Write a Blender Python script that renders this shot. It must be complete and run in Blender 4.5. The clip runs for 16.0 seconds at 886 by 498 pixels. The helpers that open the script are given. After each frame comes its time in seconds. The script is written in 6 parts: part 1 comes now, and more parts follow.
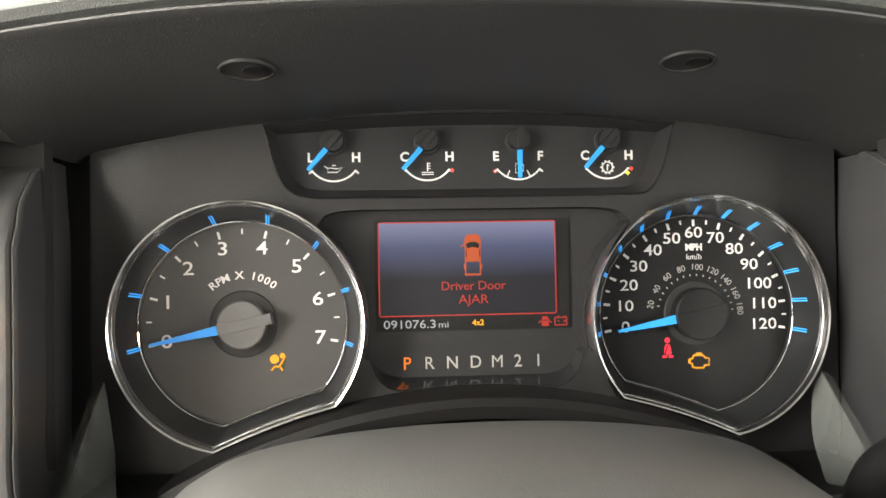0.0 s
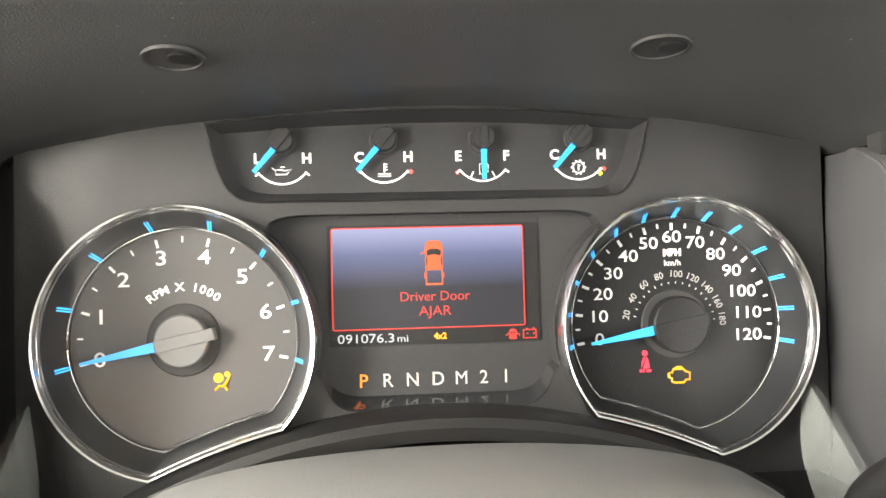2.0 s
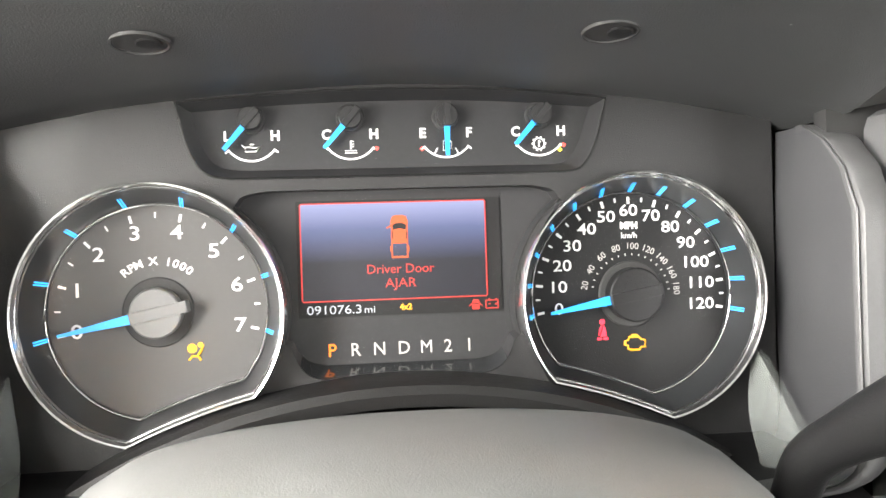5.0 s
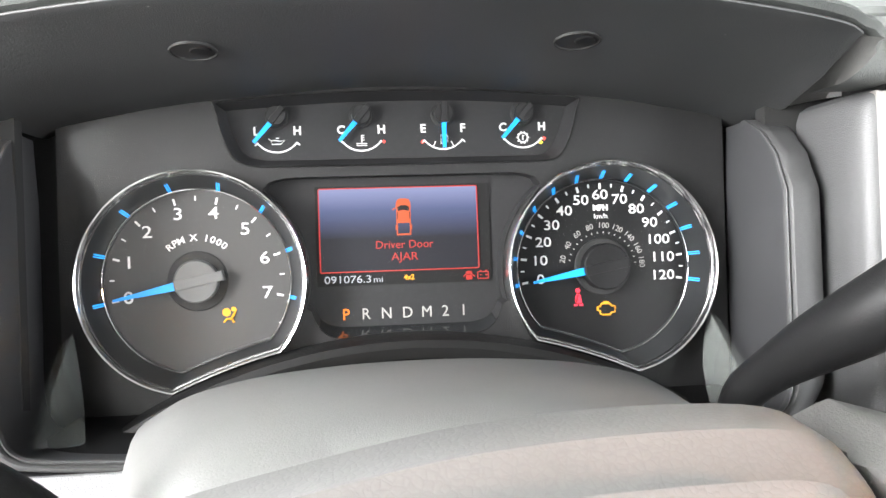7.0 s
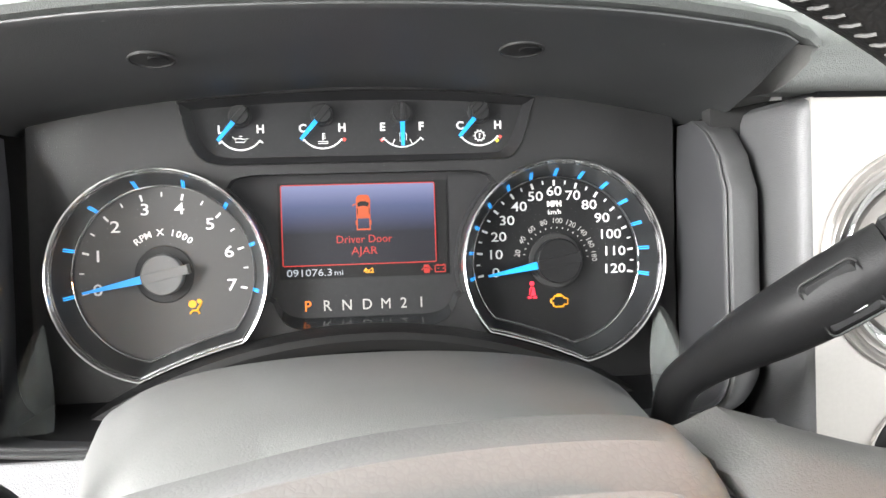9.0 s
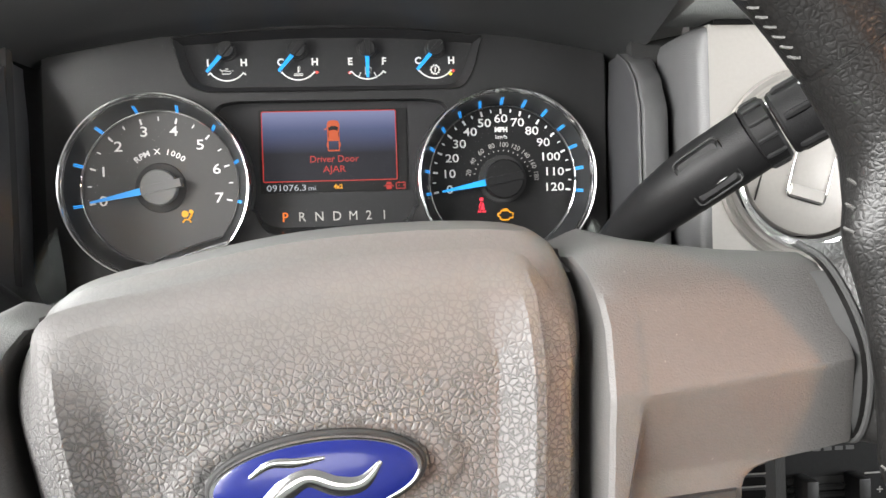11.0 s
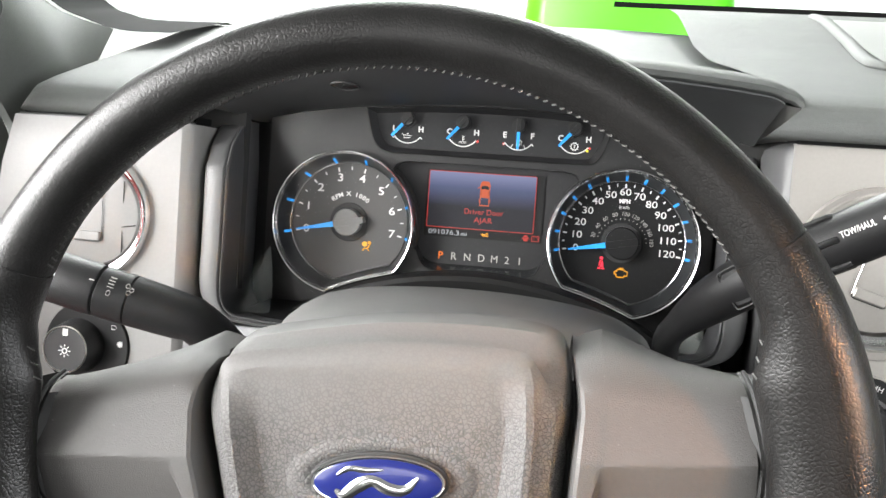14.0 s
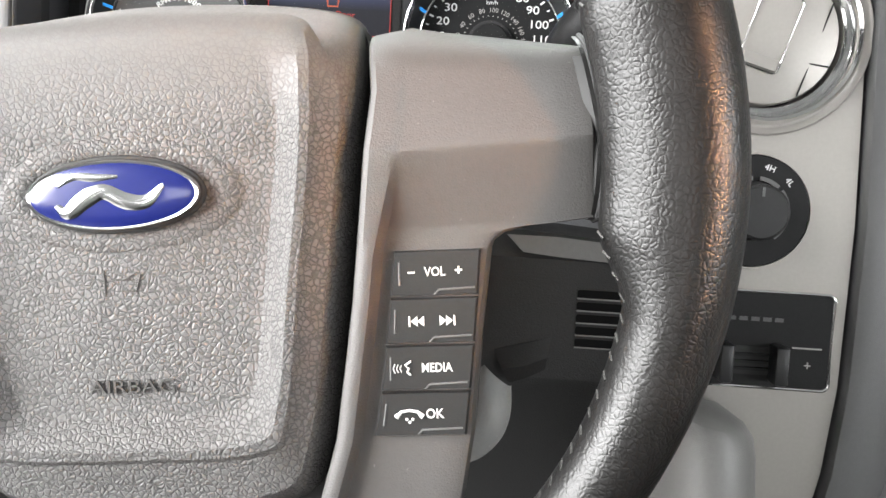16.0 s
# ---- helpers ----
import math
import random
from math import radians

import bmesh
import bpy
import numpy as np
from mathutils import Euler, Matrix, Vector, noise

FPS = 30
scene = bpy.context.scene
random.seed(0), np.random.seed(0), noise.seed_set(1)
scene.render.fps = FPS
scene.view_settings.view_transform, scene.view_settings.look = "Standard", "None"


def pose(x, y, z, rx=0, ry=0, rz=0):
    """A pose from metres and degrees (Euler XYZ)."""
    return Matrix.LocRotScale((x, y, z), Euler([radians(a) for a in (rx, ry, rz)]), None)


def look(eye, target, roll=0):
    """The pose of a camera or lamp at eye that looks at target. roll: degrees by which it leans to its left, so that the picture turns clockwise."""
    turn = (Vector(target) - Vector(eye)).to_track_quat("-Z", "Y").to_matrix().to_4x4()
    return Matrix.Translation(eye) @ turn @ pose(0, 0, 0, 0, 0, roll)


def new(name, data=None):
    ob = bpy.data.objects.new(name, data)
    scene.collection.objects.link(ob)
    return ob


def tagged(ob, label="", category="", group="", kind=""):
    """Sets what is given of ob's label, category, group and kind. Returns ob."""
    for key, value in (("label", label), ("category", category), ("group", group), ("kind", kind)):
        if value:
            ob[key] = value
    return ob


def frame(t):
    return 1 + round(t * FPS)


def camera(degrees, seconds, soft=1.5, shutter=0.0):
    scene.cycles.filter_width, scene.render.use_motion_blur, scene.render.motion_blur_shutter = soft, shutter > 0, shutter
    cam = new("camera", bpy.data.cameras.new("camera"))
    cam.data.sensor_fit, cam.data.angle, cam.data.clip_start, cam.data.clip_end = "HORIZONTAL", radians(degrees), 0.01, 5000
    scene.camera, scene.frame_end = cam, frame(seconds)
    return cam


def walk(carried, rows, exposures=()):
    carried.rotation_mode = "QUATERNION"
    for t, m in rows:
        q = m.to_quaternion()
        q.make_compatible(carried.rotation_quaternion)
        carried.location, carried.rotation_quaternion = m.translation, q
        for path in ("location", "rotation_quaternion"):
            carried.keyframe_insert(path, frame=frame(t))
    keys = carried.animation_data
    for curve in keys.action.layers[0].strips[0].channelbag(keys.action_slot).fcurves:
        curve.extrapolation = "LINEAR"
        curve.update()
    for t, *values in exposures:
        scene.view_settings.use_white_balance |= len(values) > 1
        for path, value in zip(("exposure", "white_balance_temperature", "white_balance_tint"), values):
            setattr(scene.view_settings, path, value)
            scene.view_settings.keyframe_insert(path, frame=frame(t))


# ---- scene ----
LENS = 52.31
PATH = [
    (0, (-0.0444, -0.4240, -0.0096), (0.0373, 0.5725, 0.0089), -1.07),
    (0.5, (-0.0360, -0.4248, -0.0129), (0.0549, 0.5706, 0.0182), -1.27),
    (1, (-0.0253, -0.4207, -0.0123), (0.0642, 0.5747, 0.0216), -1.34),
    (1.5, (-0.0279, -0.4055, -0.0070), (0.0625, 0.5900, 0.0234), -1.40),
    (2, (-0.0296, -0.3930, -0.0110), (0.0670, 0.6018, 0.0198), -1.55),
    (2.5, (-0.0281, -0.3911, -0.0112), (0.0707, 0.6035, 0.0198), -1.65),
    (3, (-0.0274, -0.3896, -0.0063), (0.0700, 0.6056, 0.0086), -1.65),
    (3.5, (-0.0269, -0.3929, -0.0063), (0.0803, 0.6013, 0.0043), -1.75),
    (4, (-0.0221, -0.3968, -0.0085), (0.0850, 0.5974, -0.0004), -1.82),
    (4.5, (-0.0218, -0.3971, -0.0070), (0.0871, 0.5969, -0.0085), -1.78),
    (5, (-0.0228, -0.4089, -0.0074), (0.0912, 0.5846, -0.0163), -1.80),
    (7.5, (-0.0315, -0.4848, -0.0259), (0.0859, 0.5083, -0.0192), -2.04),
    (8, (-0.0293, -0.4884, -0.0181), (0.0955, 0.5038, -0.0219), -1.98),
    (8.5, (-0.0202, -0.4907, -0.0100), (0.1006, 0.5016, -0.0379), -1.82),
    (11, (0.0117, -0.5757, -0.0626), (0.1155, 0.4186, -0.0901), -1.75),
    (11.5, (-0.0116, -0.5828, -0.1046), (0.0852, 0.4125, -0.1164), -1.47),
    (12, (-0.0303, -0.6107, -0.1361), (-0.0318, 0.3893, -0.1370), 0.22),
    (12.5, (-0.0291, -0.6329, -0.1255), (-0.1059, 0.3638, -0.1544), 1.72),
    (13, (-0.0089, -0.6603, -0.0609), (-0.1249, 0.3319, -0.1071), 3.88),
    (13.5, (0.0180, -0.6897, -0.0044), (-0.1173, 0.2991, -0.0681), 4.25),
    (14, (0.0784, -0.7016, -0.0028), (-0.0678, 0.2854, -0.0697), 4.08),
    (14.5, (0.1193, -0.6889, -0.0405), (-0.0224, 0.2989, -0.1051), 4.09),
    (15, (0.1244, -0.6513, -0.0845), (-0.0173, 0.3368, -0.1451), 3.70),
    (15.5, (0.1345, -0.6246, -0.1112), (0.0234, 0.3673, -0.1727), 3.38),
    (16, (0.1352, -0.6138, -0.1181), (0.0580, 0.3791, -0.2087), 2.97),
]
# The dashboard is laid out in its own frame: x to the right, y forward, z up along the gauge faces.
# BASE leans that frame back, as a dashboard leans, and lifts it to its height over the floor.
BASE = pose(0, 0, 1.30, -16, 0, 0)
cam = camera(LENS, 16.0, soft=1.5)
EXPOSURES = [(0.0, 0.60, 7150, 10), (0.5, 1.28, 7150, 10), (1.0, 1.52, 7150, 10), (1.5, 1.32, 7150, 10), (2.0, 1.70, 7150, 10), (3.0, 1.78, 6950, 10), (4.0, 1.80, 6850, 10), (5.0, 1.84, 6750, 10),
             (7.5, 1.28, 6350, 10), (8.5, 1.28, 6400, 10), (11.0, 0.72, 6500, 10), (12.5, 0.80, 6400, 10), (13.5, 0.84, 6350, 10), (14.0, 0.70, 6450, 10), (15.0, 0.50, 6450, 10), (16.0, 0.78, 6400, 10)]
walk(cam, [(t, BASE @ look(eye, target, roll)) for t, eye, target, roll in PATH], EXPOSURES)

# ---- light ----
world = bpy.data.worlds.new("garage_air")
scene.world = world
world.use_nodes = True
world.node_tree.nodes["Background"].inputs[0].default_value = (0.95, 0.98, 1.0, 1)
world.node_tree.nodes["Background"].inputs[1].default_value = 0.10


def area_lamp(name, at, target, width, height, watts, colour):
    data = bpy.data.lights.new(name, "AREA")
    data.shape, data.size, data.size_y, data.energy, data.color = "RECTANGLE", width, height, watts, colour
    ob = new(name, data)
    ob.matrix_world = look(at, target)
    return ob


area_lamp("ceiling_lamp", (-1.3, 3.0, 3.3), (0.0, 0.2, 1.4), 4.0, 2.0, 450, (0.97, 1.0, 0.98))
# Added fill, no lamp of the garage: lifts the north wall to white.
area_lamp("wall_fill", (-0.5, 4.1, 3.35), (-0.5, 5.0, 1.6), 5.0, 0.5, 170, (1.0, 1.0, 1.0))
area_lamp("door_daylight", (-1.95, -1.00, 1.95), (0.0, -0.32, 1.25), 2.0, 1.6, 255, (1.0, 0.99, 0.97))
area_lamp("passenger_daylight", (1.9, -1.30, 1.60), (0.0, -0.10, 1.30), 1.8, 0.7, 40, (0.98, 0.99, 1.0))
# Fill added behind the driver to brighten the faces turned that way.
area_lamp("rear_fill", (-1.2, -2.9, 2.1), (0.0, -0.1, 1.2), 3.2, 1.8, 65, (1.0, 0.98, 0.95))
amber = area_lamp("amber_lamp", (1.05, -1.15, 1.62), (0.115, -0.345, 1.30), 0.10, 0.14, 0.085, (1.0, 0.38, 0.09))
amber.data.spread = radians(10)

# ---- materials ----


def material(name, colour, rough=0.5, metal=0.0, vary=0.12, vary_scale=25.0, grain=0.0, grain_scale=600.0, kind="noise", coat=0.0,
             glow=None, glow_strength=0.0, rough_vary=0.0, dust=0.0, shine=0.5, crease_dark=0.0, crease_width=0.15, warp_share=0.9, smooth_above=None, coarse=0.7):
    """A surface with two scales of colour change and a fine relief."""
    m = bpy.data.materials.new(name)
    m.use_nodes = True
    t = m.node_tree
    n, l = t.nodes, t.links
    b = n["Principled BSDF"]
    b.inputs["Roughness"].default_value = rough
    b.inputs["Metallic"].default_value = metal
    b.inputs["Specular IOR Level"].default_value = shine
    b.inputs["Coat Weight"].default_value = coat
    co = n.new("ShaderNodeTexCoord")
    big = n.new("ShaderNodeTexNoise")
    big.inputs["Scale"].default_value, big.inputs["Detail"].default_value = vary_scale, 5
    l.new(co.outputs["Object"], big.inputs["Vector"])
    fine = n.new("ShaderNodeTexNoise")
    fine.inputs["Scale"].default_value, fine.inputs["Detail"].default_value = vary_scale * 18, 3
    l.new(co.outputs["Object"], fine.inputs["Vector"])
    mean = n.new("ShaderNodeMath")
    mean.operation = "ADD"
    l.new(big.outputs["Fac"], mean.inputs[0])
    l.new(fine.outputs["Fac"], mean.inputs[1])
    ramp = n.new("ShaderNodeMapRange")
    ramp.inputs["From Min"].default_value, ramp.inputs["From Max"].default_value = 0.6, 1.4
    ramp.inputs["To Min"].default_value, ramp.inputs["To Max"].default_value = 1 - vary, 1 + vary
    l.new(mean.outputs[0], ramp.inputs["Value"])
    mul = n.new("ShaderNodeVectorMath")
    mul.operation = "SCALE"
    mul.inputs[0].default_value = colour
    l.new(ramp.outputs[0], mul.inputs["Scale"])
    out = mul.outputs[0]
    if dust:
        specks = n.new("ShaderNodeTexNoise")
        specks.inputs["Scale"].default_value, specks.inputs["Detail"].default_value = 420.0, 2
        l.new(co.outputs["Object"], specks.inputs["Vector"])
        cut = n.new("ShaderNodeMapRange")
        cut.inputs["From Min"].default_value, cut.inputs["From Max"].default_value = 0.74, 0.80
        cut.inputs["To Max"].default_value = dust
        l.new(specks.outputs["Fac"], cut.inputs["Value"])
        mix = n.new("ShaderNodeMix")
        mix.data_type = "RGBA"
        l.new(cut.outputs[0], mix.inputs["Factor"])
        l.new(out, mix.inputs["A"])
        mix.inputs["B"].default_value = (0.5, 0.5, 0.48, 1)
        out = mix.outputs["Result"]
    l.new(out, b.inputs["Base Color"])
    if rough_vary:
        rr = n.new("ShaderNodeMapRange")
        rr.inputs["From Min"].default_value, rr.inputs["From Max"].default_value = 0.3, 0.7
        rr.inputs["To Min"].default_value, rr.inputs["To Max"].default_value = rough - rough_vary, rough + rough_vary
        l.new(big.outputs["Fac"], rr.inputs["Value"])
        l.new(rr.outputs[0], b.inputs["Roughness"])
    if grain:
        bump = n.new("ShaderNodeBump")
        bump.inputs["Strength"].default_value, bump.inputs["Distance"].default_value = grain, 0.0008
        if smooth_above:  # the grain of the moulding runs out towards one edge
            axes, runout = n.new("ShaderNodeSeparateXYZ"), n.new("ShaderNodeMapRange")
            l.new(co.outputs["Object"], axes.inputs[0])
            l.new(axes.outputs["Y"], runout.inputs["Value"])
            runout.inputs["From Min"].default_value, runout.inputs["From Max"].default_value = smooth_above[:2]
            runout.inputs["To Min"].default_value, runout.inputs["To Max"].default_value = grain, grain * smooth_above[2]
            l.new(runout.outputs[0], bump.inputs["Strength"])
        if kind == "leather":
            warp = n.new("ShaderNodeTexNoise")
            warp.inputs["Scale"].default_value = grain_scale * 0.6
            l.new(co.outputs["Object"], warp.inputs["Vector"])
            mixv = n.new("ShaderNodeVectorMath")
            mixv.operation = "MULTIPLY_ADD"
            mixv.inputs[1].default_value = (warp_share / grain_scale,) * 3
            l.new(warp.outputs["Color"], mixv.inputs[0])
            l.new(co.outputs["Object"], mixv.inputs[2])
            cell = n.new("ShaderNodeTexVoronoi")
            cell.feature = "DISTANCE_TO_EDGE"
            cell.inputs["Scale"].default_value = grain_scale
            l.new(mixv.outputs[0], cell.inputs["Vector"])
            crease = n.new("ShaderNodeMapRange")
            crease.inputs["From Max"].default_value = crease_width
            crease.interpolation_type = "SMOOTHSTEP"
            l.new(cell.outputs["Distance"], crease.inputs["Value"])
            cell2 = n.new("ShaderNodeTexVoronoi")
            cell2.feature = "DISTANCE_TO_EDGE"
            cell2.inputs["Scale"].default_value = grain_scale * 0.57
            l.new(mixv.outputs[0], cell2.inputs["Vector"])
            crease2 = n.new("ShaderNodeMapRange")
            crease2.inputs["From Max"].default_value = crease_width * 0.6
            l.new(cell2.outputs["Distance"], crease2.inputs["Value"])
            both = n.new("ShaderNodeMath")
            both.operation = "MULTIPLY_ADD"
            both.inputs[1].default_value = coarse
            l.new(crease2.outputs[0], both.inputs[0])
            l.new(crease.outputs[0], both.inputs[2])
            l.new(both.outputs[0], bump.inputs["Height"])
            # Shade in the creases is painted here by darkening the base colour.
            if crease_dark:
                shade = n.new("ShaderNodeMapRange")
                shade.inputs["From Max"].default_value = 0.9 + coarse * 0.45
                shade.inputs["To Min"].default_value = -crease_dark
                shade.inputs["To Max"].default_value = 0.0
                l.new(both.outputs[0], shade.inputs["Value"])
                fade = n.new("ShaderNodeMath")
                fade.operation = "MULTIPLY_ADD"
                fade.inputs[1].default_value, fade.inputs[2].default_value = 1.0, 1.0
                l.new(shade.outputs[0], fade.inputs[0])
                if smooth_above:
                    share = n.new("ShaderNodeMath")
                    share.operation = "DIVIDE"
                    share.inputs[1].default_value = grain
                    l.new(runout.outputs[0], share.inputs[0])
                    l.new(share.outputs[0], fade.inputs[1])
                crease_shaded = n.new("ShaderNodeVectorMath")
                crease_shaded.operation = "SCALE"
                l.new(out, crease_shaded.inputs[0])
                l.new(fade.outputs[0], crease_shaded.inputs["Scale"])
                l.new(crease_shaded.outputs[0], b.inputs["Base Color"])
        else:
            g = n.new("ShaderNodeTexNoise")
            g.inputs["Scale"].default_value, g.inputs["Detail"].default_value = grain_scale, 4
            l.new(co.outputs["Object"], g.inputs["Vector"])
            l.new(g.outputs["Fac"], bump.inputs["Height"])
        l.new(bump.outputs[0], b.inputs["Normal"])
    if glow:
        b.inputs["Emission Color"].default_value = (*glow, 1)
        b.inputs["Emission Strength"].default_value = glow_strength
    return m


WALL = material("recess_plastic", (0.034, 0.034, 0.036), 0.42, vary=0.1, grain=0.2, grain_scale=1500)
FASCIA = material("fascia_vinyl", (0.155, 0.155, 0.16), 0.5, vary=0.08, grain=0.22, grain_scale=700, kind="leather", crease_width=0.25)
MASK = material("mask_plastic", (0.015, 0.015, 0.0155), 0.36, vary=0.15, grain=0.25, grain_scale=1500, shine=0.3)
HOOD = material("hood_plastic", (0.035, 0.036, 0.0365), 0.5, vary=0.15, grain=0.3, grain_scale=1400, dust=0.35)
BOWL = material("bowl_black", (0.014, 0.015, 0.016), 0.30, vary=0.1, shine=0.6)
GLOSS = material("gloss_black", (0.016, 0.017, 0.018), 0.07, vary=0.1, shine=0.9, coat=0.3)
COVER = material("column_plastic", (0.009, 0.009, 0.009), 0.5, vary=0.1, grain=0.3, grain_scale=1300, shine=0.25)
LOWER = material("lower_cover_plastic", (0.013, 0.0128, 0.0126), 0.5, vary=0.1, grain=0.3, grain_scale=1300, shine=0.3)
TRIM = material("pillar_plastic", (0.085, 0.090, 0.086), 0.65, vary=0.08, grain=0.3, grain_scale=1200, shine=0.2)
SATIN = material("satin_black", (0.020, 0.020, 0.021), 0.55, vary=0.1, shine=0.2)
DIAL = material("dial_face", (0.037, 0.036, 0.035), 0.55, vary=0.06)
DARK = material("dark_plastic", (0.0095, 0.0095, 0.0098), 0.46, vary=0.15, grain=0.2, grain_scale=1200, shine=0.16)
SHROUD = material("shroud_plastic", (0.150, 0.150, 0.147), 0.5, vary=0.1, grain=0.3, grain_scale=1300, dust=0.3)
BEZEL = material("bezel_plastic", (0.064, 0.064, 0.065), 0.42, vary=0.08, grain=0.2, grain_scale=1500)
PANEL = material("panel_plastic", (0.13, 0.128, 0.124), 0.42, vary=0.08, grain=0.25, grain_scale=1300)
PALE = material("pale_panel", (0.150, 0.147, 0.143), 0.42, vary=0.06, grain=0.2, grain_scale=1300)
SILVER = material("silver_paint", (0.290, 0.274, 0.256), 0.36, metal=0.35, vary=0.05, grain=0.08, grain_scale=2500)
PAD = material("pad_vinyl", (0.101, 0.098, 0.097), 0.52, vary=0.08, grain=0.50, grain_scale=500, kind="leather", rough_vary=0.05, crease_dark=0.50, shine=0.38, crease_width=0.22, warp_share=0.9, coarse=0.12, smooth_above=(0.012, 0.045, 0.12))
SPOKE = material("spoke_plastic", (0.060, 0.057, 0.0555), 0.56, vary=0.08, grain=0.3, grain_scale=1400, dust=0.15)
LEATHER = material("black_leather", (0.007, 0.0068, 0.0066), 0.35, vary=0.25, vary_scale=40, grain=0.13, grain_scale=500, kind="leather", rough_vary=0.06, crease_dark=0.4, crease_width=0.26, warp_share=0.7, shine=0.30, coarse=0.3)
DASHTOP = material("dash_vinyl", (0.086, 0.090, 0.087), 0.62, vary=0.1, grain=0.28, grain_scale=760, kind="leather", crease_width=0.25, shine=0.2)
FRIT = material("black_band", (0.006, 0.006, 0.006), 0.9, vary=0.1, shine=0.05)
CHROME = material("chrome", (0.80, 0.80, 0.80), 0.10, metal=1.0, vary=0.03)
RING = material("bright_ring", (0.86, 0.86, 0.86), 0.16, metal=1.0, vary=0.03)
STEEL = material("zinc_steel", (0.62, 0.60, 0.56), 0.32, metal=1.0, vary=0.15, vary_scale=90)
RED = material("red_paint", (0.42, 0.008, 0.012), 0.3, vary=0.12, coat=0.6)
RUBBER = material("black_rubber", (0.012, 0.012, 0.012), 0.7, vary=0.2)
INK = material("white_ink", (0.60, 0.60, 0.58), 0.6, vary=0.03, glow=(1, 1, 0.98), glow_strength=0.03)
DIMINK = material("grey_ink", (0.27, 0.265, 0.25), 0.6, vary=0.05, glow=(1, 0.97, 0.9), glow_strength=0.03)
REDINK = material("red_ink", (0.6, 0.05, 0.04), 0.6, glow=(1, 0.1, 0.05), glow_strength=0.15)
YELINK = material("yellow_ink", (0.75, 0.6, 0.03), 0.6, glow=(1, 0.8, 0.05), glow_strength=0.2)
BLUE = material("blue_needle", (0.01, 0.26, 0.72), 0.35, vary=0.05, glow=(0.0, 0.30, 0.9), glow_strength=0.14)
BLUETICK = material("blue_tick", (0.03, 0.25, 0.6), 0.2, vary=0.05, glow=(0.03, 0.33, 0.9), glow_strength=0.6)
HUB = material("needle_hub", (0.078, 0.078, 0.078), 0.42, vary=0.06)
LAMP_ORANGE = material("lit_orange", (0.3, 0.07, 0.005), 0.5, glow=(1.0, 0.20, 0.004), glow_strength=0.55)
LAMP_AMBER = material("lit_amber", (0.3, 0.14, 0.005), 0.5, glow=(1.0, 0.42, 0.004), glow_strength=0.42)
LAMP_RED = material("lit_red", (0.4, 0.01, 0.02), 0.5, glow=(1.0, 0.03, 0.07), glow_strength=0.6)
SCREEN_RED = material("screen_red", (0.02, 0.004, 0.003), 0.5, glow=(1.0, 0.040, 0.022), glow_strength=0.33)
SCREEN_ORANGE = material("screen_orange", (0.02, 0.006, 0.002), 0.5, glow=(1.0, 0.13, 0.006), glow_strength=0.36)
SCREEN_WHITE = material("screen_white", (0.05, 0.05, 0.05), 0.5, glow=(0.85, 0.92, 1.0), glow_strength=0.30)
BADGE = material("badge_enamel", (0.007, 0.012, 0.10), 0.22, vary=0.06, coat=0.3)
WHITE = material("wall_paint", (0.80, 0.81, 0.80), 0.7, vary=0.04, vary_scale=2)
# Grey chosen to cut the light bounced off walls out of view.
DIM = material("bounce_cut_grey", (0.20, 0.20, 0.195), 0.7, vary=0.06, vary_scale=2)
CONCRETE = material("garage_concrete", (0.16, 0.16, 0.155), 0.6, vary=0.2, vary_scale=3, grain=0.3, grain_scale=60)
CLOTH = material("headliner_cloth", (0.26, 0.26, 0.255), 0.9, vary=0.08, grain=0.4, grain_scale=900)
GREEN = material("green_paint", (0.09, 0.52, 0.01), 0.3, vary=0.05, glow=(0.2, 0.9, 0.02), glow_strength=0.0)

# display: a lit picture that fades from pale blue above to black below
SCREEN = bpy.data.materials.new("display_glow")
SCREEN.use_nodes = True
_t = SCREEN.node_tree
_b = _t.nodes["Principled BSDF"]
_b.inputs["Base Color"].default_value = (0.012, 0.012, 0.014, 1)
_b.inputs["Roughness"].default_value = 0.3
_b.inputs["Specular IOR Level"].default_value = 0.12
_co = _t.nodes.new("ShaderNodeTexCoord")
_sep = _t.nodes.new("ShaderNodeSeparateXYZ")
_t.links.new(_co.outputs["Object"], _sep.inputs[0])
_ramp = _t.nodes.new("ShaderNodeValToRGB")
_map = _t.nodes.new("ShaderNodeMapRange")
_map.inputs["From Min"].default_value, _map.inputs["From Max"].default_value = -0.034, 0.0115
_t.links.new(_sep.outputs["Z"], _map.inputs["Value"])
_t.links.new(_map.outputs[0], _ramp.inputs["Fac"])
_ramp.color_ramp.elements[0].position, _ramp.color_ramp.elements[0].color = 0.40, (0.006, 0.006, 0.009, 1)
_ramp.color_ramp.elements[1].position, _ramp.color_ramp.elements[1].color = 1.0, (0.165, 0.180, 0.300, 1)
_e = _ramp.color_ramp.elements.new(0.72)
_e.color = (0.050, 0.062, 0.130, 1)
_t.links.new(_ramp.outputs["Color"], _b.inputs["Emission Color"])
_b.inputs["Emission Strength"].default_value = 0.9

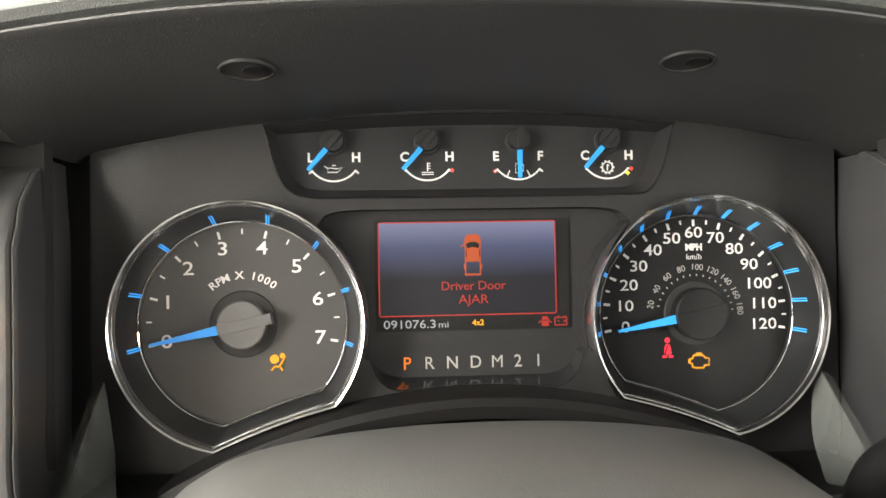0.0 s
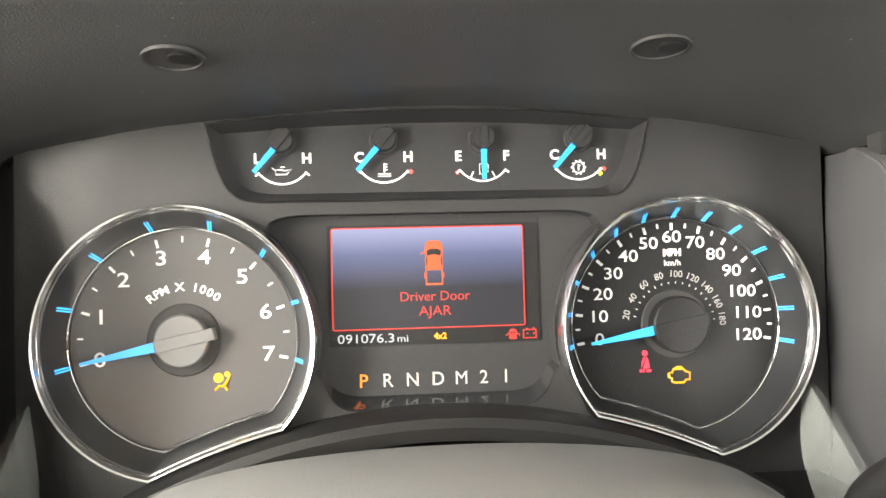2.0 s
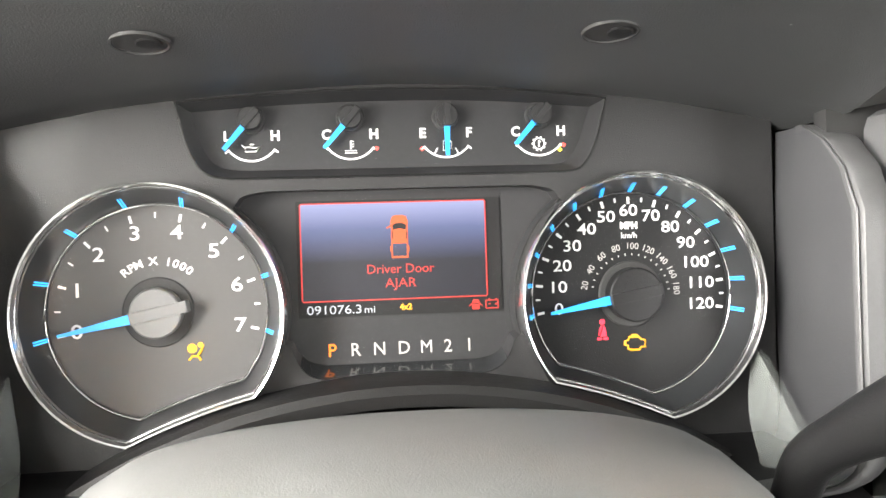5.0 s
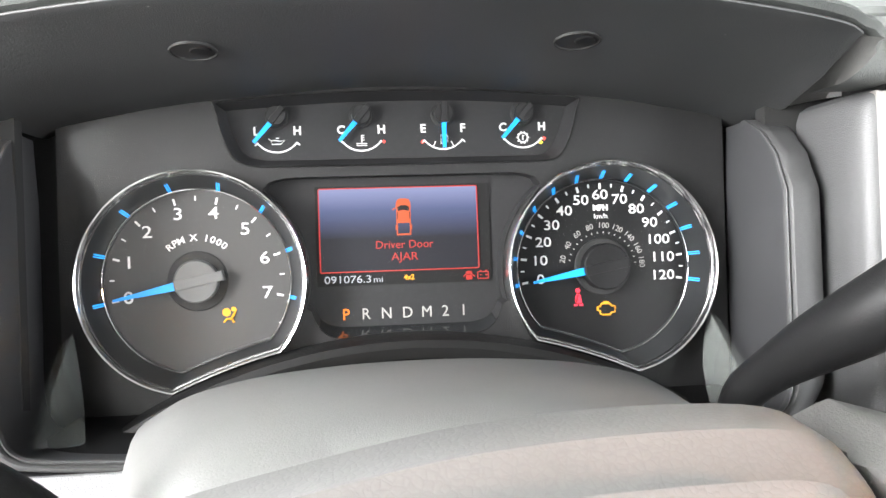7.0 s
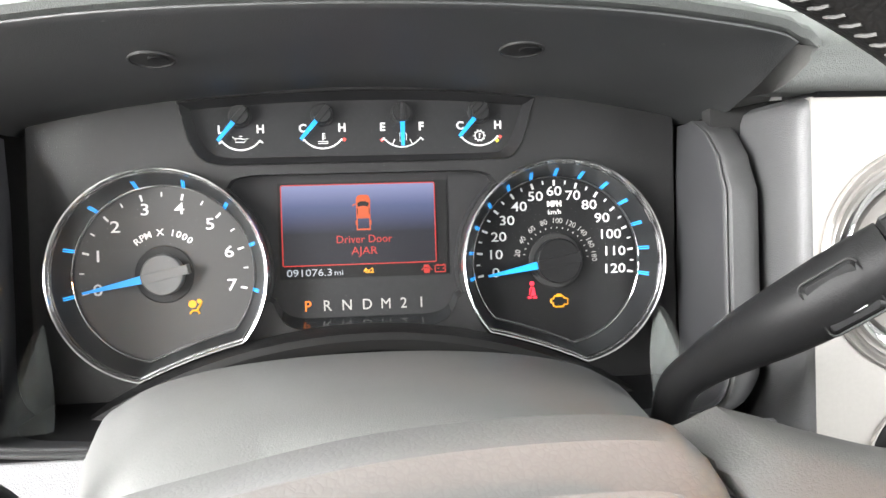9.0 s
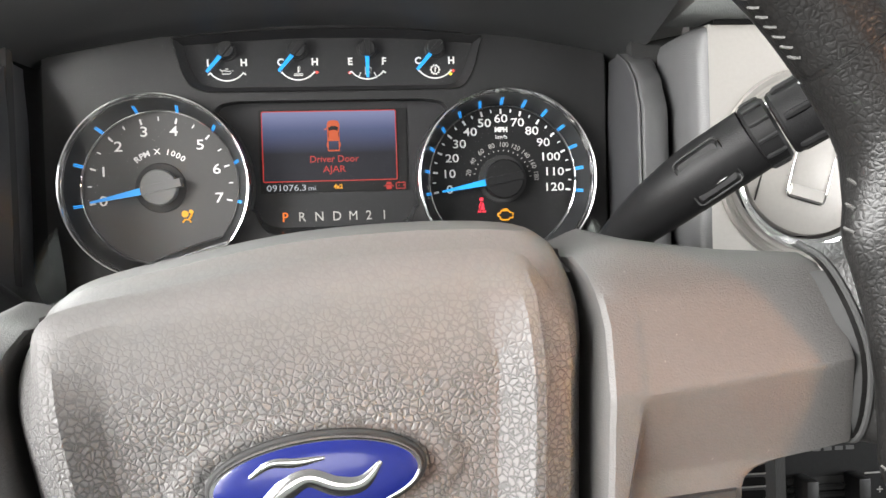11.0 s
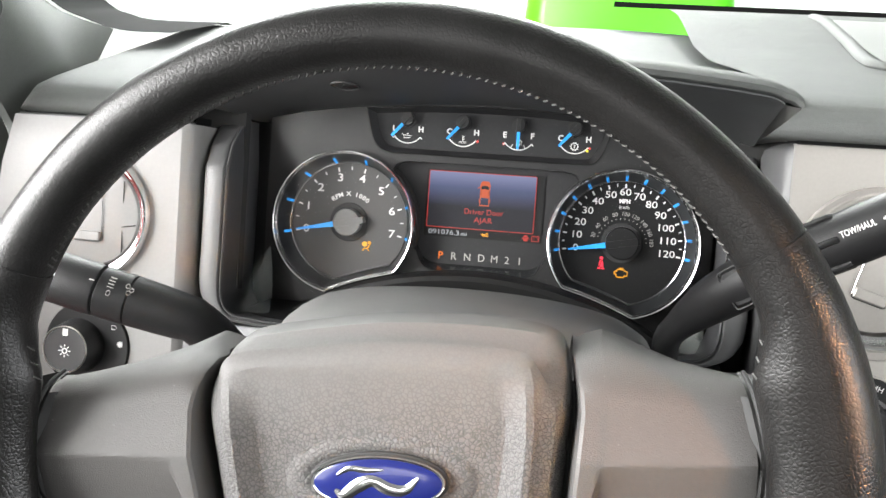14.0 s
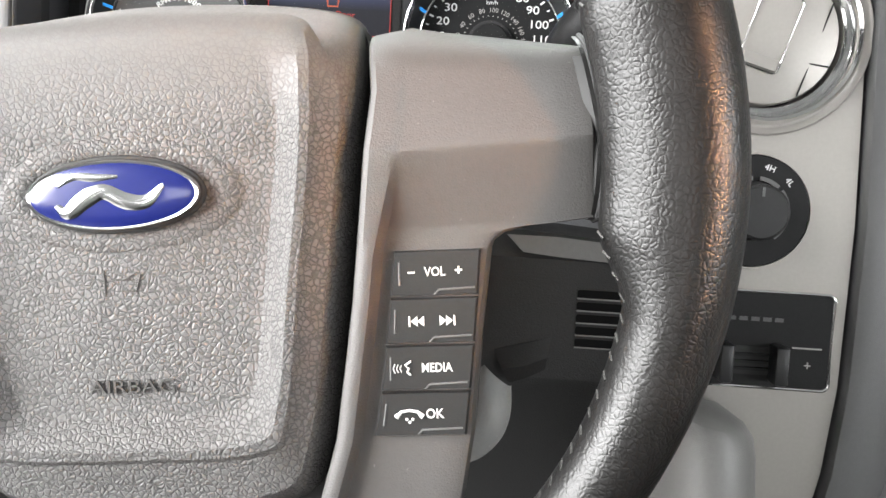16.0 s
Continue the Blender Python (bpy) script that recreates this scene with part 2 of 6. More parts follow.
# clear lens: a thin coated sheet that lets all through but for a small share of gloss
LENS_CLEAR = bpy.data.materials.new("clear_lens")
LENS_CLEAR.use_nodes = True
_t = LENS_CLEAR.node_tree
_t.nodes.remove(_t.nodes["Principled BSDF"])
_tr, _gl, _mx, _fr = (_t.nodes.new(k) for k in ("ShaderNodeBsdfTransparent", "ShaderNodeBsdfGlossy", "ShaderNodeMixShader", "ShaderNodeFresnel"))
_fr.inputs["IOR"].default_value = 1.10
_gl.inputs["Roughness"].default_value = 0.16
_t.links.new(_fr.outputs[0], _mx.inputs[0])
_t.links.new(_tr.outputs[0], _mx.inputs[1])
_t.links.new(_gl.outputs[0], _mx.inputs[2])
_t.links.new(_mx.outputs[0], _t.nodes["Material Output"].inputs["Surface"])

# see-through plastic whose pale bloom paints in light reflected by the lens
def clear_moulding(name, share):
    m = bpy.data.materials.new(name)
    m.use_nodes = True
    t = m.node_tree
    b = t.nodes["Principled BSDF"]
    b.inputs["Base Color"].default_value = (0.40, 0.43, 0.41, 1)
    b.inputs["Roughness"].default_value = 0.35
    tr, mx = t.nodes.new("ShaderNodeBsdfTransparent"), t.nodes.new("ShaderNodeMixShader")
    mx.inputs[0].default_value = share
    t.links.new(tr.outputs[0], mx.inputs[1])
    t.links.new(b.outputs[0], mx.inputs[2])
    t.links.new(mx.outputs[0], t.nodes["Material Output"].inputs["Surface"])
    return m


HAZE, THIN_HAZE = clear_moulding("clear_moulding", 0.24), clear_moulding("thin_bloom", 0.10)

# ---- mesh helpers ----


def thing(name, label, category, group="", m=None, kind=""):
    """An Empty for a thing made of parts, at a pose in the dashboard's frame."""
    ob = new(name)
    ob.empty_display_size = 0.01
    ob.matrix_world = BASE @ m if m is not None else BASE.copy()
    return tagged(ob, label, category, group, kind)


def part(name, bm, mat, parent=None, label="", smooth=True, crease=38):
    """Link a bmesh as one mesh object under a thing or a part."""
    bmesh.ops.recalc_face_normals(bm, faces=bm.faces)
    me = bpy.data.meshes.new(name)
    bm.to_mesh(me)
    bm.free()
    me.materials.append(mat)
    if smooth:
        me.shade_smooth()
        me.set_sharp_from_angle(angle=radians(crease))
    ob = new(name, me)
    if parent is not None:
        ob.parent = parent
    else:
        ob.matrix_world = BASE.copy()
    if label:
        ob["label"] = label
    return ob


def piece(name, bm, mat, label, category, kind="", group="", smooth=True):
    """A thing that is one mesh, in the dashboard's frame."""
    return tagged(part(name, bm, mat, None, "", smooth), label, category, group, kind)


def spline(keys, steps=6, closed=False):
    """A Catmull-Rom curve through the keys (tuples of any length)."""
    k = [np.array(p, float) for p in keys]
    n = len(k)
    out = []
    for i in range(n if closed else n - 1):
        p1, p2 = k[i], k[(i + 1) % n]
        p0 = k[i - 1] if closed or i > 0 else 2 * p1 - p2
        p3 = k[(i + 2) % n] if closed or i + 2 < n else 2 * p2 - p1
        for s in range(steps):
            u = s / steps
            out.append(0.5 * (2 * p1 + (p2 - p0) * u + (2 * p0 - 5 * p1 + 4 * p2 - p3) * u * u + (3 * p1 - p0 - 3 * p2 + p3) * u ** 3))
    if not closed:
        out.append(k[-1])
    return out


def loft(bm, loops, closed=True, cap_start=False, cap_end=False):
    """Skin between loops of equal length; each loop is a list of 3D points."""
    rows = [[bm.verts.new(tuple(p)) for p in loop] for loop in loops]
    n = len(rows[0])
    for a, b in zip(rows, rows[1:]):
        for i in range(n if closed else n - 1):
            j = (i + 1) % n
            bm.faces.new((a[i], a[j], b[j], b[i]))
    if cap_start:
        bm.faces.new(rows[0])
    if cap_end:
        bm.faces.new(list(reversed(rows[-1])))
    return rows


def lathe(bm, profile, centre=(0, 0, 0), segs=64, a0=0.0, a1=360.0, axis="y"):
    """Turn (radius, y) pairs about the y axis through centre."""
    full = abs(a1 - a0) >= 359.9
    n = segs if full else segs + 1
    loops = []
    for r, y in profile:
        loop = []
        for i in range(n):
            a = radians(a0 + (a1 - a0) * i / segs)
            loop.append((centre[0] + r * math.cos(a), centre[1] + y, centre[2] + r * math.sin(a)))
        loops.append(loop)
    return loft(bm, loops, closed=full)


def disc(bm, x, z, r, y0, y1, segs=40, bevel=0.0):
    prof = [(0.00001, y1), (r - bevel, y1), (r, y1 + bevel), (r, y0)] if bevel else [(0.00001, y1), (r, y1), (r, y0)]
    return lathe(bm, prof, (x, 0, z), segs)


def plate(bm, outer, holes, y, depth, back=False):
    """A plate in the plane y, with holes, whose edges run back by depth."""
    edges = []
    for loop in (outer, *holes):
        vs = [bm.verts.new((p[0], y, p[1])) for p in loop]
        edges += [bm.edges.new((vs[i], vs[(i + 1) % len(vs)])) for i in range(len(vs))]
    bmesh.ops.triangle_fill(bm, use_beauty=True, use_dissolve=False, edges=edges)
    for loop in (outer, *holes):
        if depth:
            loft(bm, [[(p[0], y, p[1]) for p in loop], [(p[0], y + depth, p[1]) for p in loop]])
    bmesh.ops.remove_doubles(bm, verts=bm.verts, dist=1e-6)


def prism(bm, pts, y0, y1, bevel=0.0):
    """A plate of outline pts between y0 (back) and y1 (front), with a chamfer on its front edge."""
    c = np.mean(np.array(pts, float), 0)
    if bevel:
        size = np.mean(np.linalg.norm(np.array(pts) - c, axis=1))
        inner = [tuple(c + (np.array(p) - c) * (1 - bevel / size)) for p in pts]
        loft(bm, [[(p[0], y0, p[1]) for p in pts], [(p[0], y1 + bevel, p[1]) for p in pts], [(p[0], y1, p[1]) for p in inner]], cap_end=True)
    else:
        loft(bm, [[(p[0], y0, p[1]) for p in pts], [(p[0], y1, p[1]) for p in pts]], cap_end=True)


def rounded(x0, z0, x1, z1, r, n=5):
    """The outline of a rectangle with round corners."""
    out = []
    for cx, cz, a in ((x1 - r, z1 - r, 0), (x0 + r, z1 - r, 90), (x0 + r, z0 + r, 180), (x1 - r, z0 + r, 270)):
        out += [(cx + r * math.cos(radians(a + 90 * i / n)), cz + r * math.sin(radians(a + 90 * i / n))) for i in range(n + 1)]
    return out


def box(bm, x0, y0, z0, x1, y1, z1, bevel=0.0):
    m = Matrix.LocRotScale(((x0 + x1) / 2, (y0 + y1) / 2, (z0 + z1) / 2), None, (abs(x1 - x0), abs(y1 - y0), abs(z1 - z0)))
    made = bmesh.ops.create_cube(bm, size=1, matrix=m)
    if bevel:
        edges = {e for v in made["verts"] for e in v.link_edges}
        bmesh.ops.bevel(bm, geom=list(edges), offset=bevel, segments=2, affect="EDGES", profile=0.5)


def tube(bm, path, radius, segs=12, closed=False, caps=True, squash=1.0):
    """A round bar along 3D points; radius is a number or one a point."""
    pts = [Vector(tuple(p)) for p in path]
    n = len(pts)
    up = Vector((0, 0, 1))
    loops = []
    for i, p in enumerate(pts):
        a = pts[i - 1] if closed or i > 0 else p
        b = pts[(i + 1) % n] if closed or i + 1 < n else p
        d = (b - a).normalized()
        s = d.cross(up)
        if s.length < 1e-4:
            s = d.cross(Vector((0, 1, 0)))
        s.normalize()
        w = s.cross(d)
        r = radius[i] if hasattr(radius, "__len__") else radius
        loops.append([p + s * (r * math.cos(2 * math.pi * k / segs)) + w * (r * squash * math.sin(2 * math.pi * k / segs)) for k in range(segs)])
    if closed:
        loops.append(loops[0])
        loft(bm, loops)
        bmesh.ops.remove_doubles(bm, verts=bm.verts, dist=1e-7)
    else:
        loft(bm, loops, cap_start=caps, cap_end=caps)


def bar(bm, x0, z0, x1, z1, w, y, w1=None, lift=0.0003):
    """A thin printed bar in the plane y from one end to the other."""
    d = Vector((x1 - x0, z1 - z0))
    d.normalize()
    s = Vector((-d.y, d.x))
    w1 = w if w1 is None else w1
    pts = [(x0 + s.x * w / 2, z0 + s.y * w / 2), (x1 + s.x * w1 / 2, z1 + s.y * w1 / 2), (x1 - s.x * w1 / 2, z1 - s.y * w1 / 2), (x0 - s.x * w / 2, z0 - s.y * w / 2)]
    prism(bm, pts, y, y - lift)


def arc_band(bm, cx, cz, r, a0, a1, w, y, n=24, lift=0.0003):
    pts = [(cx + (r + w / 2) * math.cos(radians(a0 + (a1 - a0) * i / n)), cz + (r + w / 2) * math.sin(radians(a0 + (a1 - a0) * i / n))) for i in range(n + 1)]
    pts += [(cx + (r - w / 2) * math.cos(radians(a1 + (a0 - a1) * i / n)), cz + (r - w / 2) * math.sin(radians(a1 + (a0 - a1) * i / n))) for i in range(n + 1)]
    loft(bm, [[(p[0], y, p[1]) for p in pts], [(p[0], y - lift, p[1]) for p in pts]])
    for i in range(n):
        q = [pts[i], pts[i + 1], pts[2 * n - i], pts[2 * n + 1 - i]]
        bm.faces.new([bm.verts.new((p[0], y - lift, p[1])) for p in q])


def writing(bm, text, x, z, size, y, turn=0.0, squeeze=1.0, bold=0.0, lift=0.0003, m=None):
    """Letters about size metres high, centred at x, z, printed on the plane y and facing the driver."""
    cu = bpy.data.curves.new("letters", "FONT")
    cu.body, cu.align_x, cu.align_y, cu.size = text, "CENTER", "CENTER", size * 1.38
    cu.extrude, cu.offset, cu.resolution_u = lift / 2, bold, 3
    ob = bpy.data.objects.new("letters", cu)
    scene.collection.objects.link(ob)
    me = bpy.data.meshes.new_from_object(ob.evaluated_get(bpy.context.evaluated_depsgraph_get()))
    place = pose(x, y, z) @ Matrix.Rotation(radians(-turn), 4, "Y") @ pose(0, 0, 0, 90, 0, 0) @ Matrix.Diagonal((squeeze, 1, 1, 1))
    me.transform(m @ place if m is not None else place)
    bm.from_mesh(me)
    bmesh.ops.remove_doubles(bm, verts=bm.verts, dist=1e-6)
    bpy.data.objects.remove(ob)
    bpy.data.curves.remove(cu)
    bpy.data.meshes.remove(me)


def polar(cx, cz, r, a):
    return cx + r * math.cos(radians(a)), cz + r * math.sin(radians(a))

# ---- instrument cluster ----
CX = 0.0045          # middle of the cluster
HUB_DX, HUB_Z = 0.1072, -0.0348
CUT_Z = -0.345       # centre of the arc that follows the steering column


def gauge_outline(cx, r, cut, n=72, k=18):
    """A circle round a gauge's hub, cut off below by the column's arc; x, z pairs."""
    a = [i * 0.25 for i in range(1440)]
    out = [t for t in a if math.hypot(polar(cx, HUB_Z, r, t)[0] - CX, polar(cx, HUB_Z, r, t)[1] - CUT_Z) > cut]
    gap = max(range(len(out)), key=lambda i: (out[(i + 1) % len(out)] - out[i]) % 360)
    start, end = out[(gap + 1) % len(out)], out[gap]
    sweep = (end - start) % 360
    pts = [polar(cx, HUB_Z, r, start + sweep * i / (n - 1)) for i in range(n)]
    b0 = math.atan2(pts[-1][1] - CUT_Z, pts[-1][0] - CX)
    b1 = math.atan2(pts[0][1] - CUT_Z, pts[0][0] - CX)
    pts += [(CX + cut * math.cos(b0 + (b1 - b0) * i / (k + 1)), CUT_Z + cut * math.sin(b0 + (b1 - b0) * i / (k + 1))) for i in range(1, k + 1)]
    return pts


def at_y(pts, y):
    return [(p[0], y, p[1]) for p in pts]


cluster = thing("instrument_cluster", "black instrument cluster with chrome-ringed gauges and a lit centre display", "instrument cluster")

mask_top = spline([(-0.168, 0.0440), (-0.137, 0.0500), (-0.091, 0.0572), (0.0045, 0.0628), (0.100, 0.0572), (0.146, 0.0500), (0.178, 0.0440)], 6)
mask_outer = [(-0.168, -0.104), (-0.1685, -0.03)] + [tuple(p) for p in mask_top] + [(0.1775, -0.03), (0.177, -0.104)]
panel_hole = [polar(CX - HUB_DX, HUB_Z, 0.0572, a) for a in range(52, -17, -4)]
panel_hole += [tuple(p) for p in spline([(-0.0450, -0.0525), (-0.0432, -0.0575), (-0.0402, -0.0624), (-0.0362, -0.0655), (-0.0300, -0.0672)], 3)]
panel_hole = panel_hole + [(2 * CX - x, z) for x, z in reversed(panel_hole)]
panel_top = [(-0.0650, 0.0139), (-0.0615, 0.0153), (-0.0560, 0.0163), (-0.0500, 0.0166)]
panel_hole += [(2 * CX - x, z) for x, z in panel_top] + list(reversed(panel_top))
mini_hole = [tuple(p) for p in spline([(-0.0911, 0.0556), (-0.0468, 0.0590), (0.0021, 0.0606), (0.0522, 0.0596), (0.0995, 0.0554)], 5)]
mini_hole += [tuple(p) for p in spline([(0.0973, 0.0478), (0.0938, 0.0357), (0.0897, 0.0275), (0.0850, 0.0232), (0.0780, 0.0222)], 4)]
mini_hole += [tuple(p) for p in spline([(-0.0680, 0.0222), (-0.0760, 0.0236), (-0.0805, 0.0262), (-0.0835, 0.0300), (-0.0866, 0.0370), (-0.0893, 0.0470)], 4)]
tach_x, speed_x = CX - HUB_DX, CX + HUB_DX
bm = bmesh.new()
plate(bm, mask_outer, [gauge_outline(tach_x, 0.0552, 0.2828), gauge_outline(speed_x, 0.0552, 0.2828), panel_hole, mini_hole], -0.010, 0.009)
part("mask", bm, MASK, cluster)

# centre panel, its display and the selector letters
panel_floor = [(CX + (x - CX) * 0.992, z + 0.0051 * min(1.0, max(0.0, (-0.045 - z) / 0.0222))) for x, z in panel_hole]
bm = bmesh.new()
loft(bm, [at_y(panel_hole, -0.0104), at_y(panel_floor, 0.0012)], cap_end=True)
display_panel = part("display_panel", bm, SATIN, cluster, "satin black panel round the display", crease=20)
# polished ledge below the letters, which mirrors them
ledge_rows = [(p, q) for p, q in zip(panel_hole, panel_floor) if p[1] < -0.0600]
ledge_rows.sort(key=lambda r: r[0][0])
bm = bmesh.new()
loft(bm, [[(p[0], -0.0106, p[1] + 0.0003) for p, q in ledge_rows], [(q[0], 0.0010, q[1] + 0.0003) for p, q in ledge_rows]], closed=False)
part("panel_ledge", bm, GLOSS, display_panel, "polished black ledge below the selector letters")
bm = bmesh.new()
prism(bm, rounded(-0.0418, -0.0402, 0.0506, 0.0122, 0.0006), 0.0012, 0.0002)
part("display_frame", bm, DARK, display_panel)
bm = bmesh.new()
prism(bm, rounded(-0.0398, -0.0328, 0.0437, 0.0107, 0.0006), 0.0002, -0.0003)
part("display_screen", bm, SCREEN, display_panel, "lit display fading from pale blue to black")
bm = bmesh.new()
border = rounded(-0.0400, -0.0330, 0.0439, 0.0109, 0.0008, 3)
for p, q in zip(border, border[1:] + border[:1]):
    if math.hypot(p[0] - q[0], p[1] - q[1]) > 1e-6:
        bar(bm, *p, *q, 0.00055, -0.0003)
part("screen_border", bm, SCREEN_RED, display_panel, "thin red border line")
bm = bmesh.new()
writing(bm, "Driver Door", 0.0044, -0.0194, 0.0043, -0.0006)
writing(bm, "AJAR", 0.0044, -0.0258, 0.0043, -0.0006, squeeze=1.1)
part("screen_text", bm, SCREEN_RED, display_panel, "red warning text about the driver door")
bm = bmesh.new()
prism(bm, [(0.0006, -0.0072), (0.0006, -0.0010), (0.0004, 0.0020), (0.0012, 0.0044), (0.0028, 0.0050), (0.0060, 0.0050), (0.0076, 0.0044), (0.0084, 0.0020), (0.0082, -0.0010), (0.0082, -0.0072)], -0.0003, -0.0006)
bar(bm, 0.0008, 0.0003, -0.0014, -0.0008, 0.0007, -0.0003)
for x in (0.0009, 0.0079):
    bar(bm, x, -0.0066, x, -0.0140, 0.0006, -0.0003)
bar(bm, 0.0006, -0.0140, 0.0082, -0.0140, 0.0009, -0.0003)
bar(bm, 0.0006, -0.0076, 0.0082, -0.0076, 0.0007, -0.0003)
for x in (0.0004, 0.0084):
    bar(bm, x, -0.0090, x, -0.0115, 0.0006, -0.0003)
part("screen_truck", bm, SCREEN_ORANGE, display_panel, "orange pickup seen from above")
bm = bmesh.new()
prism(bm, [(0.0016, -0.0016), (0.0012, 0.0004), (0.0030, 0.0014), (0.0058, 0.0014), (0.0076, 0.0004), (0.0072, -0.0016), (0.0044, -0.0010)], -0.0006, -0.0009)
for x in (0.0012, 0.0076):
    bar(bm, x, -0.0022, x, -0.0058, 0.0004, -0.0006)
part("screen_truck_glass", bm, DARK, display_panel)
bm = bmesh.new()
writing(bm, "091076.3", -0.0258, -0.0371, 0.0040, 0.0000, squeeze=1.22)
writing(bm, "mi", -0.0100, -0.0374, 0.0032, 0.0000, squeeze=1.2)
part("odometer", bm, SCREEN_WHITE, display_panel, "white odometer reading on the display")
bm = bmesh.new()
writing(bm, "4x2", 0.0064, -0.0368, 0.0027, 0.0000, bold=0.0001)
part("drive_mode", bm, LAMP_AMBER, display_panel)
bm = bmesh.new()
bar(bm, 0.0432, -0.0352, 0.0490, -0.0352, 0.0005, 0.0002)
bar(bm, 0.0432, -0.0388, 0.0490, -0.0388, 0.0005, 0.0002)
for x in (0.0432, 0.0488):
    bar(bm, x, -0.0352, x, -0.0388, 0.0005, 0.0002)
for x in (0.0444, 0.0474):
    bar(bm, x, -0.0348, x + 0.0009, -0.0348, 0.0007, 0.0002)
    bar(bm, x, -0.0369, x + 0.0010, -0.0369, 0.0004, 0.0002)
bar(bm, 0.0479, -0.0364, 0.0479, -0.0374, 0.0004, 0.0002)
part("battery_icon", bm, SCREEN_RED, display_panel)
bm = bmesh.new()
prism(bm, rounded(0.0368, -0.0392, 0.0402, -0.0366, 0.0006, 3), 0.0002, -0.0002)
prism(bm, rounded(0.0371, -0.0362, 0.0399, -0.0346, 0.0005, 3), 0.0002, -0.0002)
bar(bm, 0.0370, -0.0366, 0.0370, -0.0355, 0.0004, 0.0002)
bar(bm, 0.0400, -0.0366, 0.0400, -0.0355, 0.0004, 0.0002)
bar(bm, 0.0368, -0.0364, 0.0354, -0.0376, 0.0005, 0.0002)
bar(bm, 0.0402, -0.0364, 0.0416, -0.0376, 0.0005, 0.0002)
part("door_icon", bm, SCREEN_RED, display_panel)
for letter, x in zip("PRNDM21", (-0.0275, -0.0170, -0.0061, 0.0050, 0.0153, 0.0252, 0.0350)):
    bm = bmesh.new()
    writing(bm, letter, x, -0.0556, 0.0060, 0.0012, squeeze=0.95, bold=0.0 if letter == "M" else 0.00004)
    part("selector_letter", bm, LAMP_ORANGE if letter == "P" else DIMINK, display_panel, "orange lit letter" if letter == "P" else "")


def needle(parent, x, z, angle, inner, outer, w0, w1, y, hub, hub_mat, hub_r, tail):
    bm = bmesh.new()
    a, b = polar(x, z, inner, angle), polar(x, z, outer, angle)
    d = (math.cos(radians(angle)), math.sin(radians(angle)))
    s = (-d[1], d[0])
    pts = [(a[0] + s[0] * w0 / 2, a[1] + s[1] * w0 / 2), (b[0] + s[0] * w1 / 2, b[1] + s[1] * w1 / 2), (b[0] - s[0] * w1 / 2, b[1] - s[1] * w1 / 2), (a[0] - s[0] * w0 / 2, a[1] - s[1] * w0 / 2)]
    prism(bm, pts, y + 0.0012, y, 0.0002)
    part("needle", bm, BLUE, parent, "bright blue needle")
    bm = bmesh.new()
    disc(bm, x, z, hub_r, -0.001, y - 0.0015, 40, hub_r * 0.06)
    part("needle_hub", bm, hub_mat, parent)
    bm = bmesh.new()
    a, b = polar(x, z, tail, angle + 180), polar(x, z, hub_r * 0.98, angle)
    w = w0 * 1.15
    pts = [(a[0] + s[0] * w / 2, a[1] + s[1] * w / 2), (b[0] + s[0] * w / 2, b[1] + s[1] * w / 2), (b[0] - s[0] * w / 2, b[1] - s[1] * w / 2), (a[0] - s[0] * w / 2, a[1] - s[1] * w / 2)]
    prism(bm, pts, -0.002, y - 0.0026, 0.0004)
    part("hub_bar", bm, hub_mat, parent)


def light_pipe(bm, cx, a):
    """A clear blade across the bowl, lit blue along both its edges."""
    for side in (-0.00055, 0.00055):
        d = math.degrees(side / 0.049)
        p, q = polar(cx, HUB_Z, 0.0476, a + d), polar(cx, HUB_Z, 0.0514, a + d)
        tube(bm, [(p[0], -0.0026, p[1]), (q[0], -0.0105, q[1])], 0.00036, 6)


def big_gauge(name, cx, label, dial_mat):
    """Dial, black bowl, thin inner ring and chrome bezel of a large gauge. Returns the dial."""
    dial_line = gauge_outline(cx, 0.0470, 0.2886)
    bm = bmesh.new()
    prism(bm, dial_line, 0.004, 0.0)
    dial = part(name, bm, dial_mat, cluster, label)
    bm = bmesh.new()
    loft(bm, [at_y(gauge_outline(cx, 0.0539, 0.2836), -0.0190), at_y(gauge_outline(cx, 0.0526, 0.2842), -0.0145), at_y(gauge_outline(cx, 0.0482, 0.2872), -0.0018),
              at_y(dial_line, -0.0018), at_y(dial_line, 0.001)])
    part("bowl", bm, BOWL, dial)
    bm = bmesh.new()
    tube(bm, at_y(gauge_outline(cx, 0.0475, 0.2880), -0.0024), 0.00042, 6, True)
    part("inner_ring", bm, CHROME, dial, "thin chrome line")
    bm = bmesh.new()
    loft(bm, [at_y(gauge_outline(cx, r, c), y) for r, c, y in ((0.0567, 0.2804, -0.0095), (0.0567, 0.2803, -0.0190), (0.0564, 0.2806, -0.0214), (0.0557, 0.2814, -0.0232), (0.0549, 0.2822, -0.0228), (0.0544, 0.2828, -0.0210), (0.0542, 0.2830, -0.0190), (0.0540, 0.2832, -0.0185), (0.0537, 0.2836, -0.0191), (0.0534, 0.2839, -0.0175))])
    part("bezel_ring", bm, RING, dial, "polished chrome bezel")
    return dial


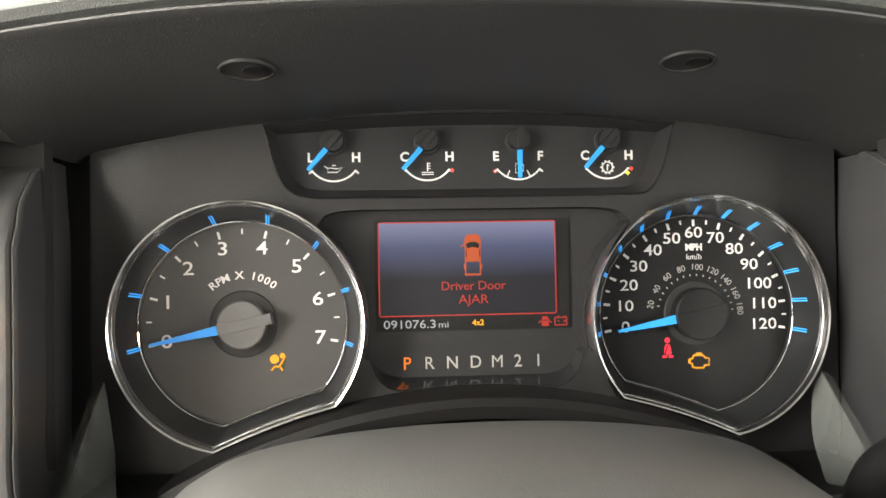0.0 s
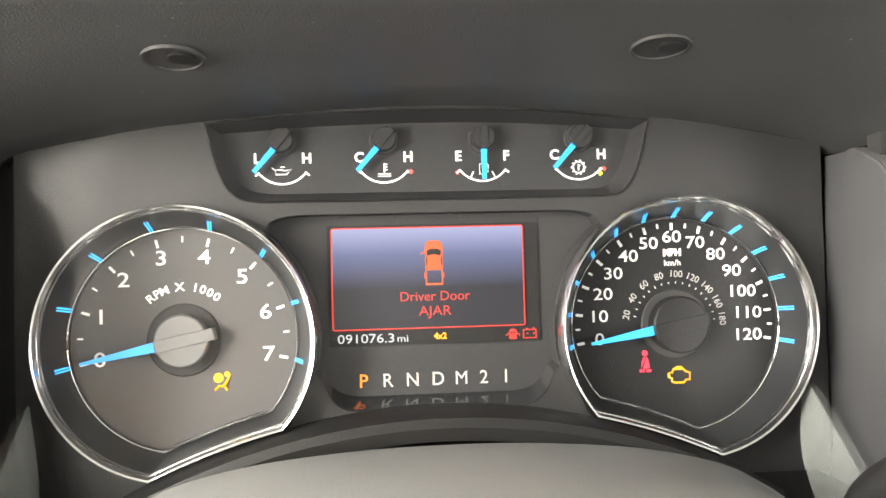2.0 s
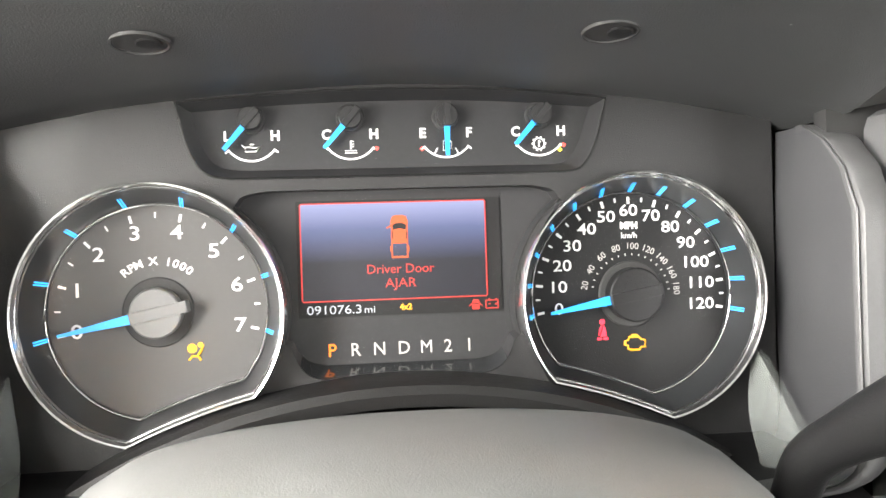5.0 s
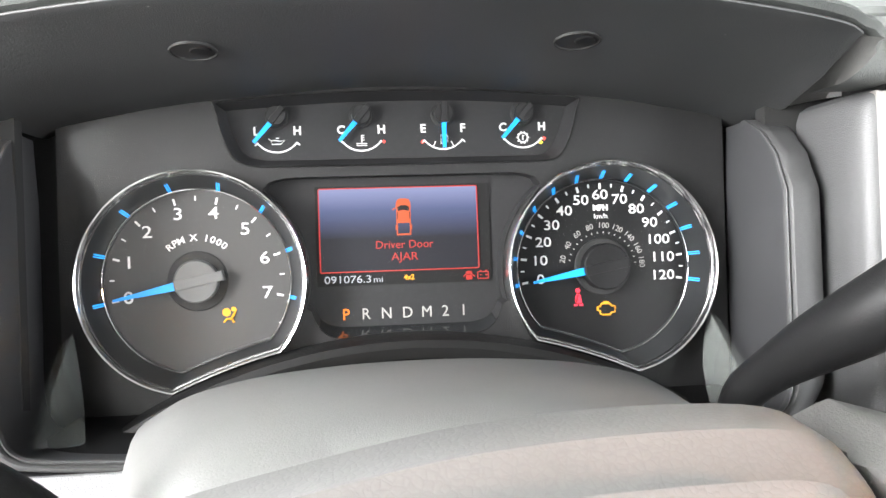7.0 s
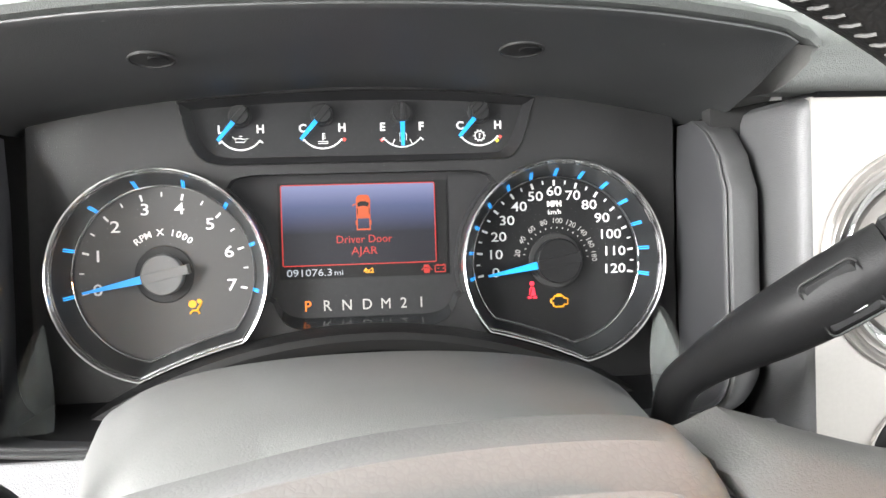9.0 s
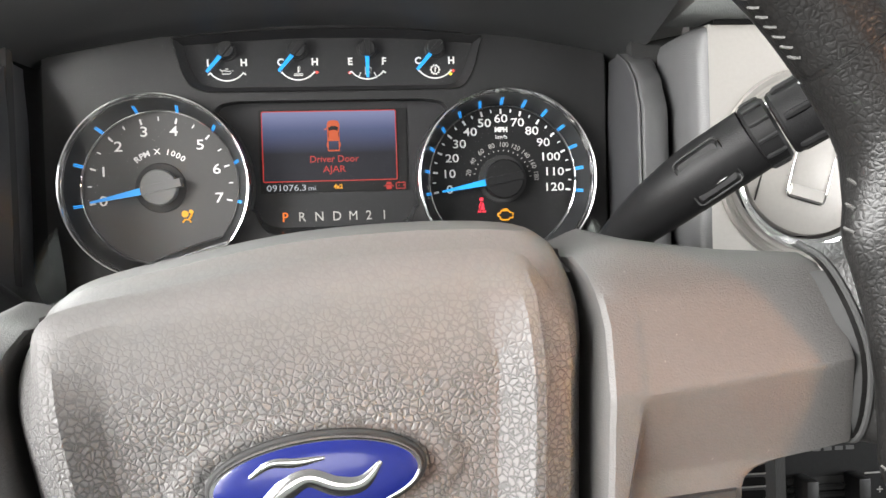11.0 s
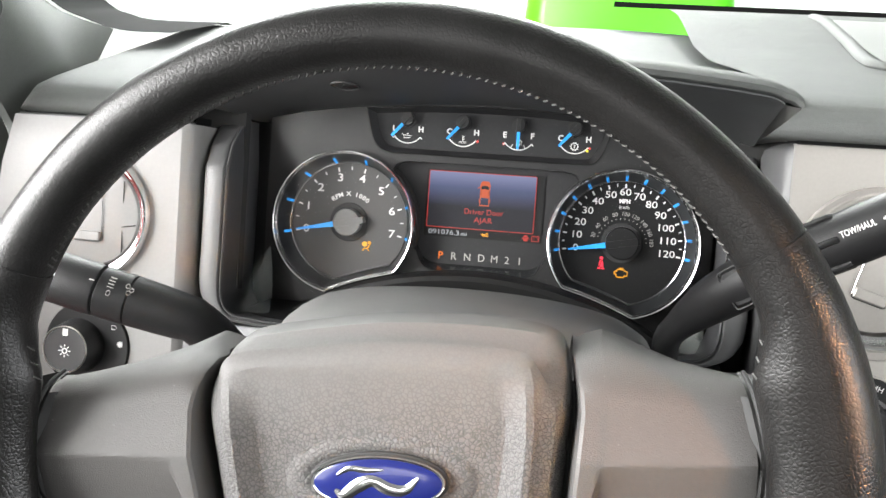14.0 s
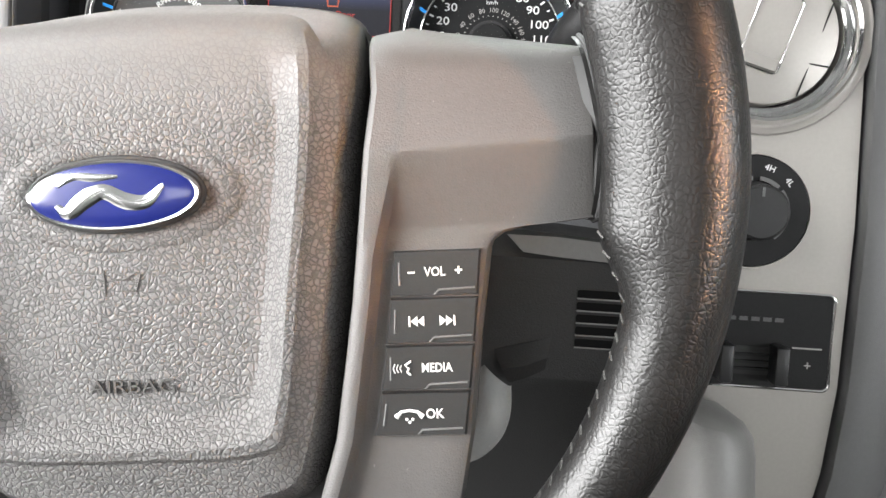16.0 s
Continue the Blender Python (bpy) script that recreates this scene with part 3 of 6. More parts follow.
tach = big_gauge("tachometer", tach_x, "dark grey engine speed dial with white numerals", DIAL)
ZERO, STEP = 192.3, 29.15
for i in range(15):
    a = ZERO - STEP * i / 2
    bm = bmesh.new()
    r1, r0, w = (0.0441, 0.0406, 0.0011) if i % 2 == 0 else (0.0441, 0.0416, 0.0007)
    bar(bm, *polar(tach_x, HUB_Z, r0, a), *polar(tach_x, HUB_Z, r1, a), w, 0.0)
    part("tick", bm, INK, tach)
    if i % 2 == 0:
        bm = bmesh.new()
        light_pipe(bm, tach_x, a)
        part("blue_tick", bm, BLUETICK, tach)
        bm = bmesh.new()
        writing(bm, str(i // 2), *polar(tach_x, HUB_Z, 0.0358, a), 0.0064, 0.0, squeeze=1.25, bold=0.00006)
        part("numeral", bm, INK, tach)
for i, ch in enumerate("RPM X 1000"):
    if ch != " ":
        a = 90 + 38 - i * 8.4
        bm = bmesh.new()
        writing(bm, ch, *polar(tach_x, HUB_Z, 0.0224, a), 0.0036, 0.0, turn=a - 90, squeeze=1.1, bold=0.0001)
        part("caption_letter", bm, INK, tach)
# Black disc paints the shadow in the well round the hub.
bm = bmesh.new()
disc(bm, tach_x, HUB_Z, 0.0155, 0.0, -0.0012, 48, 0.0005)
part("hub_shadow", bm, RUBBER, tach)
needle(tach, tach_x, HUB_Z, 191.5, 0.0098, 0.0420, 0.0044, 0.0012, -0.0080, True, HUB, 0.0110, 0.0140)

speedo = big_gauge("speedometer", speed_x, "black road speed dial with white numerals", DARK)
for i in range(25):
    a = 190 - 200 * i / 24
    bm = bmesh.new()
    r1, r0, w = (0.0452, 0.0420, 0.0012) if i % 2 == 0 else (0.0452, 0.0432, 0.0008)
    bar(bm, *polar(speed_x, HUB_Z, r0, a), *polar(speed_x, HUB_Z, r1, a), w, 0.0)
    part("tick", bm, INK, speedo)
    if i % 2 == 0:
        bm = bmesh.new()
        light_pipe(bm, speed_x, a)
        part("blue_tick", bm, BLUETICK, speedo)
        bm = bmesh.new()
        n = i * 5
        writing(bm, str(n), *polar(speed_x, HUB_Z, 0.0388 - 0.0040 * abs(math.cos(radians(a))) - (0.0006 if n > 99 else 0), a), 0.0054, 0.0, squeeze=1.22, bold=0.00004)
        part("numeral", bm, INK, speedo)
for i in range(17):
    a = 168 - 163 * i / 16
    bm = bmesh.new()
    bar(bm, *polar(speed_x, HUB_Z, 0.0180, a), *polar(speed_x, HUB_Z, 0.0190, a), 0.0005, 0.0)
    part("tick", bm, DIMINK, speedo)
    if i % 2 == 0:
        bm = bmesh.new()
        writing(bm, str(20 + 10 * i), *polar(speed_x, HUB_Z, 0.0222, a), 0.0031, 0.0, turn=a - 90, squeeze=1.0)
        part("numeral", bm, DIMINK, speedo)
bm = bmesh.new()
writing(bm, "MPH", speed_x, HUB_Z + 0.0318, 0.0030, 0.0, bold=0.00025)
writing(bm, "km/h", speed_x, HUB_Z + 0.0272, 0.0028, 0.0)
part("unit_caption", bm, INK, speedo)
# The hub's shadow, painted as a black disc.
bm = bmesh.new()
disc(bm, speed_x, HUB_Z, 0.0155, 0.0, -0.0012, 48, 0.0005)
part("hub_shadow", bm, RUBBER, speedo)
needle(speedo, speed_x, HUB_Z, 190.3, 0.0095, 0.0405, 0.0044, 0.0012, -0.0080, True, DARK, 0.0125, 0.0125)

# warning lamps
bm = bmesh.new()
disc(bm, 0.0976, -0.0474, 0.0013, 0.0, -0.0003, 18)
prism(bm, [(0.0958, -0.0542), (0.0962, -0.0506), (0.0970, -0.0492), (0.0978, -0.0490)], 0.0, -0.0003)
prism(bm, [(0.0966, -0.0543), (0.0984, -0.0490), (0.0991, -0.0506), (0.0996, -0.0542)], 0.0, -0.0003)
prism(bm, [(0.0950, -0.0558), (0.0952, -0.0546), (0.0974, -0.0548), (0.0972, -0.0558)], 0.0, -0.0003)
prism(bm, [(0.0982, -0.0558), (0.0980, -0.0548), (0.1002, -0.0546), (0.1004, -0.0558)], 0.0, -0.0003)
part("seat_belt_lamp", bm, LAMP_RED, speedo, "lit red seat belt lamp")
bm = bmesh.new()
eng = [(0.1086, -0.0566), (0.1086, -0.0588), (0.1096, -0.0588), (0.1096, -0.0604), (0.1112, -0.0610), (0.1152, -0.0610), (0.1158, -0.0598), (0.1178, -0.0598), (0.1180, -0.0566), (0.1160, -0.0562), (0.1150, -0.0550), (0.1103, -0.0550), (0.1098, -0.0566)]
tube(bm, [(x, -0.0003, z) for x, z in eng], 0.0005, 5, True)
bar(bm, 0.1115, -0.0542, 0.1145, -0.0542, 0.0010, 0.0)
bar(bm, 0.1082, -0.0566, 0.1082, -0.0588, 0.0008, 0.0)
part("check_engine_lamp", bm, LAMP_AMBER, speedo, "lit amber engine lamp")
bm = bmesh.new()
disc(bm, -0.0889, -0.0514, 0.0021, 0.0, -0.0003, 22)
disc(bm, -0.0853, -0.0499, 0.0012, 0.0, -0.0003, 16)
tube(bm, [(-0.0845, -0.0003, -0.0514), (-0.0856, -0.0003, -0.0534), (-0.0868, -0.0003, -0.0550)], [0.0008, 0.0010, 0.0008], 6, squash=0.6)
tube(bm, [(-0.0868, -0.0003, -0.0550), (-0.0888, -0.0003, -0.0548), (-0.0904, -0.0003, -0.0566)], 0.0005, 6)
tube(bm, [(-0.0862, -0.0003, -0.0552), (-0.0852, -0.0003, -0.0568)], 0.0005, 6)
tube(bm, [(-0.0848, -0.0003, -0.0518), (-0.0838, -0.0003, -0.0500)], 0.0004, 6)
part("airbag_lamp", bm, LAMP_AMBER, tach, "lit amber airbag lamp")

# the four small gauges in their window
bm = bmesh.new()
floor_line = [(CX + (x - CX) * 0.950, 0.0418 + (z - 0.0415) * 0.79) for x, z in mini_hole]
loft(bm, [at_y(mini_hole, -0.0104), at_y(floor_line, 0.0005)], cap_end=True)
mini = part("gauge_window", bm, SATIN, cluster, "recessed black window with four small gauges")
bm = bmesh.new()
tube(bm, at_y(mini_hole, -0.0104), 0.0006, 6, True)
part("window_rim", bm, DARK, mini)
for k, (x, letters, angle, bars) in enumerate(((-0.0602, "LH", 229, "w"), (-0.0162, "CH", 229, "r"), (0.0272, "EF", 270, "e"), (0.0703, "CH", 229, "y"))):
    bm = bmesh.new()
    arc_band(bm, x, 0.0436, 0.0128, -142, -38, 0.0008, 0.0005)
    for a in (-142, -38):
        bar(bm, *polar(x, 0.0436, 0.0124, a), *polar(x, 0.0436, 0.0148 if bars in "we" else 0.0136, a), 0.0008, 0.0005)
    if bars == "e":
        for a in (-116, -64):
            bar(bm, *polar(x, 0.0436, 0.0124, a), *polar(x, 0.0436, 0.0095, a), 0.0006, 0.0005)
    part("scale_arc", bm, INK, mini)
    for ch, dx in zip(letters, (-0.0108, 0.0105)):
        bm = bmesh.new()
        writing(bm, ch, x + dx, 0.0418, 0.0044, 0.0005, bold=0.0002)
        part("gauge_letter", bm, INK, mini)
    if bars in "rye":
        bm = bmesh.new()
        a = -142 if bars == "e" else -35
        bar(bm, *polar(x, 0.0436, 0.0134, a), *polar(x, 0.0436, 0.0150, a), 0.0016, 0.0005)
        part("red_mark", bm, REDINK, mini)
    if bars == "y":
        bm = bmesh.new()
        bar(bm, *polar(x, 0.0436, 0.0132, -46), *polar(x, 0.0436, 0.0150, -46), 0.0016, 0.0005)
        part("yellow_mark", bm, YELINK, mini)
    bm = bmesh.new()
    z = 0.0362
    if k == 0:
        tube(bm, [(x - 0.0028, 0, z + 0.0008), (x - 0.0028, 0, z - 0.0012), (x + 0.0018, 0, z - 0.0012), (x + 0.0040, 0, z + 0.0010), (x + 0.0016, 0, z + 0.0004), (x - 0.0010, 0, z + 0.0008)], 0.0003, 5, True)
        bar(bm, x - 0.0008, z + 0.0020, x + 0.0010, z + 0.0020, 0.0005, 0.0005)
        bar(bm, x - 0.0045, z + 0.0018, x - 0.0028, z + 0.0006, 0.0005, 0.0005)
    elif k == 1:
        bar(bm, x, z + 0.0030, x, z - 0.0010, 0.0006, 0.0005)
        for dz in (0.0026, 0.0014, 0.0002):
            bar(bm, x, z + dz, x + 0.0014, z + dz, 0.0004, 0.0005)
        for dz in (-0.0016, -0.0026):
            bar(bm, x - 0.0028, z + dz, x + 0.0028, z + dz, 0.0004, 0.0005)
    elif k == 2:
        tube(bm, [(x - 0.0014, 0, z + 0.0022), (x + 0.0010, 0, z + 0.0022), (x + 0.0010, 0, z - 0.0024), (x - 0.0014, 0, z - 0.0024)], 0.0003, 5, True)
        tube(bm, [(x + 0.0012, 0, z - 0.0008), (x + 0.0022, 0, z - 0.0016), (x + 0.0024, 0, z + 0.0014), (x + 0.0014, 0, z + 0.0024)], 0.00025, 5)
    else:
        lathe(bm, [(0.0028, 0.0004), (0.0028, 0.0001), (0.0022, 0.0001), (0.0022, 0.0004)], (x, 0, z), 28)
        for a in range(0, 360, 36):
            bar(bm, *polar(x, z, 0.0027, a), *polar(x, z, 0.0034, a), 0.0008, 0.0005)
        bar(bm, x, z - 0.0014, x, z + 0.0014, 0.0006, 0.0005)
        bar(bm, x, z + 0.0009, x + 0.0010, z + 0.0009, 0.0004, 0.0005)
    part("gauge_icon", bm, INK, mini)
    # Shadow round the small hub, again as a black disc.
    bm = bmesh.new()
    disc(bm, x, 0.0492, 0.0064, 0.001, -0.0004, 28, 0.0004)
    part("hub_shadow", bm, RUBBER, mini)
    needle(mini, x, 0.0492, angle, 0.0042, 0.0180, 0.0026, 0.0018, -0.0050, True, MASK, 0.0050, 0.0056)

# dark lip that follows the column below the gauges
bm = bmesh.new()
angles = [math.degrees(math.asin(u)) for u in np.linspace(-0.60, 0.60, 60)]
prof = [(0.2802, -0.008), (0.2796, -0.030), (0.2780, -0.036), (0.2745, -0.038), (0.2690, -0.036)]
loft(bm, [[(CX + r * math.sin(radians(a)), y, CUT_Z + r * math.cos(radians(a))) for a in angles] for r, y in prof], closed=False)
part("lower_lip", bm, COVER, cluster)

# clear lens before the gauges, bowed towards the driver
bm = bmesh.new()
lens_cols = []
for i in range(41):
    x = -0.166 + 0.341 * i / 40
    top = float(np.interp(x, [p[0] for p in mask_top], [p[1] for p in mask_top])) - 0.0015
    low = max(-0.1000, CUT_Z + math.sqrt(0.2800 ** 2 - (x - CX) ** 2))
    y = -0.045 + 0.019 * ((x - CX) / 0.170) ** 2
    lens_cols.append([(x, y, low + (top - low) * k / 16) for k in range(17)])
loft(bm, lens_cols, closed=False)
part("cover_lens", bm, LENS_CLEAR, cluster, "clear bowed lens over the gauges").visible_shadow = False

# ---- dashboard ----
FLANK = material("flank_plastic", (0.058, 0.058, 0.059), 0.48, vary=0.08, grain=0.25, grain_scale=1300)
KNEE = material("knee_plastic", (0.165, 0.160, 0.155), 0.48, vary=0.08, grain=0.25, grain_scale=1300)



def height_at(tris, a, b, axis, first):
    """Where a line along an axis through (a, b) first meets a list of triangles."""
    i, j = [k for k in range(3) if k != axis]
    best = None
    for t in tris:
        (x0, y0), (x1, y1), (x2, y2) = ((p[i], p[j]) for p in t)
        d = (y1 - y2) * (x0 - x2) + (x2 - x1) * (y0 - y2)
        if abs(d) < 1e-14:
            continue
        u = ((y1 - y2) * (a - x2) + (x2 - x1) * (b - y2)) / d
        v = ((y2 - y0) * (a - x2) + (x0 - x2) * (b - y2)) / d
        if u >= 0 and v >= 0 and u + v <= 1:
            h = u * t[0][axis] + v * t[1][axis] + (1 - u - v) * t[2][axis]
            best = h if best is None else first(best, h)
    return best


def triangles(bm):
    return [[loop.vert.co.copy() for loop in tri] for tri in bm.calc_loop_triangles()]


dashboard = thing("dashboard", "grey truck dashboard with a hooded cluster recess", "dashboard")


def arch(keys, y, n=8):
    return [(p[0], y, p[1]) for p in spline(keys, n)]




def both_sides(keys):
    """A line given from the middle outwards, mirrored to the other side."""
    return [(CX - d, z) for d, z in reversed(keys[1:])] + [(CX + d, z) for d, z in keys]


back_keys = both_sides([(0, 0.0625), (0.1045, 0.0560), (0.1545, 0.0483), (0.1730, 0.0434), (0.1805, 0.0395)])
deep_keys = both_sides([(0, 0.0640), (0.1045, 0.0578), (0.1545, 0.0505), (0.1760, 0.0452), (0.1887, 0.0415)])
near_keys = both_sides([(0, 0.0658), (0.1045, 0.0602), (0.1545, 0.0574), (0.1780, 0.0543), (0.1893, 0.0507)])
lip_keys = both_sides([(0, 0.0715), (0.0980, 0.0711), (0.1500, 0.0692), (0.1750, 0.0678), (0.1880, 0.0664), (0.1950, 0.0638)])


def swell(keys, dz, dx=1.0):
    return [(CX + (x - CX) * dx, z + dz) for x, z in keys]


def lip(dz, dy, dx=1.0, flat=0.0):
    """A curve along the hood's lip, which bows towards the driver in the middle."""
    return [(p[0], (-0.152 + 0.044 * min(1.1, (abs(p[0] - CX) / 0.196)) ** 2) * (1 - flat) + dy, p[1]) for p in spline(swell(lip_keys, dz, dx), 8)]


def hood_row(y, k):
    """A row between the lip and the line behind it."""
    return [tuple(np.array(a) * (1 - k) + np.array(b) * k) for a, b in zip(lip(-0.0008, 0.004), arch(inner_keys, y))]


inner_keys = [(x, float(np.interp(x, [p[0] for p in near_keys], [p[1] for p in near_keys]))) for x, z in lip_keys]
inner_keys[0], inner_keys[-1] = near_keys[0], near_keys[-1]
near_keys = inner_keys
deep_keys = [(x * 0.968 + CX * 0.032, float(np.interp(x * 0.968 + CX * 0.032, [p[0] for p in deep_keys], [p[1] for p in deep_keys]))) for x, z in lip_keys]
back_keys = [(x * 0.93 + CX * 0.07, float(np.interp(x * 0.93 + CX * 0.07, [p[0] for p in back_keys], [p[1] for p in back_keys]))) for x, z in lip_keys]
bm = bmesh.new()
hood_rows = [lip(0.0, 0.0), lip(-0.0008, 0.004), hood_row(-0.085, 0.5), arch(near_keys, -0.085), arch(deep_keys, -0.050)]
loft(bm, [arch(swell(back_keys, 0.001, 1.0), 0.006), arch(back_keys, -0.012), *reversed(hood_rows),
          lip(0.0006, -0.0010), lip(0.0013, -0.0012), lip(0.0020, -0.0004), lip(0.0024, 0.004)], closed=False)
hood_tris = triangles(bm)
part("cluster_hood", bm, HOOD, dashboard, "dark grey matt hood over the gauges")
# end face of the hood, which swings in from its corner to the bezel's top
for s in (-1, 1):
    bm = bmesh.new()
    end = 0 if s < 0 else -1
    edge = [row[end] for row in hood_rows]
    rows = []
    for table in (((-0.004, 0.003, 0.0012),) * 3, ((0, 0, 0),) * 3, ((0.0004, -0.0006, 0.0004), (0.0012, -0.0006, 0.0010), (0.0012, -0.0008, 0.0012)),
                  ((0.0016, -0.0002, 0.0), (0.0110, 0.002, 0.0025), (0.0190, -0.005, 0.0040)), ((0.0127, 0.0, -0.0014), (0.0164, 0.0, 0.0010), (0.0205, -0.020, 0.0028)), ((0.0200, 0.004, -0.012), (0.0260, -0.004, -0.004), (0.0300, -0.030, 0.0035)), ((0.0220, 0.03, -0.018), (0.0260, 0.03, -0.009), (0.0300, 0.02, 0.0))):
        shift = [[float(np.interp(q, (0, 1, 2), [k[c] for k in table])) for c in range(3)] for q in (0, 0.12, 0.55, 1, 2)]
        rows.append([(p[0] + s * dx, p[1] + dy, p[2] + dz) for p, (dx, dy, dz) in zip(edge, shift)])
    # Paler than the hood: light falling on this face is put into its colour.
    loft(bm, rows, closed=False)
    part("hood_side", bm, PANEL, dashboard, "end face of the hood, light grey for the light on it")
for x, y in ((-0.0872, -0.0950), (0.0745, -0.1000)):
    hz = height_at(hood_tris, x, y, 2, min)
    bm = bmesh.new()
    lathe(bm, [(0.0104, 0.0008), (0.0102, -0.0003), (0.0094, -0.0004), (0.0090, 0.0001), (0.00001, 0.0002)], (0, 0, 0), 28)
    bm.transform(pose(x, y, hz - 0.0006, 82, 0, 0))
    hole = part("screw_recess", bm, RUBBER, dashboard, "dark screw recess in the hood")
    bm = bmesh.new()
    lathe(bm, [(0.00001, -0.0006), (0.0042, -0.0006), (0.0046, -0.0002), (0.0046, 0.0006)], (0.0030, 0, 0.001), 20)
    bm.transform(pose(x, y, hz - 0.0006, 82, 0, 0))
    part("screw_head", bm, DARK, hole)
# padded dash top: rolls over the hood's lip and runs on to the windscreen
bm = bmesh.new()
pad_rows = [lip(0.0024, 0.004), lip(0.0036, -0.002, 1.002), lip(0.0065, -0.0045, 1.006), lip(0.0100, 0.000, 1.008), lip(0.0130, 0.010, 1.008), lip(0.019, 0.040, 1.01),
            lip(0.036, 0.14, 1.02, 0.3), lip(0.070, 0.24, 1.05, 0.6), lip(0.135, 0.44, 1.09, 1.0)]
loft(bm, pad_rows, closed=False)
part("hood_pad", bm, DASHTOP, dashboard, "light grey grained vinyl pad")


def side_pad_z(right, y):
    """Height of the side pads' upper face."""
    return float(np.interp(y, (-0.12, -0.112, -0.080, 0.12, 0.30, 0.45), (0.041, 0.050, 0.070, 0.132, 0.194, 0.230) if right else (0.028, 0.030, 0.040, 0.115, 0.170, 0.205)))


for end in (0, -1):
    bm = bmesh.new()
    edge = [row[end] for row in pad_rows]
    out = -1 if end == 0 else 1
    loft(bm, [edge, [(x + out * 0.0050, y + 0.001, z - 0.0010) for x, y, z in edge], [(x + out * 0.0100, y + 0.003, z - 0.0045) for x, y, z in edge],
              [(x + out * 0.0125, y + 0.005, z - 0.013 if y < -0.07 else min(z - 0.009, side_pad_z(out > 0, y) - 0.006)) for x, y, z in edge]], closed=False)
    part("pad_end", bm, DASHTOP, dashboard)
# side pads left and right of the hood
for x0, x1, zf, yf in ((-0.3425, -0.203, 0.0345, -0.080), (0.2105, 0.95, 0.0450, -0.112)):
    bm = bmesh.new()
    prof = spline([(yf + 0.03, zf - 0.001), (yf + 0.004, zf - 0.002), (yf - 0.003, zf + 0.001), (yf - 0.004, zf + 0.006), (yf + 0.001, zf + 0.014), (yf + 0.03, zf + 0.030), (0.12, 0.136 if x0 > 0 else 0.122)] + ([(0.30, 0.198), (0.45, 0.236)] if x0 > 0 else [(0.165, 0.138), (0.200, 0.149)]), 3)
    n = 14
    rows = []
    for y, z in prof:
        row = []
        for i in range(n + 1):
            start = x0 - (0.045 * min(1.0, max(0.0, (y + 0.06) / 0.12)) + 0.020 * max(0.0, 1 - (z - zf) / 0.018) * (y < -0.05) if x0 > 0 else 0.0)
            x = start + (x1 - start) * i / n
            end = max(0.0, (x0 + 0.018 - x) / 0.018) if x0 < 0 else 0.0
            row.append((x, y + 0.010 * end * end, z - 0.010 * end * end * min(1.0, max(0.0, (z - zf) / 0.012))))
        rows.append(row)
    loft(bm, rows, closed=False)
    part("dash_pad", bm, DASHTOP, dashboard, "light grey grained vinyl dash pad")
    if x0 < 0:
        bm = bmesh.new()
        box(bm, x0 + 0.004, yf - 0.002, zf - 0.0065, x1, yf + 0.05, zf - 0.0025, 0.0012)
        part("pad_lip", bm, BEZEL, dashboard, "thin grey moulding below the pad")
    bm = bmesh.new()
    box(bm, x0 + (0.004 if x0 < 0 else 0.0), yf + 0.006, zf - (0.014 if x0 < 0 else 0.0042), x1, yf + 0.04, zf + 0.002)
    part("pad_gap", bm, FRIT, dashboard)
# tray sunk in the passenger side of the dash top, with a raised rim
bm = bmesh.new()
tray_rim = spline([(0.318, 0.370), (0.312, 0.270), (0.304, 0.150), (0.296, 0.070), (0.300, 0.046), (0.322, 0.036), (0.42, 0.034), (0.70, 0.034)], 5)
tube(bm, [(x, y, side_pad_z(True, y) + 0.0050) for x, y in tray_rim], 0.0065, 10, squash=0.8)
part("tray_rim", bm, DASHTOP, dashboard, "raised rim round the dash tray")
bm = bmesh.new()
loft(bm, [[(x, y, side_pad_z(True, y) + 0.0052) for x in (0.308 + 0.03 * y, 0.45, 0.70)] for y in (0.046, 0.12, 0.20, 0.30, 0.37)], closed=False)
part("tray_floor", bm, BEZEL, dashboard, "grey floor of the dash tray")
bm = bmesh.new()
loft(bm, [[(x, y, z + dz) for x, dz in ((0.150, 0.0), (0.20, 0.0), (0.235, 0.002))] for y, z in ((0.02, 0.070), (0.10, 0.092), (0.14, 0.102), (0.24, 0.134), (0.34, 0.165), (0.44, 0.198), (0.45, 0.05))], closed=False)
part("pad_underlay", bm, DASHTOP, dashboard)
# cluster recess: one bezel that sweeps down both sides and along the bottom, with the walls behind it
RX = 0.001           # middle of the recess
half = [(0.1775, 0.0385), (0.1772, 0.0300), (0.1765, 0.0180), (0.1757, 0.0), (0.1757, -0.055), (0.1760, -0.082), (0.1745, -0.0950), (0.1690, -0.1030), (0.1560, -0.1065), (0.11, -0.1085), (0.05, -0.1095)]
sweep = spline([(RX - d, z) for d, z in half] + [(RX + d, z) for d, z in reversed(half)], 5)


def offset_line(pts, dist, squash=1.0, extra=None):
    """Move a line to its outer side; along the bottom by a share of the distance."""
    out = []
    for i, p in enumerate(pts):
        a, b = pts[max(0, i - 1)], pts[min(len(pts) - 1, i + 1)]
        t = np.array(b) - np.array(a)
        t /= np.linalg.norm(t)
        n = np.array((t[1], -t[0]))
        if np.dot(n, np.array(p) - np.array((CX, 0.0))) < 0:
            n = -n
        k = 1 - (1 - squash) * min(1.0, max(0.0, -n[1]))
        out.append(tuple(np.array(p) + n * dist * k))
    return out


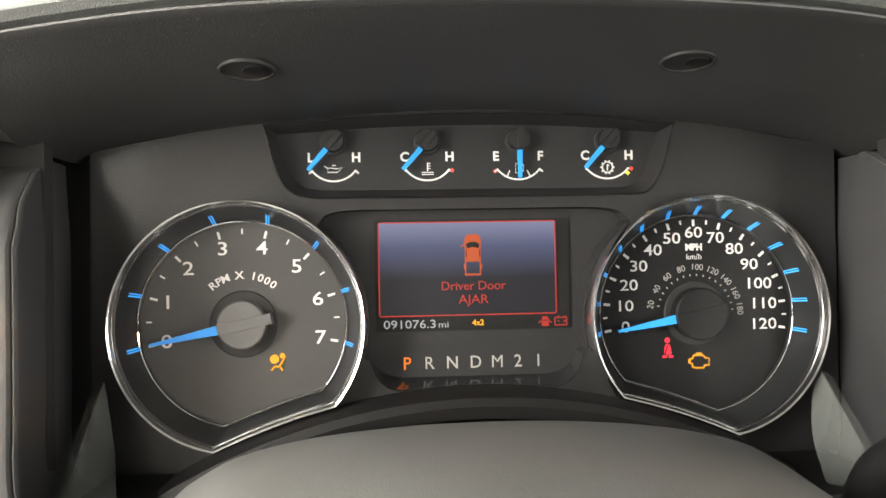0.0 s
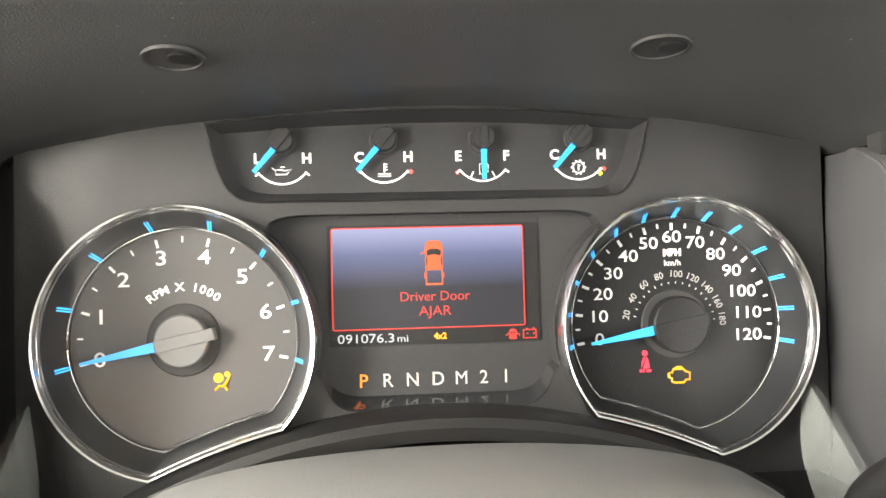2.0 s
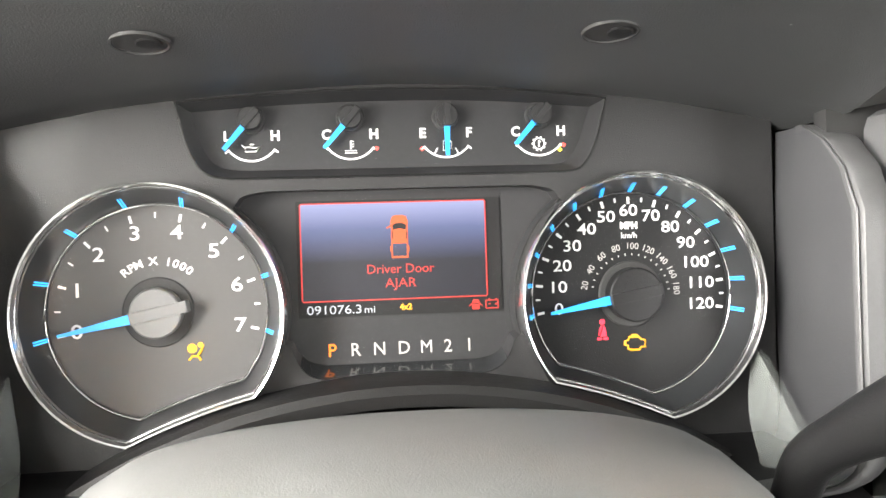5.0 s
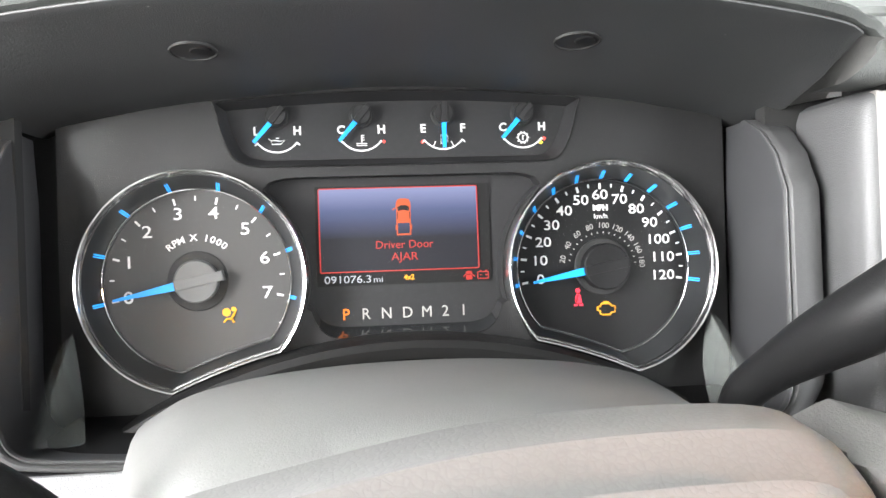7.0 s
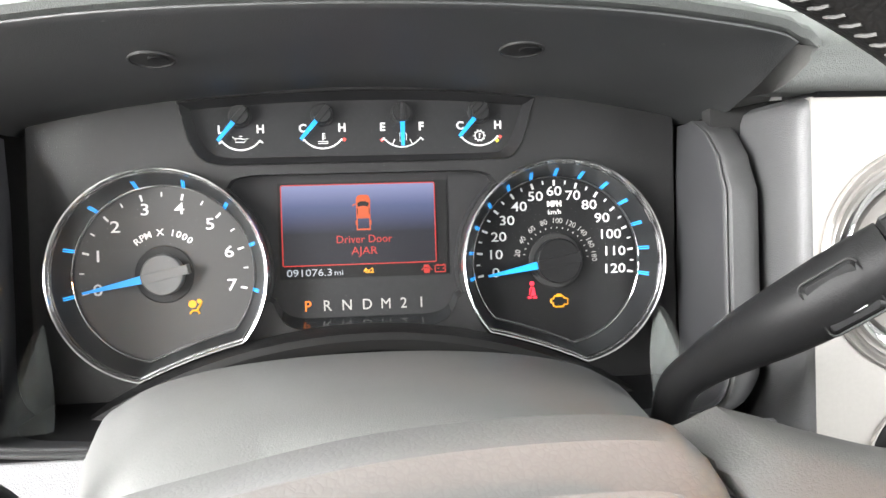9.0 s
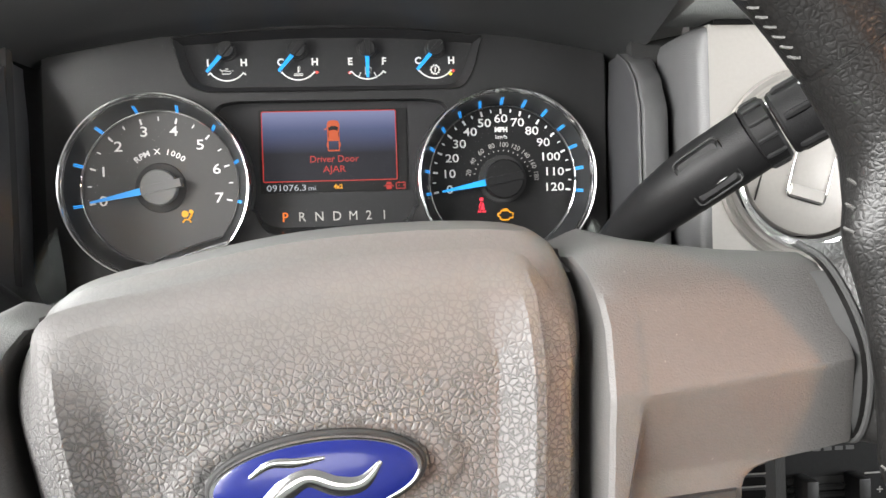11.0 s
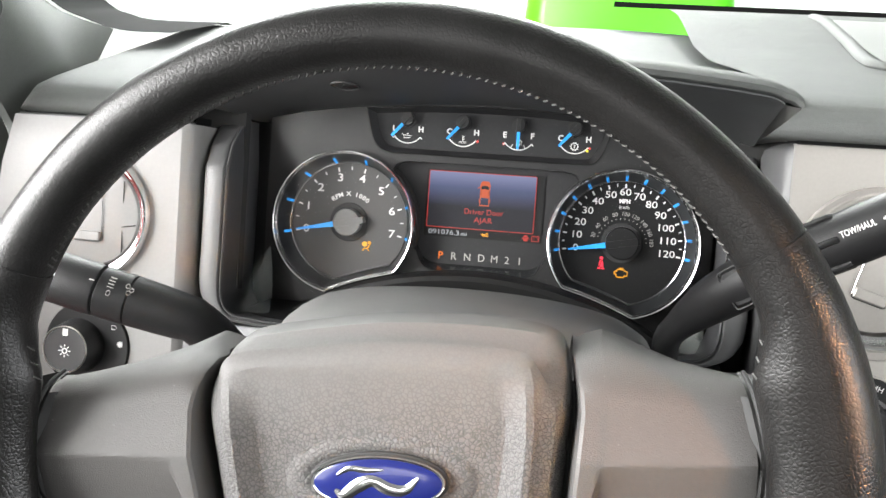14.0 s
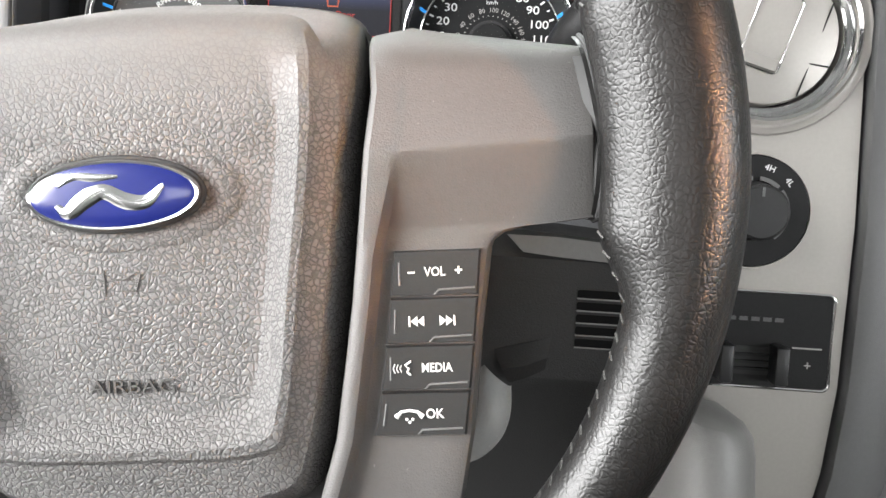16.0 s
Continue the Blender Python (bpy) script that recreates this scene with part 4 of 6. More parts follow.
def leaning(pts, y):
    """The bezel bends away under the hood at its top."""
    return [(x, y + float(np.interp(z, (0.0, 0.0174, 0.030, 0.0385), (0.0, 0.010, 0.026, 0.045))) * min(1.0, max(0.0, (-0.03 - y) / 0.05)), z) for x, z in pts]


bm = bmesh.new()
loft(bm, [leaning(offset_line(sweep, d), y) for d, y in ((0.0035, -0.006), (0.0030, -0.028), (0.0012, -0.029), (0.0005, -0.073), (0.0008, -0.0765))], closed=False)
part("recess_wall", bm, WALL, dashboard, "dark inner wall of the cluster recess")
bm = bmesh.new()
loft(bm, [leaning(offset_line(sweep, d, q), y) for d, y, q in ((0.0004, -0.0755, 1), (0.0004, -0.0782, 1), (0.0010, -0.0790, 1), (0.0018, -0.0782, 1), (0.0022, -0.0776, 1))], closed=False)
part("bezel_lip", bm, BEZEL, dashboard, "thin grey lip round the recess")
bm = bmesh.new()
loft(bm, [leaning(offset_line(sweep, d, q), y) for d, y, q in ((0.0021, -0.0760, 1), (0.0024, -0.0785, 1), (0.0034, -0.0800, 0.8), (0.0060, -0.0806, 0.5), (0.0140, -0.0800, 0.3), (0.0172, -0.0785, 0.3), (0.0186, -0.0750, 0.3), (0.0190, -0.0400, 0.3))], closed=False)
part("recess_bezel", bm, BEZEL, dashboard, "grey plastic frame round the gauges")
for s in (-1, 1):
    bm = bmesh.new()
    box(bm, CX + s * 0.180, -0.046, -0.16, CX + s * 0.2250, -0.036, 0.05)
    part("gap_strip", bm, RUBBER, dashboard)
    bm = bmesh.new()
    box(bm, CX + s * 0.205, -0.040, -0.42 if s > 0 else -0.21, CX + s * (0.62 if s > 0 else 0.345), -0.030, 0.052 if s > 0 else 0.03)
    part("dash_backing", bm, DARK, dashboard)
bm = bmesh.new()
box(bm, -0.24, 0.010, -0.20, 0.25, 0.016, 0.075)
part("cluster_backing", bm, DARK, dashboard)
bm = bmesh.new()
loft(bm, [[(-0.160, -0.008, -0.100), (0.170, -0.008, -0.100)], [(-0.172, -0.060, -0.1075), (0.181, -0.060, -0.1075)], [(-0.172, -0.080, -0.113), (0.181, -0.080, -0.113)]], closed=False)
part("recess_floor", bm, DARK, dashboard)
bm = bmesh.new()
loft(bm, [[(-0.206, y, z), (-0.09, y, z), (0.10, y, z), (0.2010, y, z)] for y, z in ((-0.0780, -0.1125), (-0.0810, -0.1132), (-0.0825, -0.1155), (-0.0850, -0.150), (-0.0900, -0.200))], closed=False)
part("lower_fascia", bm, FASCIA, dashboard, "grey grained vinyl below the gauges")
# pale lens corner past each gauge, its reflected light put into the colour
for s in (-1, 1):
    bm = bmesh.new()
    outer = spline([(-0.1665, -0.020, -0.0640), (-0.1690, -0.045, -0.0880), (-0.1680, -0.062, -0.1045)], 5)
    ridge = spline([(-0.1615, -0.016, -0.0580), (-0.1652, -0.042, -0.0860), (-0.1655, -0.061, -0.1050)], 5)
    inner = spline([(-0.1612, -0.015, -0.0585), (-0.1555, -0.022, -0.0880), (-0.1475, -0.050, -0.1068)], 5)
    loft(bm, [[(RX + s * (RX - x), y, z) for x, y, z in row] for row in (ridge, inner)], closed=False)
    edge_part = part("lens_edge", bm, HAZE, dashboard, "pale moulded edge of the lens, reflections painted in")
    bm = bmesh.new()
    loft(bm, [[(RX + s * (RX - x), y, z) for x, y, z in row] for row in (outer, ridge)], closed=False)
    part("lens_lip", bm, THIN_HAZE, edge_part)

# left panel with vent and headlamp switch
bm = bmesh.new()
outline = [(-0.2070, 0.0300), (-0.3370, 0.0300), (-0.3415, 0.0130), (-0.3460, -0.005), (-0.3500, -0.038), (-0.3520, -0.067), (-0.3530, -0.099), (-0.3520, -0.149), (-0.3480, -0.190), (-0.340, -0.200), (-0.2070, -0.200)]
ring_l = [polar(-0.2755, -0.040, 0.0445, a) for a in range(0, 360, 8)]
plate(bm, outline, [ring_l], -0.088, 0.05)
part("end_panel", bm, PALE, dashboard, "light grey plastic panel beside the cluster")
bm = bmesh.new()
loft(bm, [[(x, y, z) for z in (-0.20, -0.10, 0.0, 0.022, 0.030)] for x, y in ((-0.1955, -0.050), (-0.1965, -0.074), (-0.1990, -0.0825), (-0.2030, -0.0868), (-0.2070, -0.0880))], closed=False)
part("end_panel_side", bm, PALE, dashboard)
# centre stack in silver paint
bm = bmesh.new()
outline = [(0.2090, 0.0412), (0.2090, -0.19), (0.218, -0.31), (0.3085, -0.31), (0.3150, -0.28), (0.3200, -0.23), (0.3215, -0.14), (0.3185, -0.047), (0.3185, 0.0412)]
ring_r = [polar(0.2670, -0.0370, 0.0455, a) for a in range(0, 360, 8)]
plate(bm, outline, [ring_r], -0.102, 0.05)
part("stack_panel", bm, SILVER, dashboard, "satin silver centre stack panel")
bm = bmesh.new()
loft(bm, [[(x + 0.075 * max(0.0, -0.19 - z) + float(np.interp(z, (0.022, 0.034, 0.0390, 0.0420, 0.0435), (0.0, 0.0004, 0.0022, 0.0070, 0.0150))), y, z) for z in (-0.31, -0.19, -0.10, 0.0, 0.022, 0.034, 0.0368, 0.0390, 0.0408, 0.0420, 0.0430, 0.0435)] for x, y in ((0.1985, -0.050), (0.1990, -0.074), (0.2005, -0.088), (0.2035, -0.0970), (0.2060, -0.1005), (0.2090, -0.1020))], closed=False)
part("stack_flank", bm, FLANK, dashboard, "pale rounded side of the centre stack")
bm = bmesh.new()
zs_t = ((0.04, 0.3185), (-0.047, 0.3185), (-0.14, 0.3215), (-0.23, 0.3200), (-0.28, 0.3150), (-0.31, 0.3085))
loft(bm, [[(x + dx, y, z) for z, x in zs_t] for dx, y in ((0.0, -0.085), (0.0020, -0.090), (0.0022, -0.104), (0.0040, -0.1085), (0.0080, -0.1095), (0.0300, -0.1060), (0.0380, -0.0985), (0.28, -0.085))], closed=False)
part("stack_screen_trim", bm, BEZEL, dashboard, "dark trim of the centre stack")


def vent(x, z, y, r, label, slats, turn=0.0):
    v = thing("air_vent", label, "air vent", "round dashboard vents", pose(x, y, z))
    bm = bmesh.new()
    lathe(bm, [(r * 0.90, 0.012), (r * 0.90, -0.001), (r * 0.93, -0.006), (r * 0.965, -0.007), (r, -0.004), (r * 1.01, 0.001)], (0, 0, 0), 72)
    part("outer_ring", bm, CHROME, v, "chrome outer ring")
    bm = bmesh.new()
    lathe(bm, [(r * 0.905, 0.002), (r * 0.87, 0.0045), (r * 0.82, 0.002), (r * 0.80, 0.006), (r * 0.80, 0.03)], (0, 0, 0), 72)
    part("inner_ring", bm, CHROME, v, "chrome inner ring")
    bm = bmesh.new()
    lathe(bm, [(0.00001, -0.0005), (r * 0.5, 0.0), (r * 0.765, 0.0025), (r * 0.785, 0.005), (r * 0.785, 0.02)], (0, 0, 0), 72)
    face = part("flap", bm, SILVER if slats else PALE, v)
    if slats:
        bm = bmesh.new()
        lathe(bm, [(r * 1.000, 0.003), (r * 1.015, 0.0005), (r * 1.05, -0.0004), (r * 1.085, -0.0018), (r * 1.105, -0.0022), (r * 1.120, -0.0014), (r * 1.125, 0.002)], (0, 0, 0), 72)
        part("surround", bm, SILVER, v, "raised silver ring round the vent")
    q = r / 0.05
    bm = bmesh.new()
    tube(bm, [(px * q, -0.0012 + 0.02 * (px * px + pz * pz), pz * q) for px, pz in rounded(-0.0115, -0.0200, 0.0115, 0.0230, 0.003)], 0.00055, 6, True)
    bm.transform(Matrix.Rotation(radians(turn), 4, "Y"))
    part("thumb_grip_edge", bm, CHROME if slats else BEZEL, v)
    bm = bmesh.new()
    prism(bm, [(px * q, pz * q) for px, pz in rounded(-0.0105, -0.0190, 0.0105, -0.0125, 0.001)], 0.001, -0.0030, 0.0008)
    bm.transform(Matrix.Rotation(radians(turn), 4, "Y"))
    part("thumb_tab", bm, SILVER if slats else PALE, v)
    for sx in (-1, 1):
        bm = bmesh.new()
        tube(bm, [(sx * px * q, 0.0002 + (px - 0.0115) * 0.05, pz * q) for px, pz in ((0.0115, -0.009), (0.0225, -0.0085), (0.0375, -0.006))], 0.0005, 6)
        bm.transform(Matrix.Rotation(radians(turn), 4, "Y"))
        part("flap_seam", bm, DARK, v)
        bm = bmesh.new()
        tube(bm, [(sx * 0.0270 * q, 0.0012, zz * q) for zz in (-0.027, 0.0, 0.027)], 0.0005, 6)
        bm.transform(Matrix.Rotation(radians(turn), 4, "Y"))
        part("flap_seam", bm, DARK, v)
    return v


vent(-0.2755, -0.0400, -0.088, 0.0480, "round chrome-ringed air vent in the grey end panel", False)
vent(0.2670, -0.0370, -0.102, 0.0490, "round chrome-ringed air vent in the silver centre stack", True, 17)

# headlamp switch
sw = thing("headlamp_switch", "black rotary headlamp switch with white symbols", "switch", m=pose(-0.272, -0.088, -0.137))
bm = bmesh.new()
lathe(bm, [(0.00001, -0.002), (0.0325, -0.002), (0.0335, 0.0), (0.0335, 0.01)], (0, 0, 0), 48)
part("base_plate", bm, DARK, sw)
bm = bmesh.new()
lathe(bm, [(0.00001, -0.020), (0.0160, -0.020), (0.0180, -0.018), (0.0200, -0.002)], (-0.006, 0, 0), 40)
knob = part("knob", bm, MASK, sw)
bm = bmesh.new()
lathe(bm, [(0.0162, -0.0200), (0.0166, -0.0208), (0.0172, -0.0200)], (-0.006, 0, 0), 40)
part("knob_ring", bm, STEEL, sw)
bm = bmesh.new()
bar(bm, -0.006, 0.010, -0.006, 0.015, 0.004, -0.020)
for a in range(0, 360, 45):
    bar(bm, *polar(-0.006, -0.001, 0.0030, a), *polar(-0.006, -0.001, 0.0046, a), 0.0007, -0.020)
lathe(bm, [(0.0022, -0.0200), (0.0022, -0.0203), (0.0014, -0.0203), (0.0014, -0.0200)], (-0.006, 0, -0.001), 20)
part("knob_mark", bm, INK, sw)
for k, a in enumerate((92, 62, 36, 8)):
    bm = bmesh.new()
    px, pz = polar(0, 0, 0.0268, a)
    if k == 3:
        for b in range(0, 180, 45):
            bar(bm, *polar(px, pz, 0.0024, b), *polar(px, pz, 0.0024, b + 180), 0.0006, -0.002)
    elif k == 0:
        tube(bm, [(px + 0.002 * math.cos(b), -0.0022, pz + 0.002 * math.sin(b)) for b in np.linspace(0, 6.0, 14)], 0.0003, 5)
    else:
        tube(bm, [(px - 0.002, -0.0022, pz - 0.0015), (px + 0.0005, -0.0022, pz - 0.0015), (px + 0.002, -0.0022, pz), (px + 0.0005, -0.0022, pz + 0.0015), (px - 0.002, -0.0022, pz + 0.0015)], 0.0003, 5, True)
    part("symbol", bm, INK, sw)

# four wheel drive selector
fw = thing("drive_selector", "black rotary drive selector marked 2H, 4H and 4L", "switch", m=pose(0.2655, -0.102, -0.1335))
bm = bmesh.new()
lathe(bm, [(0.00001, -0.0015), (0.0305, -0.0015), (0.0315, 0.0005), (0.0315, 0.01)], (0, 0, 0), 48)
part("base_plate", bm, DARK, fw)
bm = bmesh.new()
lathe(bm, [(0.0325, 0.0), (0.0322, -0.0018), (0.0312, -0.0018), (0.0310, 0.0)], (0, 0, 0), 48)
part("trim_ring", bm, SILVER, fw)
bm = bmesh.new()
lathe(bm, [(0.00001, -0.022), (0.0135, -0.022), (0.0150, -0.0205), (0.0165, -0.0015)], (0, 0, 0), 40)
part("knob", bm, MASK, fw)
bm = bmesh.new()
for a0, a1 in ((-50, -8), (0, 40), (48, 84), (96, 132), (140, 180), (188, 230)):
    arc_band(bm, 0, 0, 0.0182, a0, a1, 0.0022, -0.0040, 8, 0.0012)
bar(bm, 0.0, 0.0085, 0.0, 0.0135, 0.0014, -0.022)
part("knob_mark", bm, HUB, fw)
for text, a in (("2H", 104), ("4H", 72), ("4L", 42)):
    bm = bmesh.new()
    writing(bm, text, *polar(0, 0, 0.0250, a), 0.0036, -0.0015, turn=a - 90)
    part("position_label", bm, INK, fw)

# trailer brake controller
bc = thing("brake_controller", "black trailer brake controller with a sliding lever", "control", m=pose(0.281, -0.102, -0.205))
bm = bmesh.new()
prism(bm, rounded(-0.036, -0.0265, 0.0330, 0.0265, 0.004), 0.004, -0.0008, 0.0005)
part("face_plate", bm, DARK, bc)
bm = bmesh.new()
tube(bm, [(x, -0.001, z) for x, z in rounded(-0.0365, -0.0270, 0.0335, 0.0270, 0.004)], 0.0010, 8, True)
part("trim_ring", bm, RING, bc)
bm = bmesh.new()
prism(bm, rounded(-0.033, -0.020, 0.008, -0.004, 0.001), -0.0008, -0.0014)
part("slot", bm, RUBBER, bc)
for dz in (-0.0085, -0.0125, -0.0165):
    bm = bmesh.new()
    box(bm, -0.033, -0.0035, dz - 0.0008, 0.000, -0.001, dz + 0.0008)
    part("slot_rib", bm, DARK, bc)
for x in (-0.026, 0.0035):
    bm = bmesh.new()
    box(bm, x - 0.0035, -0.017, -0.0225, x + 0.0035, -0.001, -0.0015, 0.0012)
    part("slide_grip", bm, MASK, bc)
bm = bmesh.new()
writing(bm, "+", 0.0215, -0.0135, 0.0055, -0.0008)
bar(bm, 0.0125, -0.0035, 0.0285, -0.0035, 0.0008, -0.0008)
part("label", bm, DIMINK, bc)
bm = bmesh.new()
for x in range(5):
    bar(bm, -0.024 + x * 0.0065, 0.0115, -0.0195 + x * 0.0065, 0.0115, 0.0022, -0.0008)
part("faint_label", bm, material("faint_ink", (0.06, 0.06, 0.06), 0.5), bc)

# knee panel below the column
bm = bmesh.new()
outline = [(-0.350, -0.195), (-0.219, -0.195), (-0.190, -0.165), (0.214, -0.165), (0.224, -0.42), (-0.280, -0.42), (-0.300, -0.30), (-0.334, -0.215)]
plate(bm, outline, [rounded(-0.262, -0.226, -0.214, -0.200, 0.004)], -0.070, 0.03)
part("knee_panel", bm, KNEE, dashboard, "light grey plastic knee panel")
bm = bmesh.new()
prism(bm, rounded(-0.266, -0.230, -0.210, -0.196, 0.006), -0.066, -0.075, 0.002)
part("knee_pocket", bm, KNEE, dashboard)
bm = bmesh.new()
prism(bm, rounded(-0.250, -0.220, -0.222, -0.205, 0.003), -0.07, -0.0765, 0.001)
part("release_handle", bm, BEZEL, dashboard)
bm = bmesh.new()
tube(bm, [(-0.207, -0.0705, -0.242), (-0.190, -0.0715, -0.275), (-0.172, -0.0715, -0.320)], 0.0022, 8)
part("knee_seam", bm, RUBBER, dashboard)

# Black plate put before the knee panel to stand for the shade there.
bm = bmesh.new()
prism(bm, [(0.045, -0.160), (0.2150, -0.160), (0.2220, -0.42), (0.045, -0.42)], -0.072, -0.078, 0.001)
part("column_shade", bm, COVER, dashboard, "dark plate for the shade below the column")
bm = bmesh.new()
rings = []
for x, y, z0 in spline([(0.2150, -0.082, -0.222), (0.2155, -0.120, -0.225), (0.2200, -0.152, -0.230), (0.2320, -0.168, -0.2330), (0.2480, -0.170, -0.2360), (0.2620, -0.156, -0.2410), (0.2690, -0.130, -0.2480), (0.2710, -0.098, -0.2550)], 3):
    k = (y + 0.082) * 0.16
    rings.append([(x - 0.010, y + 0.045, z0 + 0.0010), (x - 0.003, y + 0.014, z0 - 0.0010), (x, y + 0.004, z0 - 0.0065), (x + 0.001, y, z0 - 0.016), (x + 0.003, y - 0.002, z0 - 0.060), (x + 0.006, y - 0.004, -0.44)])
loft(bm, rings, closed=False)
part("knee_bolster", bm, PANEL, dashboard, "light grey rounded knee bolster")

# ---- steering column ----
column = thing("steering_column", "grey plastic steering column shroud", "steering column")
bm = bmesh.new()


def shroud_ring(y, top, half, bottom):
    keys = [(CX - half * 1.02, bottom), (CX - half, top - 0.040), (CX - half * 0.86, top - 0.0165), (CX - half * 0.62, top - 0.0060), (CX - half * 0.3, top - 0.0012), (CX, top),
            (CX + half * 0.3, top - 0.0012), (CX + half * 0.62, top - 0.0060), (CX + half * 0.86, top - 0.0165), (CX + half, top - 0.040), (CX + half * 1.02, bottom)]
    return [(p[0], y, p[1]) for p in spline(keys, 5)]


loft(bm, [shroud_ring(-0.035, -0.0790, 0.132, -0.20), shroud_ring(-0.046, -0.0755, 0.134, -0.20), shroud_ring(-0.058, -0.0740, 0.133, -0.20), shroud_ring(-0.12, -0.0725, 0.122, -0.195),
          shroud_ring(-0.20, -0.0730, 0.102, -0.19), shroud_ring(-0.252, -0.0755, 0.088, -0.19), shroud_ring(-0.262, -0.084, 0.080, -0.18), shroud_ring(-0.262, -0.11, 0.05, -0.15)], closed=False)
part("upper_shroud", bm, SHROUD, column, "light grey upper column shroud")
bm = bmesh.new()
loft(bm, [[(-0.075, y, z) for y, z in ((-0.10, -0.150), (-0.200, -0.150), (-0.208, -0.158), (-0.208, -0.212), (-0.15, -0.216))],
          [(0.140, y, z) for y, z in ((-0.10, -0.145), (-0.194, -0.145), (-0.205, -0.157), (-0.205, -0.212), (-0.15, -0.216))],
          [(0.192, y, z) for y, z in ((-0.10, -0.149), (-0.196, -0.149), (-0.205, -0.158), (-0.205, -0.212), (-0.15, -0.216))],
          [(0.200, y, z) for y, z in ((-0.10, -0.155), (-0.190, -0.155), (-0.198, -0.162), (-0.198, -0.210), (-0.15, -0.216))]], closed=False)
part("lower_shroud", bm, LOWER, column, "dark lower column cover")
bm = bmesh.new()
loft(bm, [[(0.1290, -0.2052, -0.200), (0.1420, -0.2062, -0.1965), (0.1550, -0.2052, -0.1930)], [(0.1330, -0.2085, -0.208), (0.1430, -0.2100, -0.2060), (0.1535, -0.2070, -0.2020)], [(0.1370, -0.2055, -0.2150), (0.1450, -0.2060, -0.2120), (0.1530, -0.2052, -0.2080)]], closed=False)
part("cover_facet", bm, LOWER, column)
# Bevel faces up; the light on it is put into its pale colour.
bm = bmesh.new()
loft(bm, [[(0.132, -0.2030, -0.1470), (0.155, -0.2035, -0.1470), (0.182, -0.2030, -0.1490)], [(0.1400, -0.2062, -0.1545), (0.158, -0.2066, -0.1560), (0.186, -0.2062, -0.1575)]], closed=False)
part("lit_bevel", bm, PANEL, column, "top bevel of the cover, its light painted in pale")
for i in range(5):
    bm = bmesh.new()
    prism(bm, rounded(0.1655, -0.1740 - 0.0056 * i, 0.1872, -0.1702 - 0.0056 * i, 0.0010, 3), -0.2045, -0.2056)
    slot = part("grille_slot", bm, FRIT, column, "dark slot in the cover")
    bm = bmesh.new()
    tube(bm, [(0.1655, -0.2056, -0.1742 - 0.0056 * i), (0.1872, -0.2056, -0.1742 - 0.0056 * i)], 0.0004, 6)
    part("slot_edge", bm, KNEE, slot)
bm = bmesh.new()
rings = []
for x, z, w, y in spline([(0.1060, -0.2520, 0.0050, -0.214), (0.1180, -0.2440, 0.0085, -0.216), (0.1260, -0.2330, 0.0100, -0.216), (0.1300, -0.2220, 0.0095, -0.214), (0.1310, -0.2120, 0.0080, -0.206)], 4):
    rings.append([(x - w * math.cos(a) * 0.9, y + 0.006 - 0.009 * math.sin(a), z + w * 0.7 * math.cos(a)) for a in np.linspace(0, math.pi, 9)])
loft(bm, rings, closed=False)
part("tilt_lever", bm, SHROUD, column, "light grey curved tilt lever")

# gear lever
gl = thing("gear_lever", "black column gear lever with thumb buttons", "gear lever")
path = spline([(0.1410, -0.086, -0.1200), (0.1408, -0.095, -0.1040), (0.1410, -0.106, -0.0890), (0.1460, -0.122, -0.0775), (0.1533, -0.144, -0.0650), (0.1615, -0.166, -0.0535), (0.1735, -0.1800, -0.0425), (0.1915, -0.1920, -0.0293)], 6)
rad = spline([(0.0086, 0), (0.0086, 0), (0.0090, 0), (0.0096, 0), (0.0122, 0), (0.0140, 0), (0.0150, 0), (0.0150, 0)], 6)
bm = bmesh.new()
tube(bm, path, [r[0] for r in rad], 20)
part("shaft", bm, DARK, gl)
d = Vector((0.0532, -0.0281, 0.0319)).normalized()
o = Vector((0.1910, -0.1916, -0.0297))


def lever_ring(a, b, r, mat, name, label=""):
    bm = bmesh.new()
    tube(bm, [o + d * a, o + d * (a + 0.0015), o + d * (b - 0.0015), o + d * b], [r - 0.0012, r, r, r - 0.0012], 24)
    part(name, bm, mat, gl, label)


lever_ring(0.0, 0.0120, 0.0153, DARK, "grip_collar")
lever_ring(0.0130, 0.066, 0.0150, DARK, "end_grip")
lever_ring(0.0642, 0.0668, 0.0143, GLOSS, "end_ring")
lever_ring(0.0655, 0.0690, 0.0134, DARK, "end_cap")
side = d.cross(Vector((0, 1, 0))).normalized()
for k in range(12):
    bm = bmesh.new()
    a = 2 * math.pi * k / 12
    n1 = side * math.cos(a) + d.cross(side) * math.sin(a)
    tube(bm, [o + d * 0.0022 + n1 * 0.0150, o + d * 0.0030 + n1 * 0.0155, o + d * 0.0095 + n1 * 0.0155, o + d * 0.0103 + n1 * 0.0150], 0.0010, 6)
    part("grip_rib", bm, MASK, gl)
    if k % 2 == 0 and k not in (8, 10):
        bm = bmesh.new()
        n2 = side * math.cos(a + 0.26) + d.cross(side) * math.sin(a + 0.26)
        tube(bm, [o + d * 0.0165 + n2 * 0.0143, o + d * 0.018 + n2 * 0.0152, o + d * 0.0300 + n2 * 0.0152, o + d * 0.0320 + n2 * 0.0143], 0.0018, 8)
        part("grip_rib", bm, DARK, gl)
front = (Vector((-0.03, -0.9, 0.12)) - d * Vector((-0.03, -0.9, 0.12)).dot(d)).normalized()
up = d.cross(front) * -1
if up.z < 0:
    up = -up
